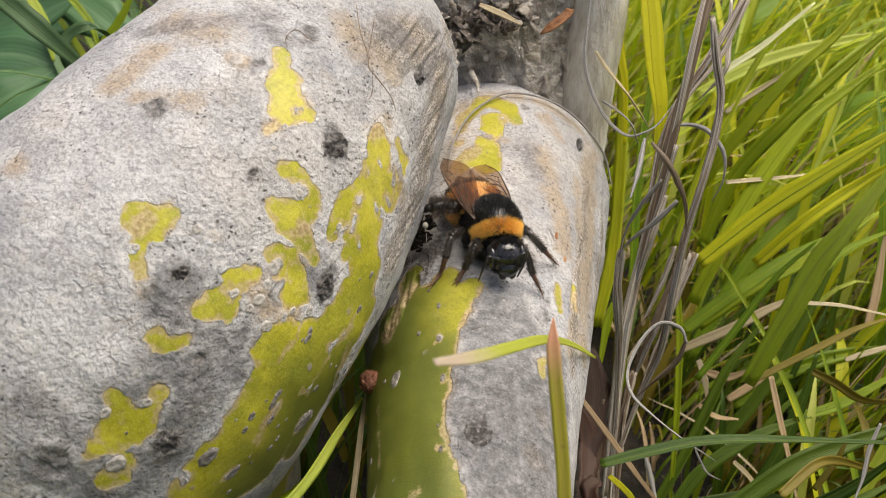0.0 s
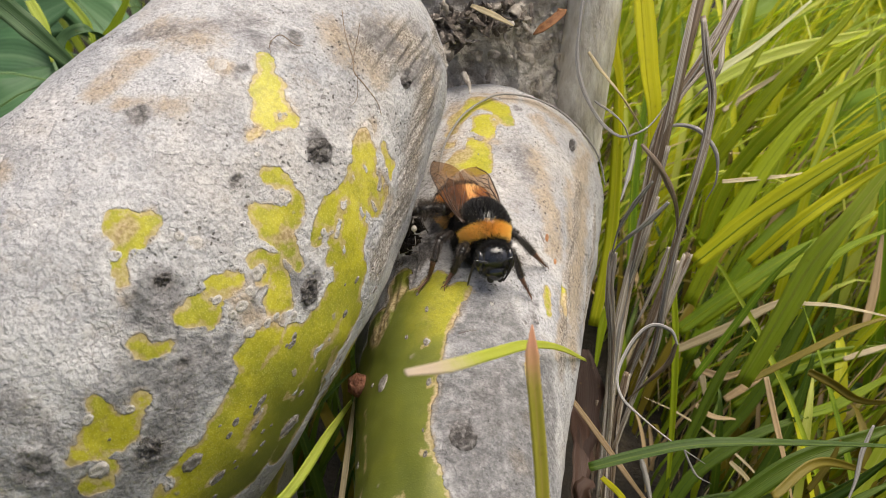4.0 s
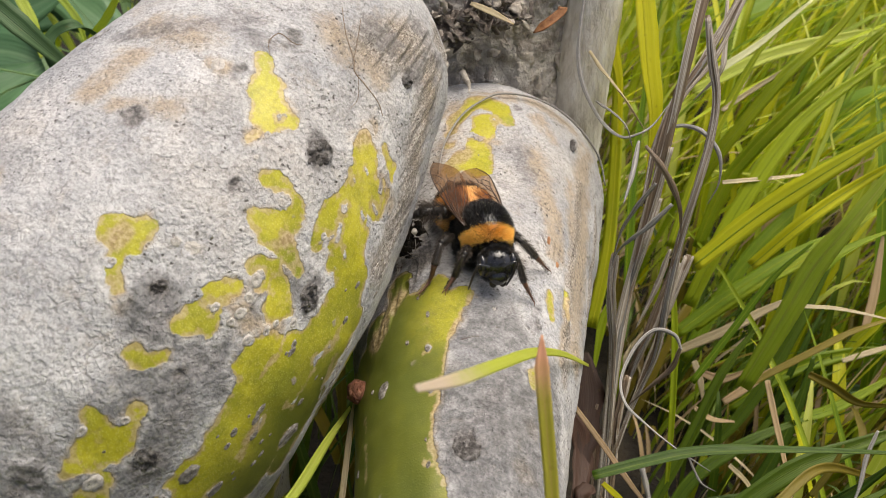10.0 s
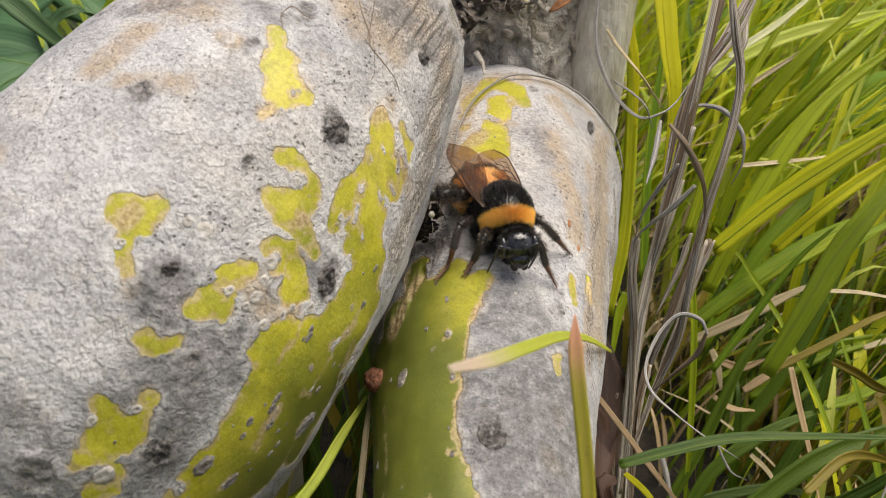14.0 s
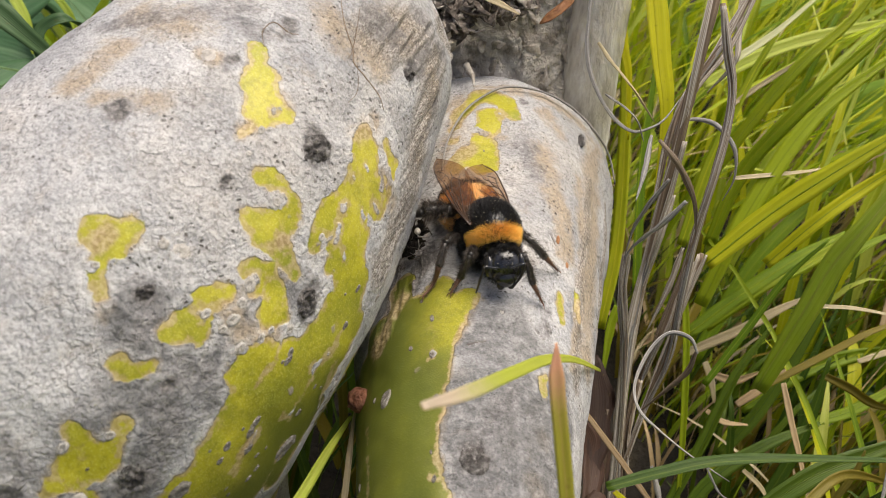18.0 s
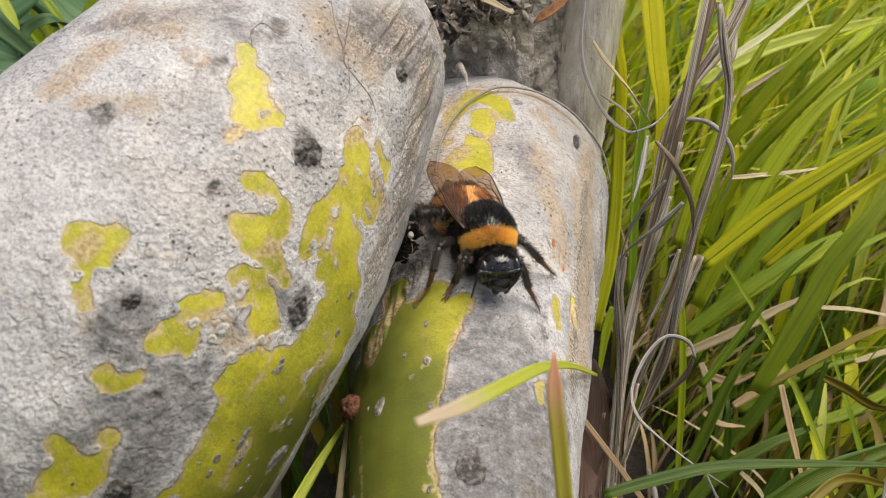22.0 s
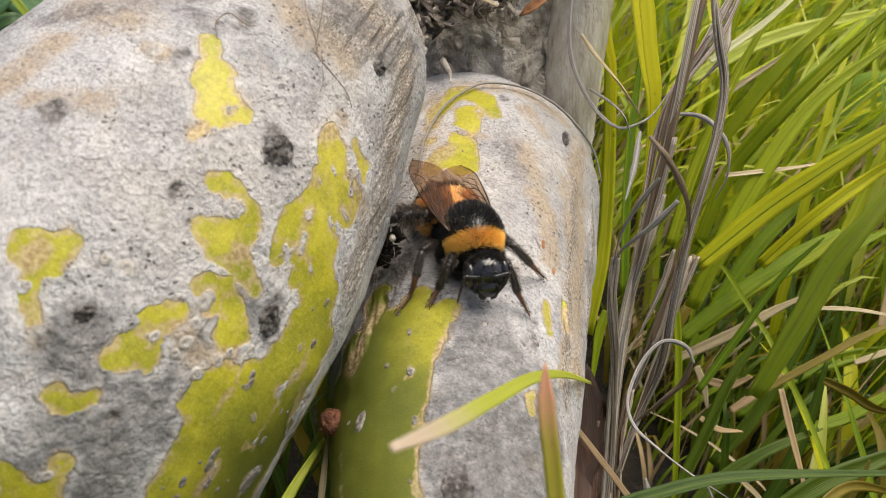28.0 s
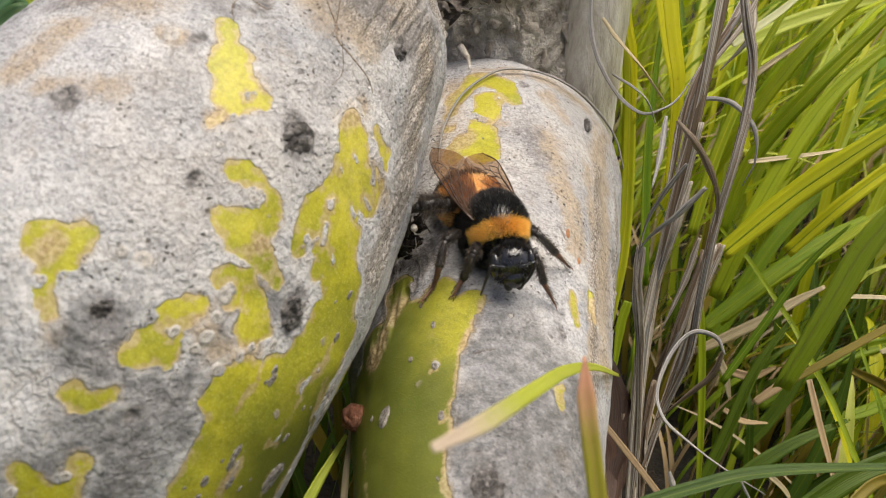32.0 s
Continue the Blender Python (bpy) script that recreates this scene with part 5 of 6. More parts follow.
dry_stem([(34.8, 139.8, 111.3), (33.3, 135.4, 107.8), (31.2, 130.8, 104.0)], DRY_WHITE, 0.80)
dry_stem([(29.9, 167.1, 118.1), (32.9, 165.1, 114.6), (36.7, 162.6, 110.3), (40.2, 159.6, 105.3)], STRAW, 1.05)
dry_stem([(33.6, 130.2, 114.7), (35.7, 128.8, 112.4), (38.0, 129.1, 108.8), (40.2, 129.6, 103.9), (41.7, 131.6, 97.4)], DRY_BROWN, 0.93)
dry_stem([(39.6, 115.3, 85.8), (38.5, 116.6, 87.8), (35.3, 116.9, 88.5), (32.1, 114.7, 86.7), (29.5, 110.6, 83.9), (29.7, 107.2, 82.0), (32.4, 104.9, 80.0), (36.1, 101.6, 78.4), (41.4, 98.9, 75.8)], DRY_WHITE, 0.62)
dry_stem([(39.5, 115.5, 86.1), (38.8, 116.3, 81.6), (36.4, 118.7, 75.8), (33.7, 122.9, 67.3)], DRY_BROWN, 0.77)
dry_stem([(38.1, 100.7, 77.8), (39.1, 98.9, 75.8), (39.9, 97.2, 74.9), (41.3, 95.2, 75.4)], DRY_WHITE, 0.31)
dry_stem([(43.7, 155.1, 107.5), (46.6, 154.3, 108.0), (49.2, 151.8, 107.7), (51.3, 148.0, 105.2), (51.3, 145.4, 100.9), (49.9, 145.1, 96.5)], DRY_WHITE, 0.75)
dry_stem([(40.3, 134.3, 102.0), (37.4, 134.3, 98.1), (34.9, 134.8, 95.1), (32.5, 136.1, 91.4), (31.5, 136.3, 85.9)], DRY_WHITE, 1.08)
dry_stem([(37.6, 136.1, 105.1), (34.9, 135.8, 100.7), (32.8, 136.2, 95.4), (31.8, 136.2, 89.6)], DRY_WHITE, 0.83)
dry_stem([(40.0, 140.2, 100.1), (38.3, 138.3, 93.1), (37.1, 139.1, 86.6)], DRY_GREY, 1.02)
dry_stem([(45.3, 147.7, 85.3), (43.3, 146.0, 78.6), (39.5, 143.9, 69.2)], DRY_GREY, 1.00)
dry_stem([(56.5, 172.5, 126.7), (56.1, 168.0, 119.2), (55.1, 165.2, 114.5), (51.3, 167.1, 108.0)], DRY_GREY, 1.11)
dry_stem([(40.7, 148.1, 93.8), (38.0, 146.5, 79.6), (35.7, 142.4, 64.8), (34.4, 136.9, 51.7), (34.0, 127.7, 32.4)], DRY_GREY, 2.25)
dry_stem([(46.6, 148.3, 82.4), (42.5, 144.7, 68.6), (38.8, 142.6, 57.4), (35.7, 137.6, 45.0), (34.5, 131.2, 28.6)], DRY_BROWN, 2.08)
dry_stem([(50.2, 151.5, 81.8), (45.9, 147.6, 69.4), (42.8, 144.8, 57.1), (38.5, 140.3, 45.7)], DRY_GREY, 1.62)
dry_stem([(37.8, 139.2, 61.5), (36.3, 135.4, 53.1), (35.9, 132.2, 43.8), (35.4, 127.7, 32.4)], DRY_BROWN, 1.37)
dry_stem([(31.6, 134.0, 58.6), (30.7, 130.0, 51.9), (30.3, 124.3, 42.4)], DRY_BROWN, 1.00)
dry_stem([(75.2, 115.0, 69.0), (73.2, 112.5, 64.9), (72.1, 110.2, 61.1), (69.9, 107.5, 56.5)], DRY_WHITE, 0.81)
dry_stem([(44.0, 141.8, 36.3), (45.2, 139.3, 32.1), (46.5, 135.5, 25.8)], DRY_WHITE, 1.12)

thing("dry_thread", tube([
    (0.8, 139.0, 105.7),
    (1.9, 146.9, 107.6),
    (4.9, 154.4, 109.7),
    (8.9, 159.1, 111.0),
    (13.0, 161.9, 111.4),
    (19.2, 163.3, 110.0),
    (25.0, 163.6, 106.8),
    (29.6, 163.5, 102.3),
    (33.1, 163.9, 96.9),
    (34.5, 162.1, 91.7)
], [0.14, 0.22, 0.20, 0.22, 0.16], 60, 7, 0.3, 4), DRY_WHITE, "thin dry grass thread bent round the short stem", "dry grass")

fore_blade = thing("grass_blade", ribbon([(-0.6, 56.3, 127.0), (2.9, 64.5, 121.3), (7.5, 75.6, 114.3), (12.6, 87.8, 106.4), (18.3, 100.5, 96.4), (24.8, 114.0, 83.8)]
    , 1.35, 15, 30, 0.15, 0.16, (0.45, 0.30)), FORE_GREEN, "green grass blade with a bleached cut tip, lying across", "grass", "grass beside the stems")
brown_blade = thing("grass_blade", ribbon([(11.2, 73.5, 119.5), (11.2, 71.1, 116.4), (11.6, 67.7, 111.8), (12.0, 64.2, 106.8), (12.2, 59.5, 100.0)]
    , 1.45, -10, 30, 0.3, 0.12, (0.12, 0.95)), FORE_BROWN, "upright green grass blade with a reddish brown tip", "grass", "grass beside the stems")


# ---- dense sward behind: nobody could count it ----
def sward(name, count, seed, mats, area, height, wide, lean, label, under=False):
    rng = np.random.RandomState(seed)
    packs = {}
    for k in range(count):
        x, y = rng.uniform(*area[0]), rng.uniform(*area[1])
        taken = (abs(x - 7) < 46 and 60 < y < 245) or (-75 < x < 30 and -60 < y < 190) or (height[1] > 60 and 40 < x < 84 and 140 < y < 235)
        taken = taken or (x < 70 and -60 < y < 150) or (x < 300 and -60 < y < 95)
        if taken and not under:
            continue
        mat = mats[rng.randint(len(mats))]
        verts, uvs, faces = packs.setdefault(mat.name, ([], [], []))
        hgt, w = rng.uniform(*height), rng.uniform(*wide)
        az = radians(lean + rng.normal(0, 40))
        out = hgt * rng.uniform(0.25, 1.0)
        dirx, diry = math.cos(az), math.sin(az)
        n = 9
        yaw = rng.uniform(-1.0, 1.0)
        side = np.array([-diry * math.cos(yaw) + 0.7 * abs(math.sin(yaw)), dirx * math.cos(yaw), 0.25 * math.sin(yaw)])
        side /= np.linalg.norm(side)
        droop = rng.uniform(0.1, 0.75)
        start = len(verts)
        for i in range(n):
            u = i / (n - 1)
            c = np.array([x + dirx * out * u ** 1.5, y + diry * out * u ** 1.5, -4 + hgt * (u - droop * u ** 3 * 0.6)])
            ww = w * 0.5 * min(1, 0.6 + u * 2) * (1 - u ** 3) + 0.05
            for q, lift in ((-1, 0.5), (0, 0), (1, 0.5)):
                verts.append((c + side * q * ww + np.array([0, 0, lift * ww])) * MM)
                uvs.append((0.5 + q / 2, u))
        for i in range(n - 1):
            for q in range(2):
                a = start + i * 3 + q
                faces.append((a, a + 1, a + 4, a + 3))
    for key, (verts, uvs, faces) in packs.items():
        me = mesh_from(name, verts, faces, bpy.data.materials[key], True, uvs)
        tagged(new(name, me), label, "grass", kind="stuff")


sward("meadow_grass", 1800, 5, (GREEN, BRIGHT, BRIGHT, LIME), ((20, 330), (60, 520)), (60, 190), (1.5, 4.2), 20, "dense long green meadow grass")
sward("meadow_grass", 260, 8, (DEEP_SHADE, BLUE, GREEN, BLUE), ((-380, -40), (150, 560)), (60, 170), (2.5, 6.0), 150, "dense long green meadow grass")
sward("meadow_grass", 900, 13, (GREEN, BRIGHT, GREEN), ((-900, 900), (420, 1500)), (120, 260), (4, 9), 60, "far green meadow grass")
# Unseen grass behind the camera, added to hold back low light from the front.
sward("meadow_grass", 1800, 17, (GREEN, BRIGHT, LIME), ((-420, 420), (-420, -60)), (100, 210), (3, 6), -80, "dense long green meadow grass")
sward("dead_grass", 700, 21, (STRAW, TAN, TAN), ((10, 330), (60, 420)), (20, 110), (0.8, 2.6), 10, "pale dead grass among the green")


sward("meadow_grass", 400, 41, (GREEN, DEEP_SHADE, DEEP_SHADE, OLIVE), ((42, 110), (125, 250)), (18, 58), (1.0, 2.6), 25, "short green grass at the foot of the dead stems")
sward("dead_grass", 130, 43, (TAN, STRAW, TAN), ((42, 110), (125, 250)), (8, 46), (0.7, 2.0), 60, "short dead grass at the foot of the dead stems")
# Dark greens put the lower meadow's shade into the blade colours.
sward("meadow_grass", 900, 47, (DEEP_SHADE, GREEN, GREEN, OLIVE), ((88, 270), (96, 230)), (26, 75), (1.2, 3.2), 25, "shaded lower grass of the meadow")
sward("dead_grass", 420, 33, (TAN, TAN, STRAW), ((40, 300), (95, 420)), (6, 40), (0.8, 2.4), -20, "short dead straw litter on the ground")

# Fills the gap between the stems; its shade is put into the dark greens.
sward("meadow_grass", 260, 61, (DEEP_SHADE, DEEP_SHADE, OLIVE), ((-80, -16), (128, 290)), (25, 80), (1.5, 4.0), 80, "grass filling the gap under the stems, coloured dark for its shade", True)


# ---- broad leaves behind ----
def broad_leaf(pts, width):
    geo = ribbon(pts, width, 10, 24, 0.18, 0.2, (0.12, 0.0), wave=0.05)
    cool = pts[0][0] < 0
    thing("broad_leaf", geo, BROADLEAF if cool else MEADOWLEAF, "soft blue-green broad leaf in the sward" if cool else "soft light green broad leaf in the sward", "leaf", "broad leaves in the sward")


broad_leaf([(-183.4, 322.8, 70.1), (-155.1, 318.0, 81.0), (-128.2, 313.9, 93.2)], 33.3)
broad_leaf([(-148.1, 263.3, 86.8), (-128.9, 263.3, 86.5), (-111.5, 259.5, 80.0)], 17.8)
broad_leaf([(-140.9, 244.1, 74.1), (-127.5, 247.6, 79.8), (-116.7, 262.2, 84.5)], 20.2)
broad_leaf([(-153.9, 347.5, 91.4), (-130.2, 329.8, 80.8), (-113.1, 323.3, 69.8)], 20.1)
broad_leaf([(-193.2, 362.9, 78.9), (-170.0, 359.5, 72.8), (-137.4, 358.6, 70.7)], 27.7)
broad_leaf([(142.6, 306.6, 37.8), (154.8, 302.7, 50.6), (170.1, 298.5, 62.9)], 18.6)
broad_leaf([(151.3, 311.9, 27.1), (168.8, 313.5, 29.5), (190.8, 316.2, 33.6)], 13.2)
broad_leaf([(110.0, 376.5, 57.9), (128.7, 371.6, 69.0), (152.6, 379.1, 81.2)], 16.9)

LENTICEL = simple("lenticel_cork", [(0.3, (0.09, 0.078, 0.065)), (0.5, (0.20, 0.18, 0.155)), (0.72, (0.38, 0.36, 0.33))], 1800, 0.8, 0.0002)
KNOTWOOD = simple("knot_wood", [(0.34, (0.035, 0.031, 0.028)), (0.50, (0.105, 0.095, 0.088)), (0.64, (0.25, 0.235, 0.222)), (0.78, (0.46, 0.44, 0.42))], 900, 0.85, 0.0005, 2200)
WARTSKIN = simple("pale_wart", [(0.3, (0.34, 0.31, 0.27)), (0.7, (0.58, 0.55, 0.51))], 1200, 0.7, 0.0002)


def seat(stem_ob, point):
    """The skin's place, outward normal and run nearest to a point in mm."""
    pos, nor, inside, lie, run = SKIN[stem_ob.name]
    k = int(np.argmin(((pos - np.array(point)) ** 2).sum(1)))
    return pos[k], nor[k], run[k]


def crust(stem_ob, name, point, length, width, height, mat, seed, sink=0.1, label="", hollow=0.0):
    """A low uneven oval that grows out of the bark, lying along the stem."""
    p, nrm, run = seat(stem_ob, point)
    side = unit(np.cross(nrm, run))
    run = np.cross(side, nrm)
    rng = np.random.RandomState(seed)
    rings, sides = (11, 30) if name == "knot" else (5, 14)
    verts, faces = [], []
    for i in range(rings + 1):
        q = i / rings
        z = height * (1 - q ** 2.2) - hollow * height * math.exp(-(q / 0.4) ** 2) - sink * height
        if i == rings:
            z = -height * 0.6 - 0.08
        for j in range(sides):
            a = 2 * math.pi * j / sides
            rr = q * (1 + 0.22 * math.sin(a * 2 + seed) * 0.5 + (0.05 if name == "knot" else 0.16) * (rng.rand() - 0.5))
            zz = z + height * 0.35 * (rng.rand() - 0.5) * (i < rings)
            if name == "knot" and i < rings:
                rr *= 1 + 0.22 * noise.noise(Vector((math.cos(a) * 1.6, math.sin(a) * 1.6, seed)))
                zz += height * (1.3 * noise.noise(Vector((math.cos(a) * q * 3.2, math.sin(a) * q * 3.2, seed))) + 0.8 * abs(noise.noise(Vector((math.cos(a) * q * 7, math.sin(a) * q * 7, seed * 2.0)))))
            verts.append(p + run * math.cos(a) * rr * length / 2 + side * math.sin(a) * rr * width / 2 + nrm * zz)
    for i in range(rings):
        for j in range(sides):
            j2 = (j + 1) % sides
            faces.append((i * sides + j, i * sides + j2, (i + 1) * sides + j2, (i + 1) * sides + j))
    o = np.array(stem_ob.location) / MM
    part(name, mesh_from(name, (np.array(verts) - o) * MM, faces, mat), mat, stem_ob, label)


def scatter_lenticels(stem_ob, count, seed, facing):
    pos, nor, inside, lie, run = SKIN[stem_ob.name]
    rng = np.random.RandomState(seed)
    ok = np.nonzero((inside > 0.45) & (nor @ np.array(facing) > 0.15) & (pos[:, 1] > 62) & (inside > 1.0) & (pos[:, 2] < 111))[0]
    for n in range(count):
        k = ok[rng.randint(len(ok))]
        s = 0.36 + 0.95 * rng.rand() ** 2.2
        crust(stem_ob, "lenticel", pos[k], s * 1.5, s * 0.85, 0.10 + 0.08 * s, LENTICEL, seed + n, 0.0, "", 0.9)


scatter_lenticels(LONG_STEM, 26, 300, (0.35, -0.75, 0.55))
scatter_lenticels(SHORT_STEM, 6, 500, (-0.2, -0.75, 0.6))
for n, (p, ln, wd) in enumerate((((-29.2, 82.5, 119.1), 2.1, 1.9),
        ((-13.5, 102.2, 126.1), 4.42, 3.71),
        ((-3.2, 121.6, 128.4), 2.76, 2.11),
        ((-14.3, 91.7, 111.6), 4.22, 2.81),
        ((-30.9, 74.4, 101.6), 3.84, 3.20),
        )):
    crust(LONG_STEM, "knot", p, ln, wd, min(0.5, ln * 0.16), KNOTWOOD, 40 + n, 0.35, "dark rough knot in the bark", 0.35)
for n, (p, ln, wd) in enumerate((((4.2, 84.0, 95.0), 4.29, 4.43),
        ((26.6, 157.6, 102.6), 3.73, 1.75),
        ((31.3, 172.8, 102.8), 4.01, 2.36),
        )):
    crust(SHORT_STEM, "knot", p, ln, wd, min(0.45, ln * 0.15), KNOTWOOD, 70 + n, 0.35, "dark rough knot in the bark", 0.35)
for n, (p, w) in enumerate((
        ((-23.9, 84.3, 115.4), 1.30), ((-21.6, 85.3, 113.9), 1.60), ((-22.4, 84.4, 113.2), 1.20), ((-20.6, 86.8, 115.0), 1.50),
        ((-20.0, 88.4, 116.5), 1.80), ((-19.0, 86.1, 110.7), 1.30), ((-20.9, 84.3, 110.8), 1.40), ((-18.1, 87.4, 111.0), 1.00),
        ((-26.4, 86.8, 121.5), 2.20), ((-27.7, 86.7, 122.5), 1.30), ((-25.5, 105.7, 136.1), 2.00), ((-16.4, 89.1, 109.8), 1.30),
        ((-36.8, 73.4, 107.0), 1.40), ((-36.4, 72.1, 100.8), 2.20), ((-32.7, 75.2, 107.0), 1.20), ((-33.8, 83.3, 122.1), 1.00),
        ((-17.4, 95.3, 122.8), 1.20), ((-13.2, 96.7, 117.4), 1.00), ((-19.4, 100.0, 129.4), 1.00), ((-18.2, 102.8, 130.8), 0.70),
        ((-12.1, 96.1, 98.5), 0.80), ((-20.4, 97.1, 127.8), 0.80))):
    crust(LONG_STEM, "wart", p, w * 1.15, w * 0.95, 0.22, WARTSKIN, 90 + n, 0.1, "pale scabby wart", 0.9)
for n, (p, w) in enumerate((
        ((8.9, 107.9, 99.1), 0.90), ((11.8, 150.7, 108.3), 1.00), ((5.2, 149.9, 107.8), 1.60), ((11.0, 154.1, 109.4), 0.60))):
    crust(SHORT_STEM, "wart", p, w * 1.15, w * 0.95, 0.2, WARTSKIN, 190 + n, 0.1, "pale scabby wart", 0.9)
for n, (p, w) in enumerate((
        ((-18.3, 86.8, 93.7), 3.20), ((-27.6, 76.6, 97.5), 2.40), ((-20.7, 82.5, 100.5), 1.20), ((-21.0, 82.3, 98.3), 1.10),
        ((-20.1, 83.2, 101.3), 1.30), ((-16.6, 87.7, 106.6), 1.20), ((-7.0, 105.0, 106.2), 1.00), ((-11.0, 96.1, 105.2), 1.10),
        ((-16.4, 88.2, 107.4), 1.00), ((-9.6, 98.8, 109.0), 0.90), ((-7.8, 103.1, 104.5), 0.90), ((-25.9, 78.8, 92.7), 2.00),
        ((-21.7, 82.3, 93.8), 0.80), ((-16.3, 88.3, 98.4), 1.00), ((-23.7, 79.7, 98.9), 0.90))):
    crust(LONG_STEM, "lenticel", p, w * 1.5, w * 0.75, 0.2, LENTICEL, 230 + n, 0.0, "grey corky lenticel", 0.9)
for n, (p, w) in enumerate((
        ((-0.6, 100.6, 97.3), 1.10), ((-0.7, 107.4, 98.4), 1.00), ((-0.1, 93.5, 96.0), 1.20), ((-0.3, 81.3, 94.5), 0.90),
        ((-6.7, 97.5, 92.8), 2.60), ((-3.5, 103.4, 96.4), 0.90), ((-2.1, 111.6, 98.5), 0.80))):
    crust(SHORT_STEM, "lenticel", p, w * 1.4, w * 0.75, 0.18, LENTICEL, 270 + n, 0.0, "grey corky lenticel", 0.9)
for n, p in enumerate(((18.9, 127.3, 99.5), (20.3, 123.6, 97.1)
        )):
    crust(SHORT_STEM, "bark_scale", p, 2.4 - n * 0.9, 0.8, 0.22, RUST, 120 + n, 0.1, "rust-brown curled bark scale")


# ---- flakes and shreds of the trunk ----
def trunk_pieces():
    rng = np.random.RandomState(77)
    me = TRUNK_OB.data
    co = np.empty(len(me.vertices) * 3, np.float32)
    me.vertices.foreach_get("co", co)
    co = co.reshape(-1, 3) / MM
    mid = np.stack([7 + 0.02 * co[:, 2], 189 + 0.10 * co[:, 2], co[:, 2]], 1)
    out = unit(co - mid)
    front = np.nonzero((out[:, 1] < -0.15) & (co[:, 2] > 85) & (co[:, 2] < 165))[0]
    for n in range(270):
        k = front[rng.randint(len(front))]
        p, nrm = co[k], out[k]
        up = unit(np.array([rng.normal(0, 0.35), rng.normal(0, 0.2), 1.0]))
        side = unit(np.cross(up, nrm))
        up = np.cross(nrm, side)
        ln, wd = rng.uniform(1.2, 4.0), rng.uniform(1.0, 2.8)
        lift = rng.uniform(0.2, 1.0)
        verts, faces = [p + nrm * 0.55], []
        m = 11
        wave = rng.uniform(0, 6.3, 3)
        for ring_no in (0.55, 1.0, 1.0):
            low = len(verts) > 2 * m
            for j in range(m):
                a = 2 * math.pi * j / m
                r = ring_no * (0.5 + 0.11 * math.sin(2 * a + wave[0]) + 0.09 * math.sin(3 * a + wave[1]) + 0.06 * math.sin(5 * a + wave[2]))
                u, w = math.cos(a) * r, math.sin(a) * r
                verts.append(p + up * u * ln + side * w * wd + nrm * ((0.45 + lift * (0.5 - u) ** 2 - 0.8 * abs(w) * (0.6 + lift)) - (0.5 if low else 0.0)))
        for j in range(m):
            j2 = (j + 1) % m
            faces.append((0, 1 + j, 1 + j2))
            faces.append((1 + j, 1 + m + j, 1 + m + j2, 1 + j2))
            faces.append((1 + m + j, 1 + 2 * m + j, 1 + 2 * m + j2, 1 + m + j2))
        part("bark_flake", mesh_from("bark_flake", np.array(verts) * MM, faces, FLAKE if n % 3 else TRUNK, True), FLAKE, TRUNK_OB)
    for n, c in enumerate(((1.6, 171.1, 123.4), (6.0, 170.3, 123.3), (10.4, 170.3, 123.9), (14.8, 170.8, 124.2), (3.2, 170.3, 120.3)
            )):
        for q in range(15):
            a = np.array(c) + rng.normal(0, 1.8, 3) * np.array([1.2, 0.6, 0.6])
            way = np.array([rng.normal(0.5, 1.0), rng.normal(-0.9, 0.5), rng.normal(-0.3, 0.8)])
            b = a + unit(way) * rng.uniform(1.2, 3.4)
            m = (a + b) / 2 + rng.normal(0, 0.8, 3)
            g = ribbon([a - unit(way) * 2, a, m, b], rng.uniform(0.5, 2.3), rng.uniform(-80, 80), 10, rng.uniform(-0.5, 0.5), 0.22, (1, 0.35), wave=0.3)
            part("bark_shred", mesh_from("bark_shred", g[0] * MM, g[1], SHRED if q % 4 else FLAKE, True, g[2]), SHRED, TRUNK_OB)
    s = np.array([(22.3, 173.1, 121.7), (24.0, 174.1, 122.9), (19.3, 172.1, 124.2)
                  ])
    g = ribbon([s[0] + (-3, -1.5, -1.5), s[0] + (-0.5, -2.0, 0.3), s[1] + (0.5, -2, 1), s[1] + (1.0, -1.5, 2)], 2.0, 20, 10, 0.3, 0.2, (0.1, 0.9))
    part("bark_scale", mesh_from("bark_scale", g[0] * MM, g[1], RUST, True, g[2]), RUST, TRUNK_OB, "rust-brown lifted bark scale")


trunk_pieces()
thing("dry_leaf", ribbon([(6.9, 167.6, 127.0), (11.2, 165.6, 125.6), (14.8, 163.7, 124.2)]
    , 1.3, 10, 14, 0.3, 0.15, (0.6, 0.1)), STRAW, "bleached narrow dead leaf caught in torn bark", "dry leaf")
thing("thorn", tube([(5.6, 168.1, 113.3), (6.1, 163.7, 113.7), (6.6, 161.1, 113.3), (6.6, 159.0, 112.6)]
    , [0.7, 0.5, 0.12], 12, 10, 0.25), FLAKE, "small pale woody spur in the crease", "spur")


def tendril(pts, radius):
    thing("dry_rootlet", tube(pts, [radius * 0.6, radius, radius, radius * 0.5], 10 * len(pts), 6, 0.4, 3), DRY_BROWN, "thin brown dry rootlet lying on the bark", "rootlet", "rootlets on the bark")


tendril([(-11.9, 121.0, 138.8), (-11.2, 117.4, 136.3), (-10.1, 115.0, 133.8), (-9.9, 113.6, 132.5), (-8.6, 113.3, 130.8), (-7.0, 113.2, 128.4), (-6.4, 112.6, 126.7)], 0.09)
tendril([(-9.5, 121.2, 137.2), (-9.7, 118.4, 135.7), (-10.1, 114.8, 133.7), (-10.6, 113.4, 133.1)], 0.07)
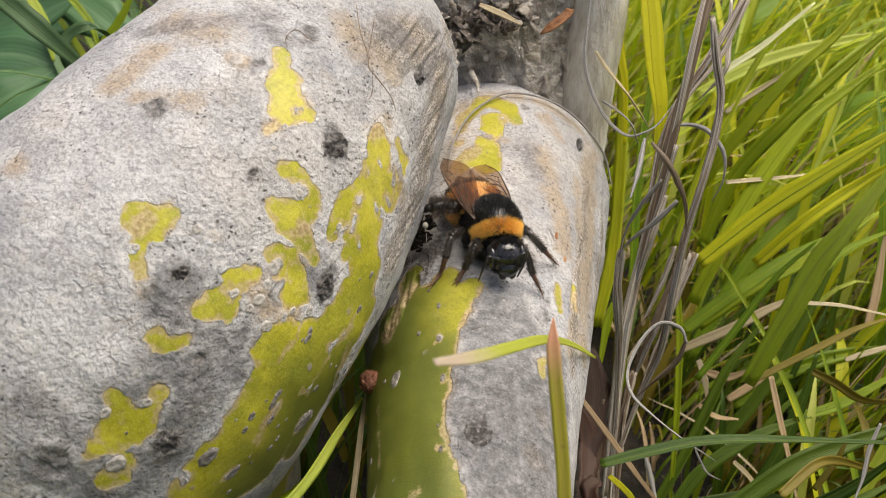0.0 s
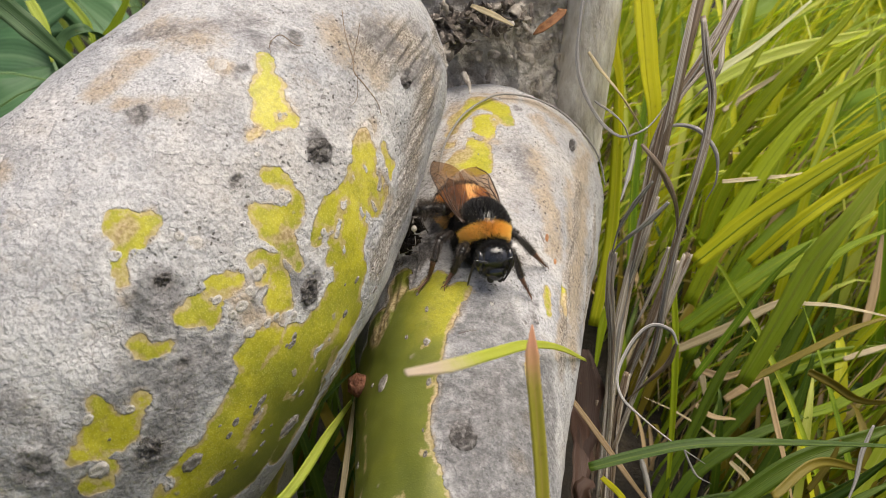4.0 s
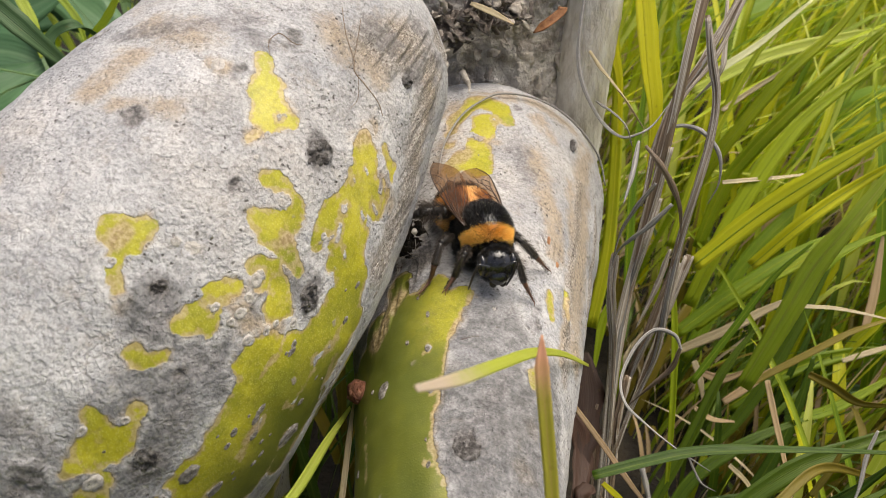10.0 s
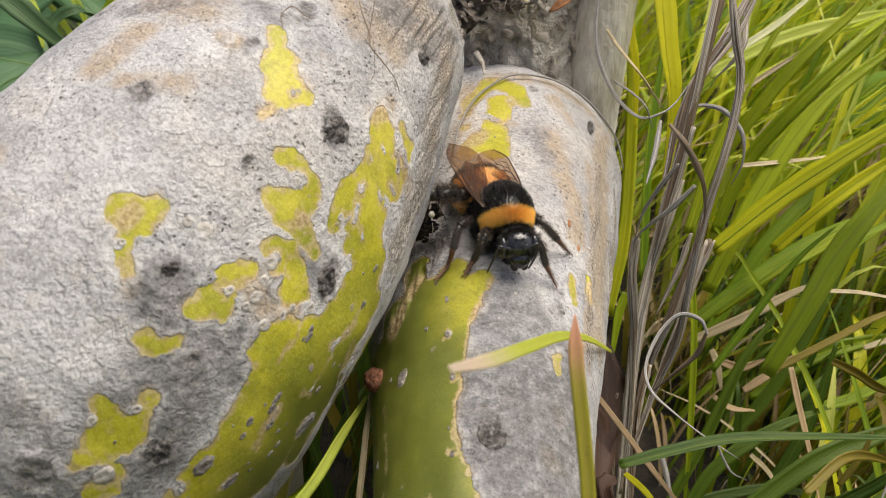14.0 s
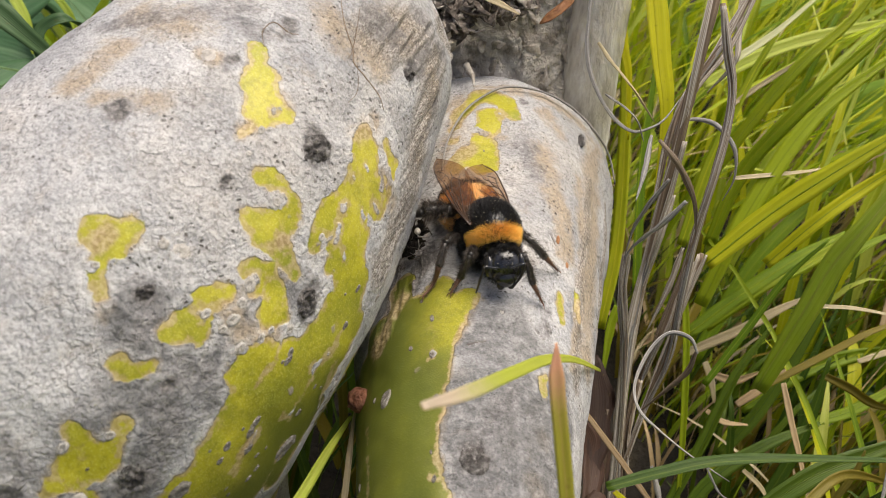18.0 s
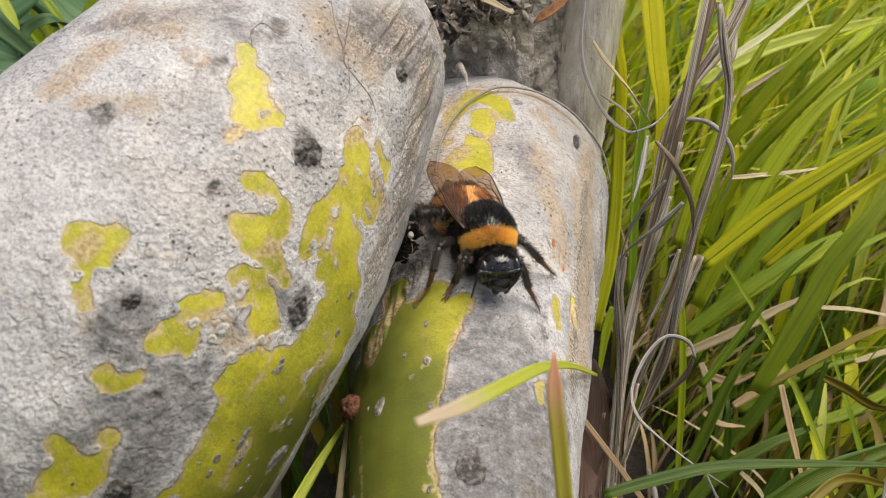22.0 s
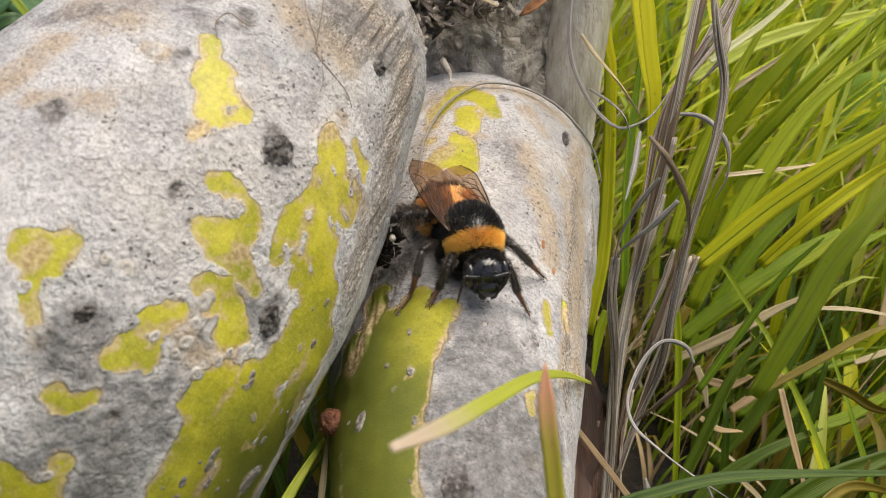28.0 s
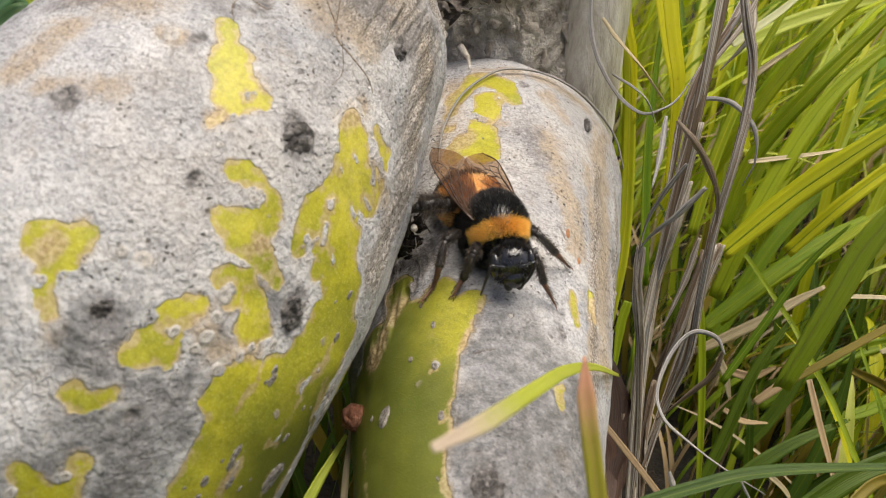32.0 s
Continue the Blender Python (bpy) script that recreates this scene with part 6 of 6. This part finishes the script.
tendril([(-19.7, 108.6, 136.2), (-20.1, 110.6, 137.4), (-19.0, 112.4, 137.9), (-17.2, 111.9, 136.8), (-16.2, 112.2, 136.5)], 0.07)
tendril([(-9.5, 113.9, 132.4), (-9.4, 110.9, 129.9), (-10.4, 108.7, 129.2)], 0.05)


# Near-black, so that the added crumbs carry the dark of the hollow.
HOLLOW_DARK = simple("hollow_dark", [(0.35, (0.014, 0.010, 0.008)), (0.55, (0.05, 0.037, 0.028)), (0.74, (0.20, 0.165, 0.135))], 1300, 0.9, 0.0008)


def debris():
    """Dark crumbs and webbed shreds packed in the crease, added to darken its hollow."""
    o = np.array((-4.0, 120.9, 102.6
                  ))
    base = new("crevice_filler")
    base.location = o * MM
    tagged(base, "near-black crumbs added to darken the hollow in the crease", "debris")
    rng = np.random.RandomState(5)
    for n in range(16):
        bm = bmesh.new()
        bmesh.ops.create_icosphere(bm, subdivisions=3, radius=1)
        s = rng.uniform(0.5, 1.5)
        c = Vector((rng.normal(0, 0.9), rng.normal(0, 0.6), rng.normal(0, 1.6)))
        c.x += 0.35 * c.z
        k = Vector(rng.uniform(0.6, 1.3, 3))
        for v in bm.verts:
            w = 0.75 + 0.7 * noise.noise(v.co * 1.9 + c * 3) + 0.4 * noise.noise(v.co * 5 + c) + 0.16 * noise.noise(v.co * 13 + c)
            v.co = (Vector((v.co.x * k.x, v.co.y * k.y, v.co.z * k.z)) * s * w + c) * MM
        part("crumb", bm, HOLLOW_DARK, base)
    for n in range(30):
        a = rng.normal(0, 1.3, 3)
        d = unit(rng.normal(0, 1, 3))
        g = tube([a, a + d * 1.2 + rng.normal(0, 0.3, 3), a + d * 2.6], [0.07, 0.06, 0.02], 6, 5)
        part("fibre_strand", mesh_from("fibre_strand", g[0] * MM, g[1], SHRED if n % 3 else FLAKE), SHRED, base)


debris()


def dead_leaf(pts, width, roll):
    thing("dead_leaf", ribbon(pts, width, roll, 18, 0.35, 0.2, (0.2, 0.05), wave=0.15), DEADLEAF, "curled reddish brown dead leaf at the stem foot", "dead leaf", "dead leaves at the stem foot")


DEADLEAF = leaf_material("dead_leaf", (0.022, 0.011, 0.007), (0.075, 0.036, 0.022), (0.06, 0.038, 0.024), 0.15, 0.4, 0.6)
dead_leaf([(29.8, 142.3, 64.8), (29.8, 135.3, 58.9), (28.2, 127.9, 52.4), (27.1, 120.7, 46.1)], 5.5, 10)
dead_leaf([(26.3, 131.8, 59.0), (28.0, 127.9, 52.4), (26.6, 119.8, 48.5), (25.4, 113.0, 46.9)], 4.2, 20)
dead_leaf([(29.3, 120.9, 50.3), (27.4, 118.3, 50.0), (28.7, 113.5, 47.8)], 3.4, -30)
dead_leaf([(38.5, 148.0, 46.9), (35.0, 142.1, 40.9), (32.7, 135.5, 35.8)], 4.0, 40)


# ---- reddish gall in the crease ----
def gall():
    o = np.array((-10.8, 102.4, 88.2
                  ))
    base = new("plant_gall")
    base.location = o * MM
    tagged(base, "small reddish brown scaly gall in the crease", "gall")
    bm = bmesh.new()
    bmesh.ops.create_icosphere(bm, subdivisions=4, radius=1.6 * MM)
    for v in bm.verts:
        k = noise.noise(v.co * 1400) * 0.00022 + noise.noise(v.co * 3200) * 0.0001
        v.co += v.co.normalized() * k
        v.co.z *= 1.12
    part("body", bm, GALL, base)
    rng = np.random.RandomState(9)
    for n in range(26):
        d = unit(rng.normal(0, 1, 3))
        side = unit(np.cross(d, (0.2, 0.1, 1)))
        up = np.cross(d, side)
        c = d * 1.6 * np.array([1, 1, 1.12])
        s = rng.uniform(0.45, 0.8)
        v = [c + up * s * 0.6 - d * 0.2, c + side * s * 0.5 - d * 0.1, c - up * s * 0.8 + d * 0.22, c - side * s * 0.5 - d * 0.1, c + d * 0.16, c - d * 0.3]
        f = [(0, 4, 1), (1, 4, 2), (2, 4, 3), (3, 4, 0), (1, 5, 0), (2, 5, 1), (3, 5, 2), (0, 5, 3)]
        part("scale", mesh_from("scale", np.array(v) * MM, f, GALL, False), GALL, base)


gall()
thing("snail_shell", tube([np.array((-2.7, 118.2, 105.9
                                     )) + d for d in ((0, 0.6, 0), (0, 0, 0), (0, -0.3, 0.05), (0, -0.5, 0.05))], [0.35, 0.48, 0.36, 0.08], 10, 12), FLAKE, "tiny pale round shell in the dark crease", "shell")


# ---- the bumblebee ----
def gloss(name, color, rough, spec=0.5, coat=0.0):
    m, t, b = material(name)
    v = coords(t)
    n = noise_tex(t, v, 2500, 4, 0.7)
    t.links.new(mix(t, n, color, tuple(min(1, c * 1.8 + 0.006) for c in color)), b.inputs["Base Color"])
    b.inputs["Roughness"].default_value = rough
    b.inputs["Specular IOR Level"].default_value = spec
    b.inputs["Coat Weight"].default_value = coat
    bump(t, b, n, 0.00004, 0.6)
    return m


def hair(name, a, b2):
    m, t, b = material(name)
    geo = t.nodes.new("ShaderNodeNewGeometry")
    c = ramp(t, geo.outputs["Random Per Island"], [(0.0, a), (1.0, b2)])
    t.links.new(c, b.inputs["Base Color"])
    b.inputs["Roughness"].default_value = 0.45
    b.inputs["Specular IOR Level"].default_value = 0.25
    return m


def wing_film():
    m, t, b = material("wing_film")
    tr = t.nodes.new("ShaderNodeBsdfTransparent")
    tr.inputs["Color"].default_value = (0.64, 0.49, 0.36, 1)
    b.inputs["Base Color"].default_value = (0.17, 0.105, 0.07, 1)
    b.inputs["Roughness"].default_value = 0.28
    n = noise_tex(t, coords(t), 900, 3)
    bump(t, b, n, 0.0003, 0.5)
    ms = t.nodes.new("ShaderNodeMixShader")
    t.links.new(ramp(t, n, [(0.3, grey(0.16)), (0.7, grey(0.36))]), ms.inputs[0])
    t.links.new(tr.outputs[0], ms.inputs[1])
    t.links.new(b.outputs[0], ms.inputs[2])
    t.links.new(ms.outputs[0], t.nodes["Material Output"].inputs["Surface"])
    return m


CHITIN = gloss("black_chitin", (0.006, 0.006, 0.007), 0.16, 0.6, 0.4)
LEGSKIN = gloss("leg_chitin", (0.013, 0.010, 0.008), 0.42)
TARSUS = gloss("tarsus_chitin", (0.115, 0.052, 0.028), 0.5)
FUR_BLACK = hair("fur_black", (0.005, 0.005, 0.005), (0.020, 0.018, 0.017))
FUR_ORANGE = hair("fur_orange", (0.95, 0.48, 0.06), (1.0, 0.70, 0.19))
FUR_RUST = hair("fur_rust", (0.85, 0.42, 0.11), (1.0, 0.66, 0.28))
FUR_WHITE = hair("fur_white", (0.45, 0.40, 0.33), (0.75, 0.70, 0.62))
FUR_LEG = hair("fur_leg", (0.010, 0.009, 0.008), (0.15, 0.12, 0.095))
FILM = wing_film()
VEIN = gloss("wing_vein", (0.022, 0.010, 0.005), 0.4)
POLLEN = gloss("pollen", (0.55, 0.50, 0.38), 0.7)

BEE_YAW = 10
bee = new("bumblebee")
bee.matrix_world = Matrix.Translation(Vector((8.1, 117.3, 106.2
                                              )) * MM) @ pose(0, 0, 0, 0, 0, BEE_YAW)
tagged(bee, "black and orange bumblebee resting on the short stem", "bumblebee")


def oval(center, radii, tilt=0.0, seg=28, rough=0.0):
    bm = bmesh.new()
    bmesh.ops.create_uvsphere(bm, u_segments=seg, v_segments=seg // 2 + 2, radius=1)
    turn = Matrix.Rotation(radians(tilt), 3, "X")
    for v in bm.verts:
        k = 1 + rough * noise.noise(v.co * 3)
        v.co = (turn @ Vector((v.co.x * radii[0] * k, v.co.y * radii[1] * k, v.co.z * radii[2] * k)) + Vector(center)) * MM
    return bm


def fur(name, count, center, radii, tilt, keepers, mat, parent, length, seed, sweep=(0, 0.45, 0.1), wide=0.05, label=""):
    """Short tapered hairs on an oval, where keepers(unit normal) holds."""
    rng = np.random.RandomState(seed)
    turn = np.array(Matrix.Rotation(radians(tilt), 3, "X"))
    d = unit(rng.normal(0, 1, (count * 3, 3)))
    d = d[[bool(keepers(x, rng.rand())) for x in d]][:count]
    r = np.array(radii)
    root = (d * r) @ turn.T + np.array(center)
    nrm = unit((d / r) @ turn.T)
    way = unit(nrm + np.array(sweep) + rng.normal(0, 0.24, d.shape))
    ln = rng.uniform(length[0], length[1], len(d))[:, None]
    side = unit(np.cross(way, rng.normal(0, 1, d.shape))) * wide * 0.5
    bend = np.array([0, 0.12, -0.08]) * ln
    mid = root + way * ln * 0.55
    tip = root + way * ln + bend
    verts = np.stack([root - side, root + side, mid + side * 0.8, mid - side * 0.8, tip], 1).reshape(-1, 3)
    faces = []
    for k in range(len(d)):
        a = 5 * k
        faces.append((a, a + 1, a + 2, a + 3))
        faces.append((a + 3, a + 2, a + 4))
    return part(name, mesh_from(name, verts * MM, faces, mat, False), mat, parent, label)


def collar(d, q):
    """The band across the front of the thorax."""
    k = -0.65 * d[1] - 0.76 * d[2]
    k -= 0.22 * d[0] * d[0]
    return d[1] < -0.12 and -0.15 + 0.16 * q < k < 0.50 - 0.12 * q


THX, THR = (0, 0.9, 0.0), (3.75, 4.8, 3.95)
ABD, ABR, ABT = (-1.5, 9.2, -1.3), (4.6, 6.2, 3.8), 4
HED, HER = (0.05, -6.45, -1.6), (2.65, 2.05, 2.5)
thorax = part("thorax", oval(THX, THR), CHITIN, bee)
fur("black_fur", 16000, THX, THR, 0, lambda d, q: not collar(d, q), FUR_BLACK, thorax, (0.5, 0.95), 1)
fur("orange_collar", 22000, THX, THR, 0, collar, FUR_ORANGE, thorax, (0.55, 0.85), 2, (0, 0.1, 0.15), 0.032, "orange fur collar")
fur("side_fur", 9000, (-0.3, 0.9, -2.4), (4.1, 4.2, 3.0), 0, lambda d, q: d[2] < 0.75 and not (d[1] < -0.3 and d[2] > 0.1), FUR_BLACK, thorax, (0.6, 1.15), 14, (0, 0.2, -0.3))
abdomen = part("abdomen", oval(ABD, ABR, ABT), CHITIN, bee)
fur("black_fur", 3500, ABD, ABR, ABT, lambda d, q: (d[1] < -0.62 or 0.15 < d[1] < 0.62) and d[2] > -0.6, FUR_BLACK, abdomen, (0.6, 1.1), 3, (0, 0.8, 0))
fur("orange_band", 13000, ABD, ABR, ABT, lambda d, q: -0.66 - 0.06 * q < d[1] < 0.12 + 0.08 * q and d[2] > -0.15 + 0.1 * q, FUR_RUST, abdomen, (0.6, 1.0), 4, (0, 0.8, 0), 0.055, "orange fur band")
fur("white_tail", 7000, ABD, ABR, ABT, lambda d, q: d[1] > 0.56, FUR_WHITE, abdomen, (0.7, 1.3), 5, (0, 0.9, 0), 0.05, "whitish fur tail")

head = part("head", oval(HED, HER, -14), CHITIN, bee)
fur("black_fur", 4200, HED, HER, -14, lambda d, q: d[2] > 0.45 and d[1] > -0.5 or d[1] > 0.2 or (d[2] < 0.1 and d[1] < 0 and q < 0.5) or (abs(d[0]) < 0.35 and q < 0.4), FUR_BLACK, head, (0.25, 0.75), 6, (0, -0.1, 0.2))
for sx in (-1, 1):
    part("compound_eye", oval((HED[0] + sx * 2.2, HED[1] - 0.4, HED[2] + 0.3), (0.75, 1.15, 1.65), -14, 20), CHITIN, head, "glossy black eye")
for ox, oz in ((-0.5, 2.0), (0, 1.85), (0.5, 2.0)):
    part("ocellus", oval((HED[0] + ox, HED[1] - 1.25, HED[2] + oz), (0.2, 0.18, 0.18), 0, 10), CHITIN, head)
part("clypeus", oval((HED[0], HED[1] - 1.45, HED[2] - 1.1), (1.5, 1.0, 1.3), -20, 18, 0.1), CHITIN, head)
for sx in (-1, 1):
    part("mandible", oval((HED[0] + sx * 0.7, HED[1] - 1.3, HED[2] - 2.25), (0.6, 0.55, 0.75), -10, 14), LEGSKIN, head)


def rod(name, pts, radii, mat, parent, label="", n=10):
    g = tube(pts, radii, n, 8, 0.12, len(pts))
    return part(name, mesh_from(name, g[0] * MM, g[1], mat, True), mat, parent, label)


def antenna(pts):
    """Scape and flagellum, turning about the joint at the head."""
    o = np.array(pts[0])
    p = [tuple(np.array(q) - o) for q in pts]
    a = rod("antenna", p[:2], [0.20, 0.17], CHITIN, head, "", 6)
    a.location = o * MM
    rod("flagellum", p[1:], [0.17, 0.19, 0.17, 0.12], LEGSKIN, a, "", 12)
    return a


left_antenna = antenna([(-1.42, -9.05, -0.33), (-3.34, -9.39, 0.54), (-4.03, -9.33, -1.51), (-4.34, -7.85, -4.42)]
)
right_antenna = antenna([(0.10, -9.31, -0.34), (2.03, -9.43, 0.58), (1.94, -9.18, -1.56), (1.47, -8.10, -4.21)]
)


def bristle(pts, radius, count, seed, parent, length=(0.4, 0.9), mat=None):
    rng = np.random.RandomState(seed)
    c = spline(pts, 20)
    tan = unit(np.gradient(c, axis=0))
    verts, faces = [], []
    for k in range(count):
        i = rng.randint(1, 19)
        d = unit(np.cross(tan[i], rng.normal(0, 1, 3)))
        root = c[i] + d * radius + tan[i] * rng.uniform(-0.2, 0.2)
        way = unit(d + tan[i] * 0.7 + rng.normal(0, 0.2, 3))
        side = unit(np.cross(way, rng.normal(0, 1, 3))) * 0.024
        a = len(verts)
        verts += [root - side, root + side, root + way * rng.uniform(*length)]
        faces.append((a, a + 1, a + 2))
    part("bristles", mesh_from("bristles", np.array(verts) * MM, faces, mat or FUR_LEG, False), FUR_LEG, parent)


def leg(pts, thick, seed, claws=True, shag=1.0, foot_skin=None):
    """Thigh, shin and foot through the joints pts."""
    up = rod("leg", pts[:2], [thick * 0.8, thick, thick * 0.75], LEGSKIN, bee, "", 8)
    bristle(pts[:2], thick * 0.8, 650, seed, up)
    shin = [pts[1], tuple((np.array(pts[1]) + np.array(pts[2])) / 2 + (0, -0.05, 0.12)), pts[2]]
    rod("tibia", shin, [thick * 0.62, thick * 0.85, thick * 0.95], LEGSKIN, up, "", 8)
    bristle(shin, thick * 0.8, int(520 * shag), seed + 1, up, (0.35 * shag, 0.8 * shag))
    if len(pts) > 3:
        foot = [pts[2]] + list(pts[3:])
        rod("tarsus", foot, [thick * 0.72, thick * 0.55, thick * 0.3, thick * 0.22], foot_skin or TARSUS, up, "" if foot_skin else "reddish brown foot", 12)
        bristle(foot, thick * 0.5, 420, seed + 2, up, (0.15, 0.42))
        if claws:
            e, d = np.array(pts[-1]), unit(np.array(pts[-1]) - np.array(pts[-2]))
            for sx in (-1, 1):
                q = unit(np.cross(d, (0, 0, 1))) * sx
                rod("claw", [e, e + d * 0.35 + q * 0.3 + (0, 0, 0.1), e + d * 0.6 + q * 0.35 + (0, 0, -0.2)], [0.09, 0.07, 0.02], TARSUS, up, "", 5)


leg([(-4.97, 1.06, -0.59), (-7.23, -1.30, -0.25), (-8.36, -2.79, -3.02), (-9.05, -2.19, -6.11), (-10.89, -3.89, -7.08)]
    , 0.62, 10)
leg([(-3.37, -2.75, -0.60), (-4.48, -5.28, -0.21), (-5.56, -4.06, -4.34), (-7.17, -5.33, -5.99)]
    , 0.60, 20)
leg([(1.40, -4.57, -0.34), (2.90, -7.14, -0.27), (4.21, -6.58, -4.84), (5.78, -6.97, -8.30)]
    , 0.56, 30)
leg([(3.36, -0.03, -0.10), (4.56, -1.71, -0.59), (7.55, -0.93, -4.33), (10.26, 0.72, -8.06)]
    , 0.60, 40)
leg([(-4.25, 6.34, 0.53), (-5.87, 4.90, 1.61), (-9.37, 4.05, 2.16), (-10.73, 5.18, 0.72)]
    , 1.05, 50, False, 2.6, LEGSKIN)
leg([(3.00, 6.60, -1.9), (5.00, 8.20, -3.6), (7.60, 11.40, -5.9)]
    , 0.75, 60, False)


def wing(name, base, tip, inner, chord, lift, label):
    """A wing from its root to its tip; inner: the way to its trailing edge."""
    base, tip = np.array(base), np.array(tip)
    e1 = tip - base
    ln = np.linalg.norm(e1)
    e1 = e1 / ln
    e2 = np.array(inner, float)
    e2 = unit(e2 - e1 * (e1 @ e2))
    e3 = np.cross(e1, e2)

    def at(x, v):
        lead = -0.10 * chord * math.sin(math.pi * x ** 0.8) + 0.30 * chord * max(0.0, (x - 0.82) / 0.18) ** 2
        back = chord * (0.10 + 0.90 * math.sin(math.pi * min(1.0, x * 0.62 + 0.02)) ** 1.2) * math.sqrt(max(0.0, 1 - max(0.0, (x - 0.70) / 0.30) ** 3.0 * 0.9))
        y = lead + (back - lead) * v
        bow = lift * math.sin(math.pi * x) * (0.6 - v) + 0.10 * math.sin(v * 16 + x * 5) * v
        return base + e1 * x * ln + e2 * y + e3 * bow

    nx, ny = 30, 10
    verts = [at(i / (nx - 1), j / (ny - 1)) for i in range(nx) for j in range(ny)]
    faces = [(i * ny + j, i * ny + j + 1, (i + 1) * ny + j + 1, (i + 1) * ny + j) for i in range(nx - 1) for j in range(ny - 1)]
    w = part(name, mesh_from(name, np.array(verts) * MM, faces, FILM), FILM, bee, label)
    runs = [[(0, 0), (0.3, 0), (0.6, 0), (0.84, 0.02), (0.97, 0.25)], [(0, 0.1), (0.25, 0.12), (0.5, 0.16), (0.62, 0.14), (0.78, 0.03)],
            [(0, 0.2), (0.2, 0.36), (0.45, 0.52), (0.62, 0.62)], [(0.02, 0.3), (0.2, 0.7), (0.42, 0.92)], [(0.3, 0.13), (0.36, 0.30), (0.40, 0.48)],
            [(0.47, 0.16), (0.52, 0.28), (0.62, 0.34), (0.74, 0.32), (0.82, 0.12)], [(0.52, 0.28), (0.52, 0.44), (0.55, 0.58)], [(0.63, 0.34), (0.66, 0.46), (0.63, 0.62)],
            [(0.66, 0.46), (0.76, 0.50), (0.80, 0.58)], [(0.58, 0.15), (0.60, 0.24), (0.62, 0.34)], [(0.69, 0.09), (0.72, 0.2), (0.74, 0.32)], [(0.55, 0.58), (0.63, 0.62), (0.70, 0.75)], [(0.40, 0.48), (0.36, 0.68)]]
    for k, r in enumerate(runs):
        pts = [at(*q) + e3 * 0.02 for q in r]
        rod("vein", pts, [0.12, 0.09, 0.055] if k < 2 else [0.06, 0.055, 0.045], VEIN, w, "", 14)


WP = [(-3.66, -1.03, 2.16), (-6.67, 15.75, 4.68), (2.84, 1.54, 2.35), (3.69, 17.32, 2.32)]

lb, lt, rb, rt = (np.array(p) for p in WP)
wing("forewing", lb, lt, (1.0, 0.45, 0.05), 4.5, 0.5, "smoky translucent brown forewing")
wing("forewing", rb, rt, (-1.0, 0.45, 0.05), 4.9, -0.5, "smoky translucent brown forewing")
wing("hindwing", lb + (0.4, 1.0, -0.5), lt + (2.0, -4.5, -0.9), (1.0, 0.1, -0.2), 3.2, 0.3, "smoky translucent brown hindwing")
wing("hindwing", rb + (-0.4, 1.0, -0.5), rt + (-1.6, -4.5, -0.9), (-1.0, 0.1, -0.2), 3.2, -0.3, "smoky translucent brown hindwing")


def pollen():
    rng = np.random.RandomState(31)
    verts, faces = [], []
    spots = []
    while len(spots) < 170:
        d = unit(rng.normal(0, 1, 3))
        if d[2] > 0.1:
            c, r, g = (THX, THR, 0.95) if rng.rand() < 0.7 else (HED, HER, 0.1)
            spots.append(np.array(c) + d * (np.array(r) + g * rng.uniform(0.5, 1)))
    for p in spots:
        s = rng.uniform(0.025, 0.05)
        a = len(verts)
        verts += [p + (s, 0, 0), p + (-s, 0, 0), p + (0, s, 0), p + (0, -s, 0), p + (0, 0, s), p + (0, 0, -s)]
        for i in (0, 1):
            for j in (2, 3):
                for k in (4, 5):
                    faces.append((a + i, a + j, a + k))
    ob = part("pollen_dust", mesh_from("pollen_dust", np.array(verts) * MM, faces, POLLEN, False), POLLEN, bee, "pale pollen grains in the fur")
    tagged(ob, kind="stuff")


pollen()


def sway(thing_ob, rows):
    """Small turns (seconds, rx, ry, rz) of a thing about its own origin."""
    x, y, z = thing_ob.location
    walk(thing_ob, [(t, pose(x, y, z, rx, ry, rz)) for t, rx, ry, rz in rows])


def motions():
    sway(left_antenna, [(0, 0, 0, 0), (7, 0, -4, 0), (13, 0, 3, 0), (20, 0, -5, 2), (24.5, 0, -3, 0), (27, 3, -6, 0), (32, 0, -2, 3)])
    sway(right_antenna, [(0, 0, 0, 0), (7, 0, 5, 0), (13, 0, 2, 0), (18, 0, 8, 0), (22, 0, 14, 0), (27, 0, 16, 0), (30, 0, 14, 0), (32, 0, 12, 0)])


motions()
